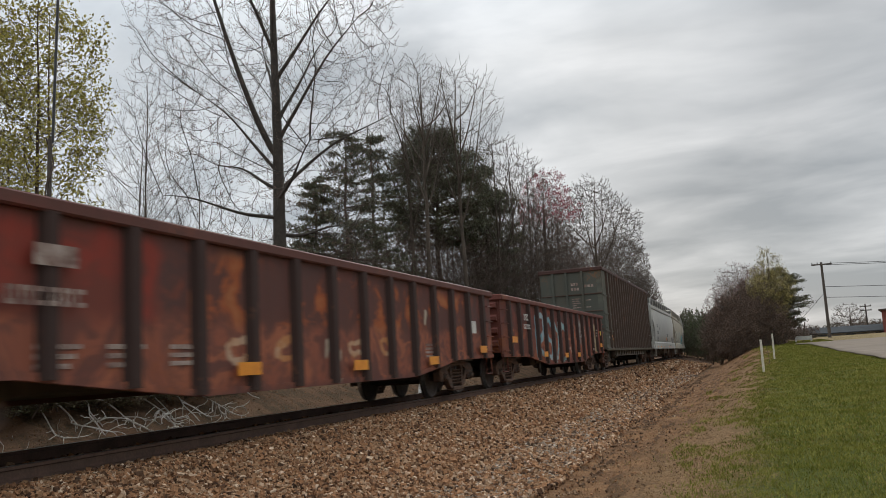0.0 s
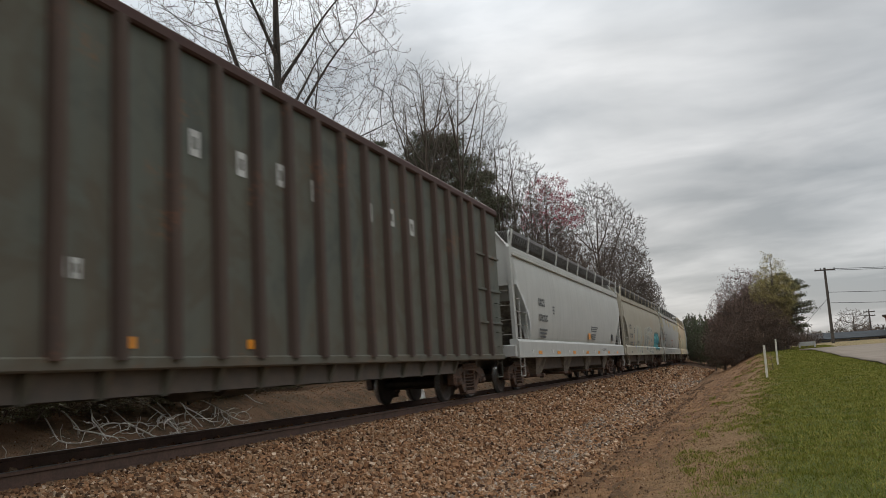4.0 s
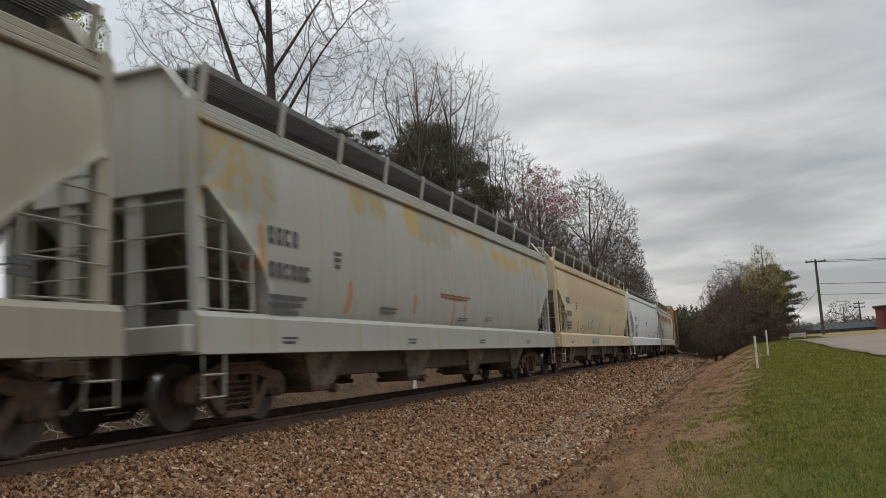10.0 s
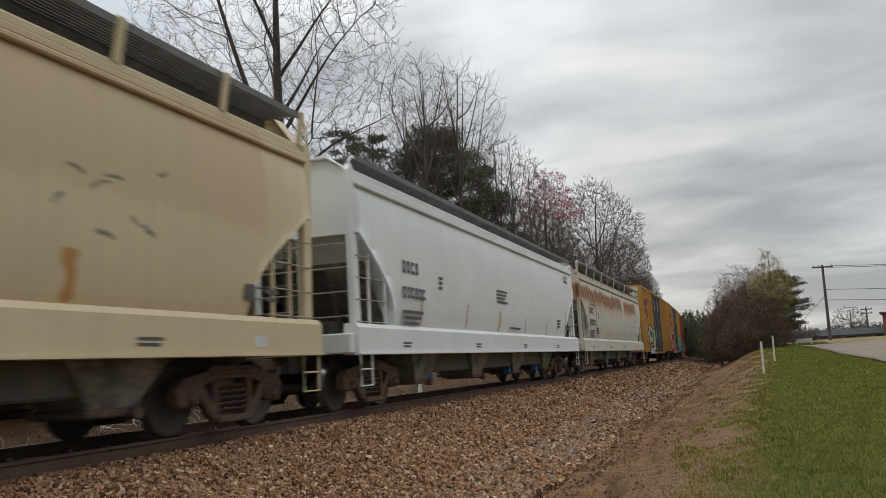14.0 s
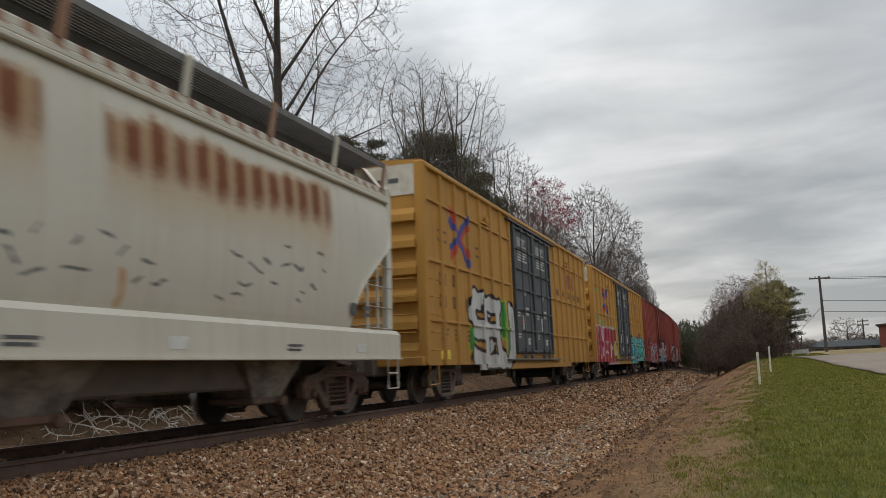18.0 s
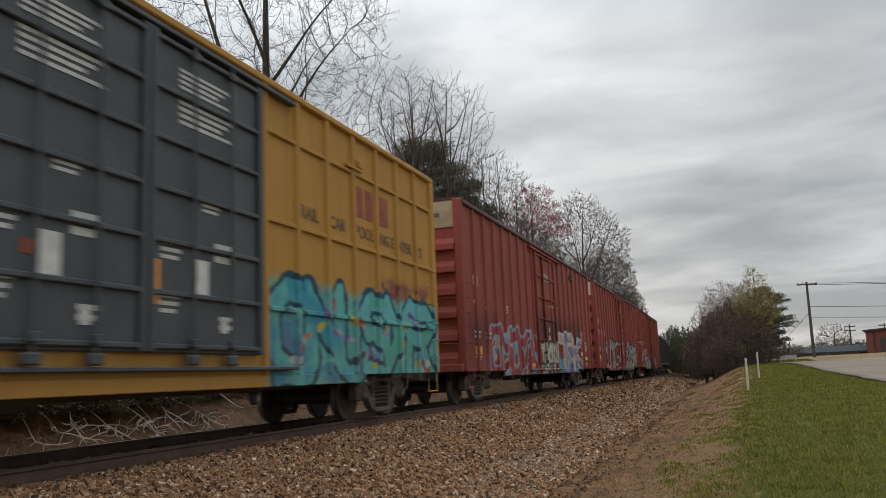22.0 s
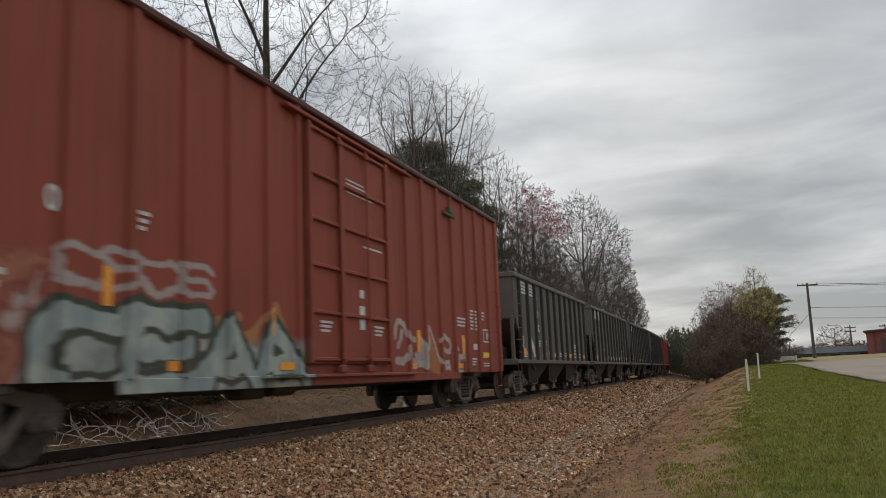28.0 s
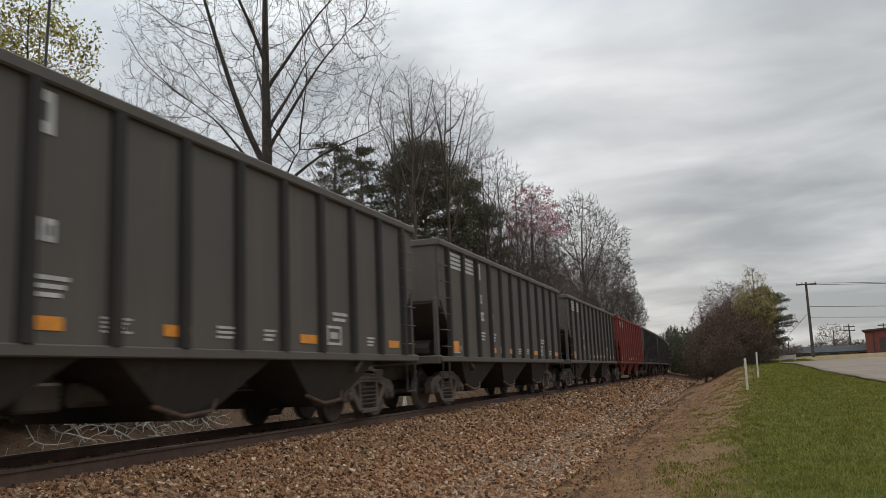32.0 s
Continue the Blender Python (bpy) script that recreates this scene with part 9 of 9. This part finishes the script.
STONE = stone_material("ballast_stone", ((0.042, 0.025, 0.017), (0.125, 0.066, 0.038), (0.257, 0.129, 0.066), (0.381, 0.199, 0.101), (0.298, 0.177, 0.099), (0.416, 0.277, 0.174), (0.666, 0.509, 0.363)))
GRAVEL = stone_material("pale_gravel_stone", ((0.068, 0.0476, 0.0367), (0.136, 0.1061, 0.0816), (0.2312, 0.1795, 0.136), (0.3264, 0.2652, 0.204), (0.2448, 0.1795, 0.1292), (0.3944, 0.3332, 0.2652), (0.5984, 0.5236, 0.4352)))
CHIP = np.array([(x, y, z) for x in (-1, 1) for y in (-1, 1) for z in (-1, 1)]) * 0.72
CHIP_F = np.array([(0, 1, 3), (0, 3, 2), (4, 6, 7), (4, 7, 5), (0, 4, 5), (0, 5, 1), (2, 3, 7), (2, 7, 6), (0, 2, 6), (0, 6, 4), (1, 5, 7), (1, 7, 3)])


def scatter(nr, s0, s1, u0, u1, count):
    s, u = nr.uniform(s0, s1, count), nr.uniform(u0, u1, count)
    return s, u


def stones(name, label, seed, spans, size, material):
    nr = np.random.RandomState(seed)
    V, F, k0 = [], [], 0
    for s0, s1, u0, u1, count, big in spans:
        s, u = scatter(nr, s0, s1, u0, u1, count)
        pts = np.array([tuple(along(a, b, lie(a, b) + 0.006)) for a, b in zip(s, u)])
        pts[:, 2] += nr.uniform(-0.014, 0.040, count) * big
        n = count
        sc = (size * big * np.exp(nr.normal(0, 0.2, (n, 1)))) * nr.uniform(0.65, 1.15, (n, 3))
        q = nr.normal(0, 1, (n, 4))
        q /= np.linalg.norm(q, axis=1)[:, None]
        w, x, y, z = q.T
        R = np.stack([1 - 2 * (y * y + z * z), 2 * (x * y - z * w), 2 * (x * z + y * w), 2 * (x * y + z * w), 1 - 2 * (x * x + z * z), 2 * (y * z - x * w), 2 * (x * z - y * w), 2 * (y * z + x * w), 1 - 2 * (x * x + y * y)], 1).reshape(n, 3, 3)
        v = (CHIP[None] + nr.normal(0, 0.17, (n, 8, 3))) * sc[:, None, :]
        v = np.einsum("nij,nkj->nki", R, v) + pts[:, None, :]
        V.append(v.reshape(-1, 3))
        F.append((CHIP_F[None] + (np.arange(n) * 8)[:, None, None] + k0).reshape(-1, 3))
        k0 += n * 8
    V, F = np.concatenate(V), np.concatenate(F)
    me = bpy.data.meshes.new(name)
    me.from_pydata(V.tolist(), [], F.tolist())
    me.materials.append(material)
    me.update()
    tagged(new(name, me), label, "ballast", kind="stuff")


stones("ballast_stones", "crushed brown and grey ballast stones beside the rails", 11,
       [(4.5, 9, 0.95, 4.9, 30000, 0.88), (9, 15, 0.9, 5.0, 28000, 1.0), (15, 25, 0.9, 4.9, 18000, 1.25), (25, 45, 0.9, 4.7, 7000, 1.7), (45, 80, 0.9, 4.5, 3000, 2.4),
        (6, 30, -0.6, 0.6, 2500, 1.3), (8, 40, -3.2, -0.95, 3500, 1.6), (5, 30, 4.6, 5.2, 900, 0.6), (5, 35, 4.9, 6.0, 700, 0.55)], 0.0255, STONE)
stones("pale_gravel", "paler grey gravel along the foot of the ballast", 13, [(4.5, 12, 3.9, 4.9, 3600, 0.85), (12, 24, 3.8, 4.8, 4200, 1.05), (24, 50, 3.7, 4.6, 2600, 1.4)], 0.0255, GRAVEL)


CLOD = mat("dry_clay_clod", (0.20, 0.12, 0.066), (0.11, 0.064, 0.037), rough=0.95, scale=3, fine=30, world_space=True)
stones("clay_clods", "loose lumps of dry brown clay on the bank", 12, [(5, 16, 5.15, 5.4, 150, 0.75), (16, 32, 5.1, 5.4, 160, 0.95), (32, 50, 4.9, 5.3, 160, 1.2), (5, 14, 4.7, 6.6, 420, 0.32), (14, 28, 4.6, 7.0, 320, 0.4), (28, 55, 4.4, 7.8, 200, 0.6)], 0.028, CLOD)


def blade_material(name, a, b2, c2):
    m, n, l, b = nodes_of(name)
    r = n.new("ShaderNodeNewGeometry")
    c = n.new("ShaderNodeValToRGB")
    e = c.color_ramp.elements
    e[0].color, e[1].color = (*a, 1), (*c2, 1)
    e.new(0.6).color = (*b2, 1)
    l.new(r.outputs["Random Per Island"], c.inputs[0])
    wide = noise_n(n, l, r.outputs["Position"], 0.5, 4)
    patch = noise_n(n, l, r.outputs["Position"], 2.6, 4)
    base = mixc(n, l, ramp_n(n, l, wide, 0.4, 0.65, 0, 0.5), c.outputs[0], b2)
    base = mixc(n, l, ramp_n(n, l, patch, 0.48, 0.66, 0, 0.6), base, a)
    base = mixc(n, l, ramp_n(n, l, patch, 0.44, 0.30, 0, 0.45), base, c2)
    l.new(base, b.inputs["Base Color"])
    b.inputs["Roughness"].default_value = 0.75
    b.inputs["Specular IOR Level"].default_value = 0.05
    return m


GRASS = blade_material("mown_grass_blade", (0.088, 0.106, 0.015), (0.20, 0.194, 0.036), (0.34, 0.295, 0.095))
STRAW = blade_material("dry_straw_blade", (0.13, 0.078, 0.036), (0.235, 0.148, 0.072), (0.36, 0.245, 0.13))


def blades(name, label, seed, spans, material, keep):
    """Blades over stretches (s0, s1, u0, u1, count, height, width); they crowd near the start of a stretch, and width grows along it."""
    nr = np.random.RandomState(seed)
    V, F, k0 = [], [], 0
    for s0, s1, u0, u1, count, hgt, wid in spans:
        s = s0 * (s1 / s0) ** nr.rand(count)
        u = nr.uniform(u0, u1, count)
        ok = [keep(a, b, r) for a, b, r in zip(s, u, nr.rand(count))]
        s, u = s[ok], u[ok]
        n = len(s)
        p = np.array([tuple(along(a, b, lie(a, b) - 0.012)) for a, b in zip(s, u)])
        ang = nr.uniform(0, math.tau, n)
        side = np.stack([np.cos(ang), np.sin(ang), np.zeros(n)], 1) * (wid * s * nr.uniform(0.6, 1.4, n))[:, None]
        tip = np.stack([nr.normal(0, 0.45, n), nr.normal(0, 0.45, n), np.ones(n)], 1) * (hgt * nr.uniform(0.5, 1.4, n))[:, None]
        V.append(np.stack([p - side, p + side, p + tip], 1).reshape(-1, 3))
        F.append(np.arange(n * 3).reshape(-1, 3) + k0)
        k0 += n * 3
    me = bpy.data.meshes.new(name)
    me.from_pydata(np.concatenate(V).tolist(), [], np.concatenate(F).tolist())
    me.materials.append(material)
    me.update()
    tagged(new(name, me), label, "grass", kind="stuff")


def edge_at(s):
    return 6.40 + 0.045 * max(0.0, min(s, 50.0) - 10.0) + 0.7 * noise.noise((s * 0.35, 3.0, 0)) + 0.45 * noise.noise((s * 1.1, 7.0, 0))


def lawn_keep(s, u, r):
    d = u - edge_at(s)
    patch = noise.noise((s * 0.8, u * 0.8, 9.0)) + 0.5 * noise.noise((s * 2.4, u * 2.4, 5.0))
    tongue = noise.noise((s * 0.45, u * 1.3, 31.0))
    if -1.1 < d < 0 and tongue > 0.22:
        return r < 0.75 * min((tongue - 0.22) * 8, 1.0)
    thin = 1.0 - 0.55 * max(0.0, min(1.0, (noise.noise((s * 0.5, u * 0.9, 13.0)) - 0.12) * 5)) * max(0.0, 1 - d / 4)
    return r < min(max((d + 1.0 * patch) * 1.3, 0.03 if d > -0.9 and patch > 0.1 else 0.0), 1.0) * thin


def straw_keep(s, u, r):
    d = u - edge_at(s)
    patch = noise.noise((s * 0.7, u * 1.1, 21.0))
    return r < max(0.0, 0.75 - abs(d + 0.3) * 0.62 + 0.75 * patch) or (d > 0 and r < 0.08 + 0.4 * max(patch, 0))


SPANS = [(4.5, 75, 4.2, 13.5, 560000, 0.045, 0.00062)]
blades("lawn_grass", "mown green grass with yellowed patches", 21, SPANS, GRASS, lawn_keep)
blades("dry_straw", "trampled dry straw along the grass edge", 22, [(4.5, 60, 4.4, 11.0, 150000, 0.030, 0.0006)], STRAW, straw_keep)
LITTER = blade_material("dead_leaf", (0.15, 0.08, 0.042), (0.25, 0.14, 0.075), (0.38, 0.25, 0.15))
blades("leaf_litter", "brown dead leaves on the bank beyond the rails", 23, [(8, 45, -9, -3.4, 16000, 0.035, 0.0016)], LITTER, lambda s, u, r: r < 0.35 + 0.6 * noise.noise((s * 0.6, u * 0.6, 2)) + 0.3)


# ---- what moves ----
def motions():
    for car, s0 in TRAIN:
        half = car["half"]
        rows = []
        for t in range(0, 33):
            s = s0 - run(t)
            a, b = along(s - half), along(s + half)
            turn = math.degrees(math.atan2(-(b.x - a.x), b.y - a.y))
            m = (a + b) / 2
            rows.append((t, pose(m.x, m.y, 0, 0, 0, turn)))
        walk(car, rows)
    # wheels and bearing caps roll while they are near
    clock = np.linspace(0, 32, 641)
    gone = np.array([run(t) for t in clock])
    middle = {car.name: s0 for car, s0 in TRAIN}
    for car, ob, y, seat, rest in SPINNING:
        s = middle[car.name] + y
        first, last = max(s - 30.0, 0.0), min(s + 1.0, gone[-1])
        if last - first < 0.5:
            continue
        steps = int((last - first) / 0.56) + 1
        ways = np.linspace(first, last, steps + 1)
        times = np.interp(ways, gone, clock)
        rows = [(float(t), seat @ pose(0, 0, 0, math.degrees((w - first) / 0.424), 0, 0) @ rest) for t, w in zip(times, ways)]
        if rows[0][0] > 0.05:
            rows.insert(0, (0.0, rows[0][1]))
        if rows[-1][0] < 31.95:
            rows.append((32.0, rows[-1][1]))
        walk(ob, rows)


motions()
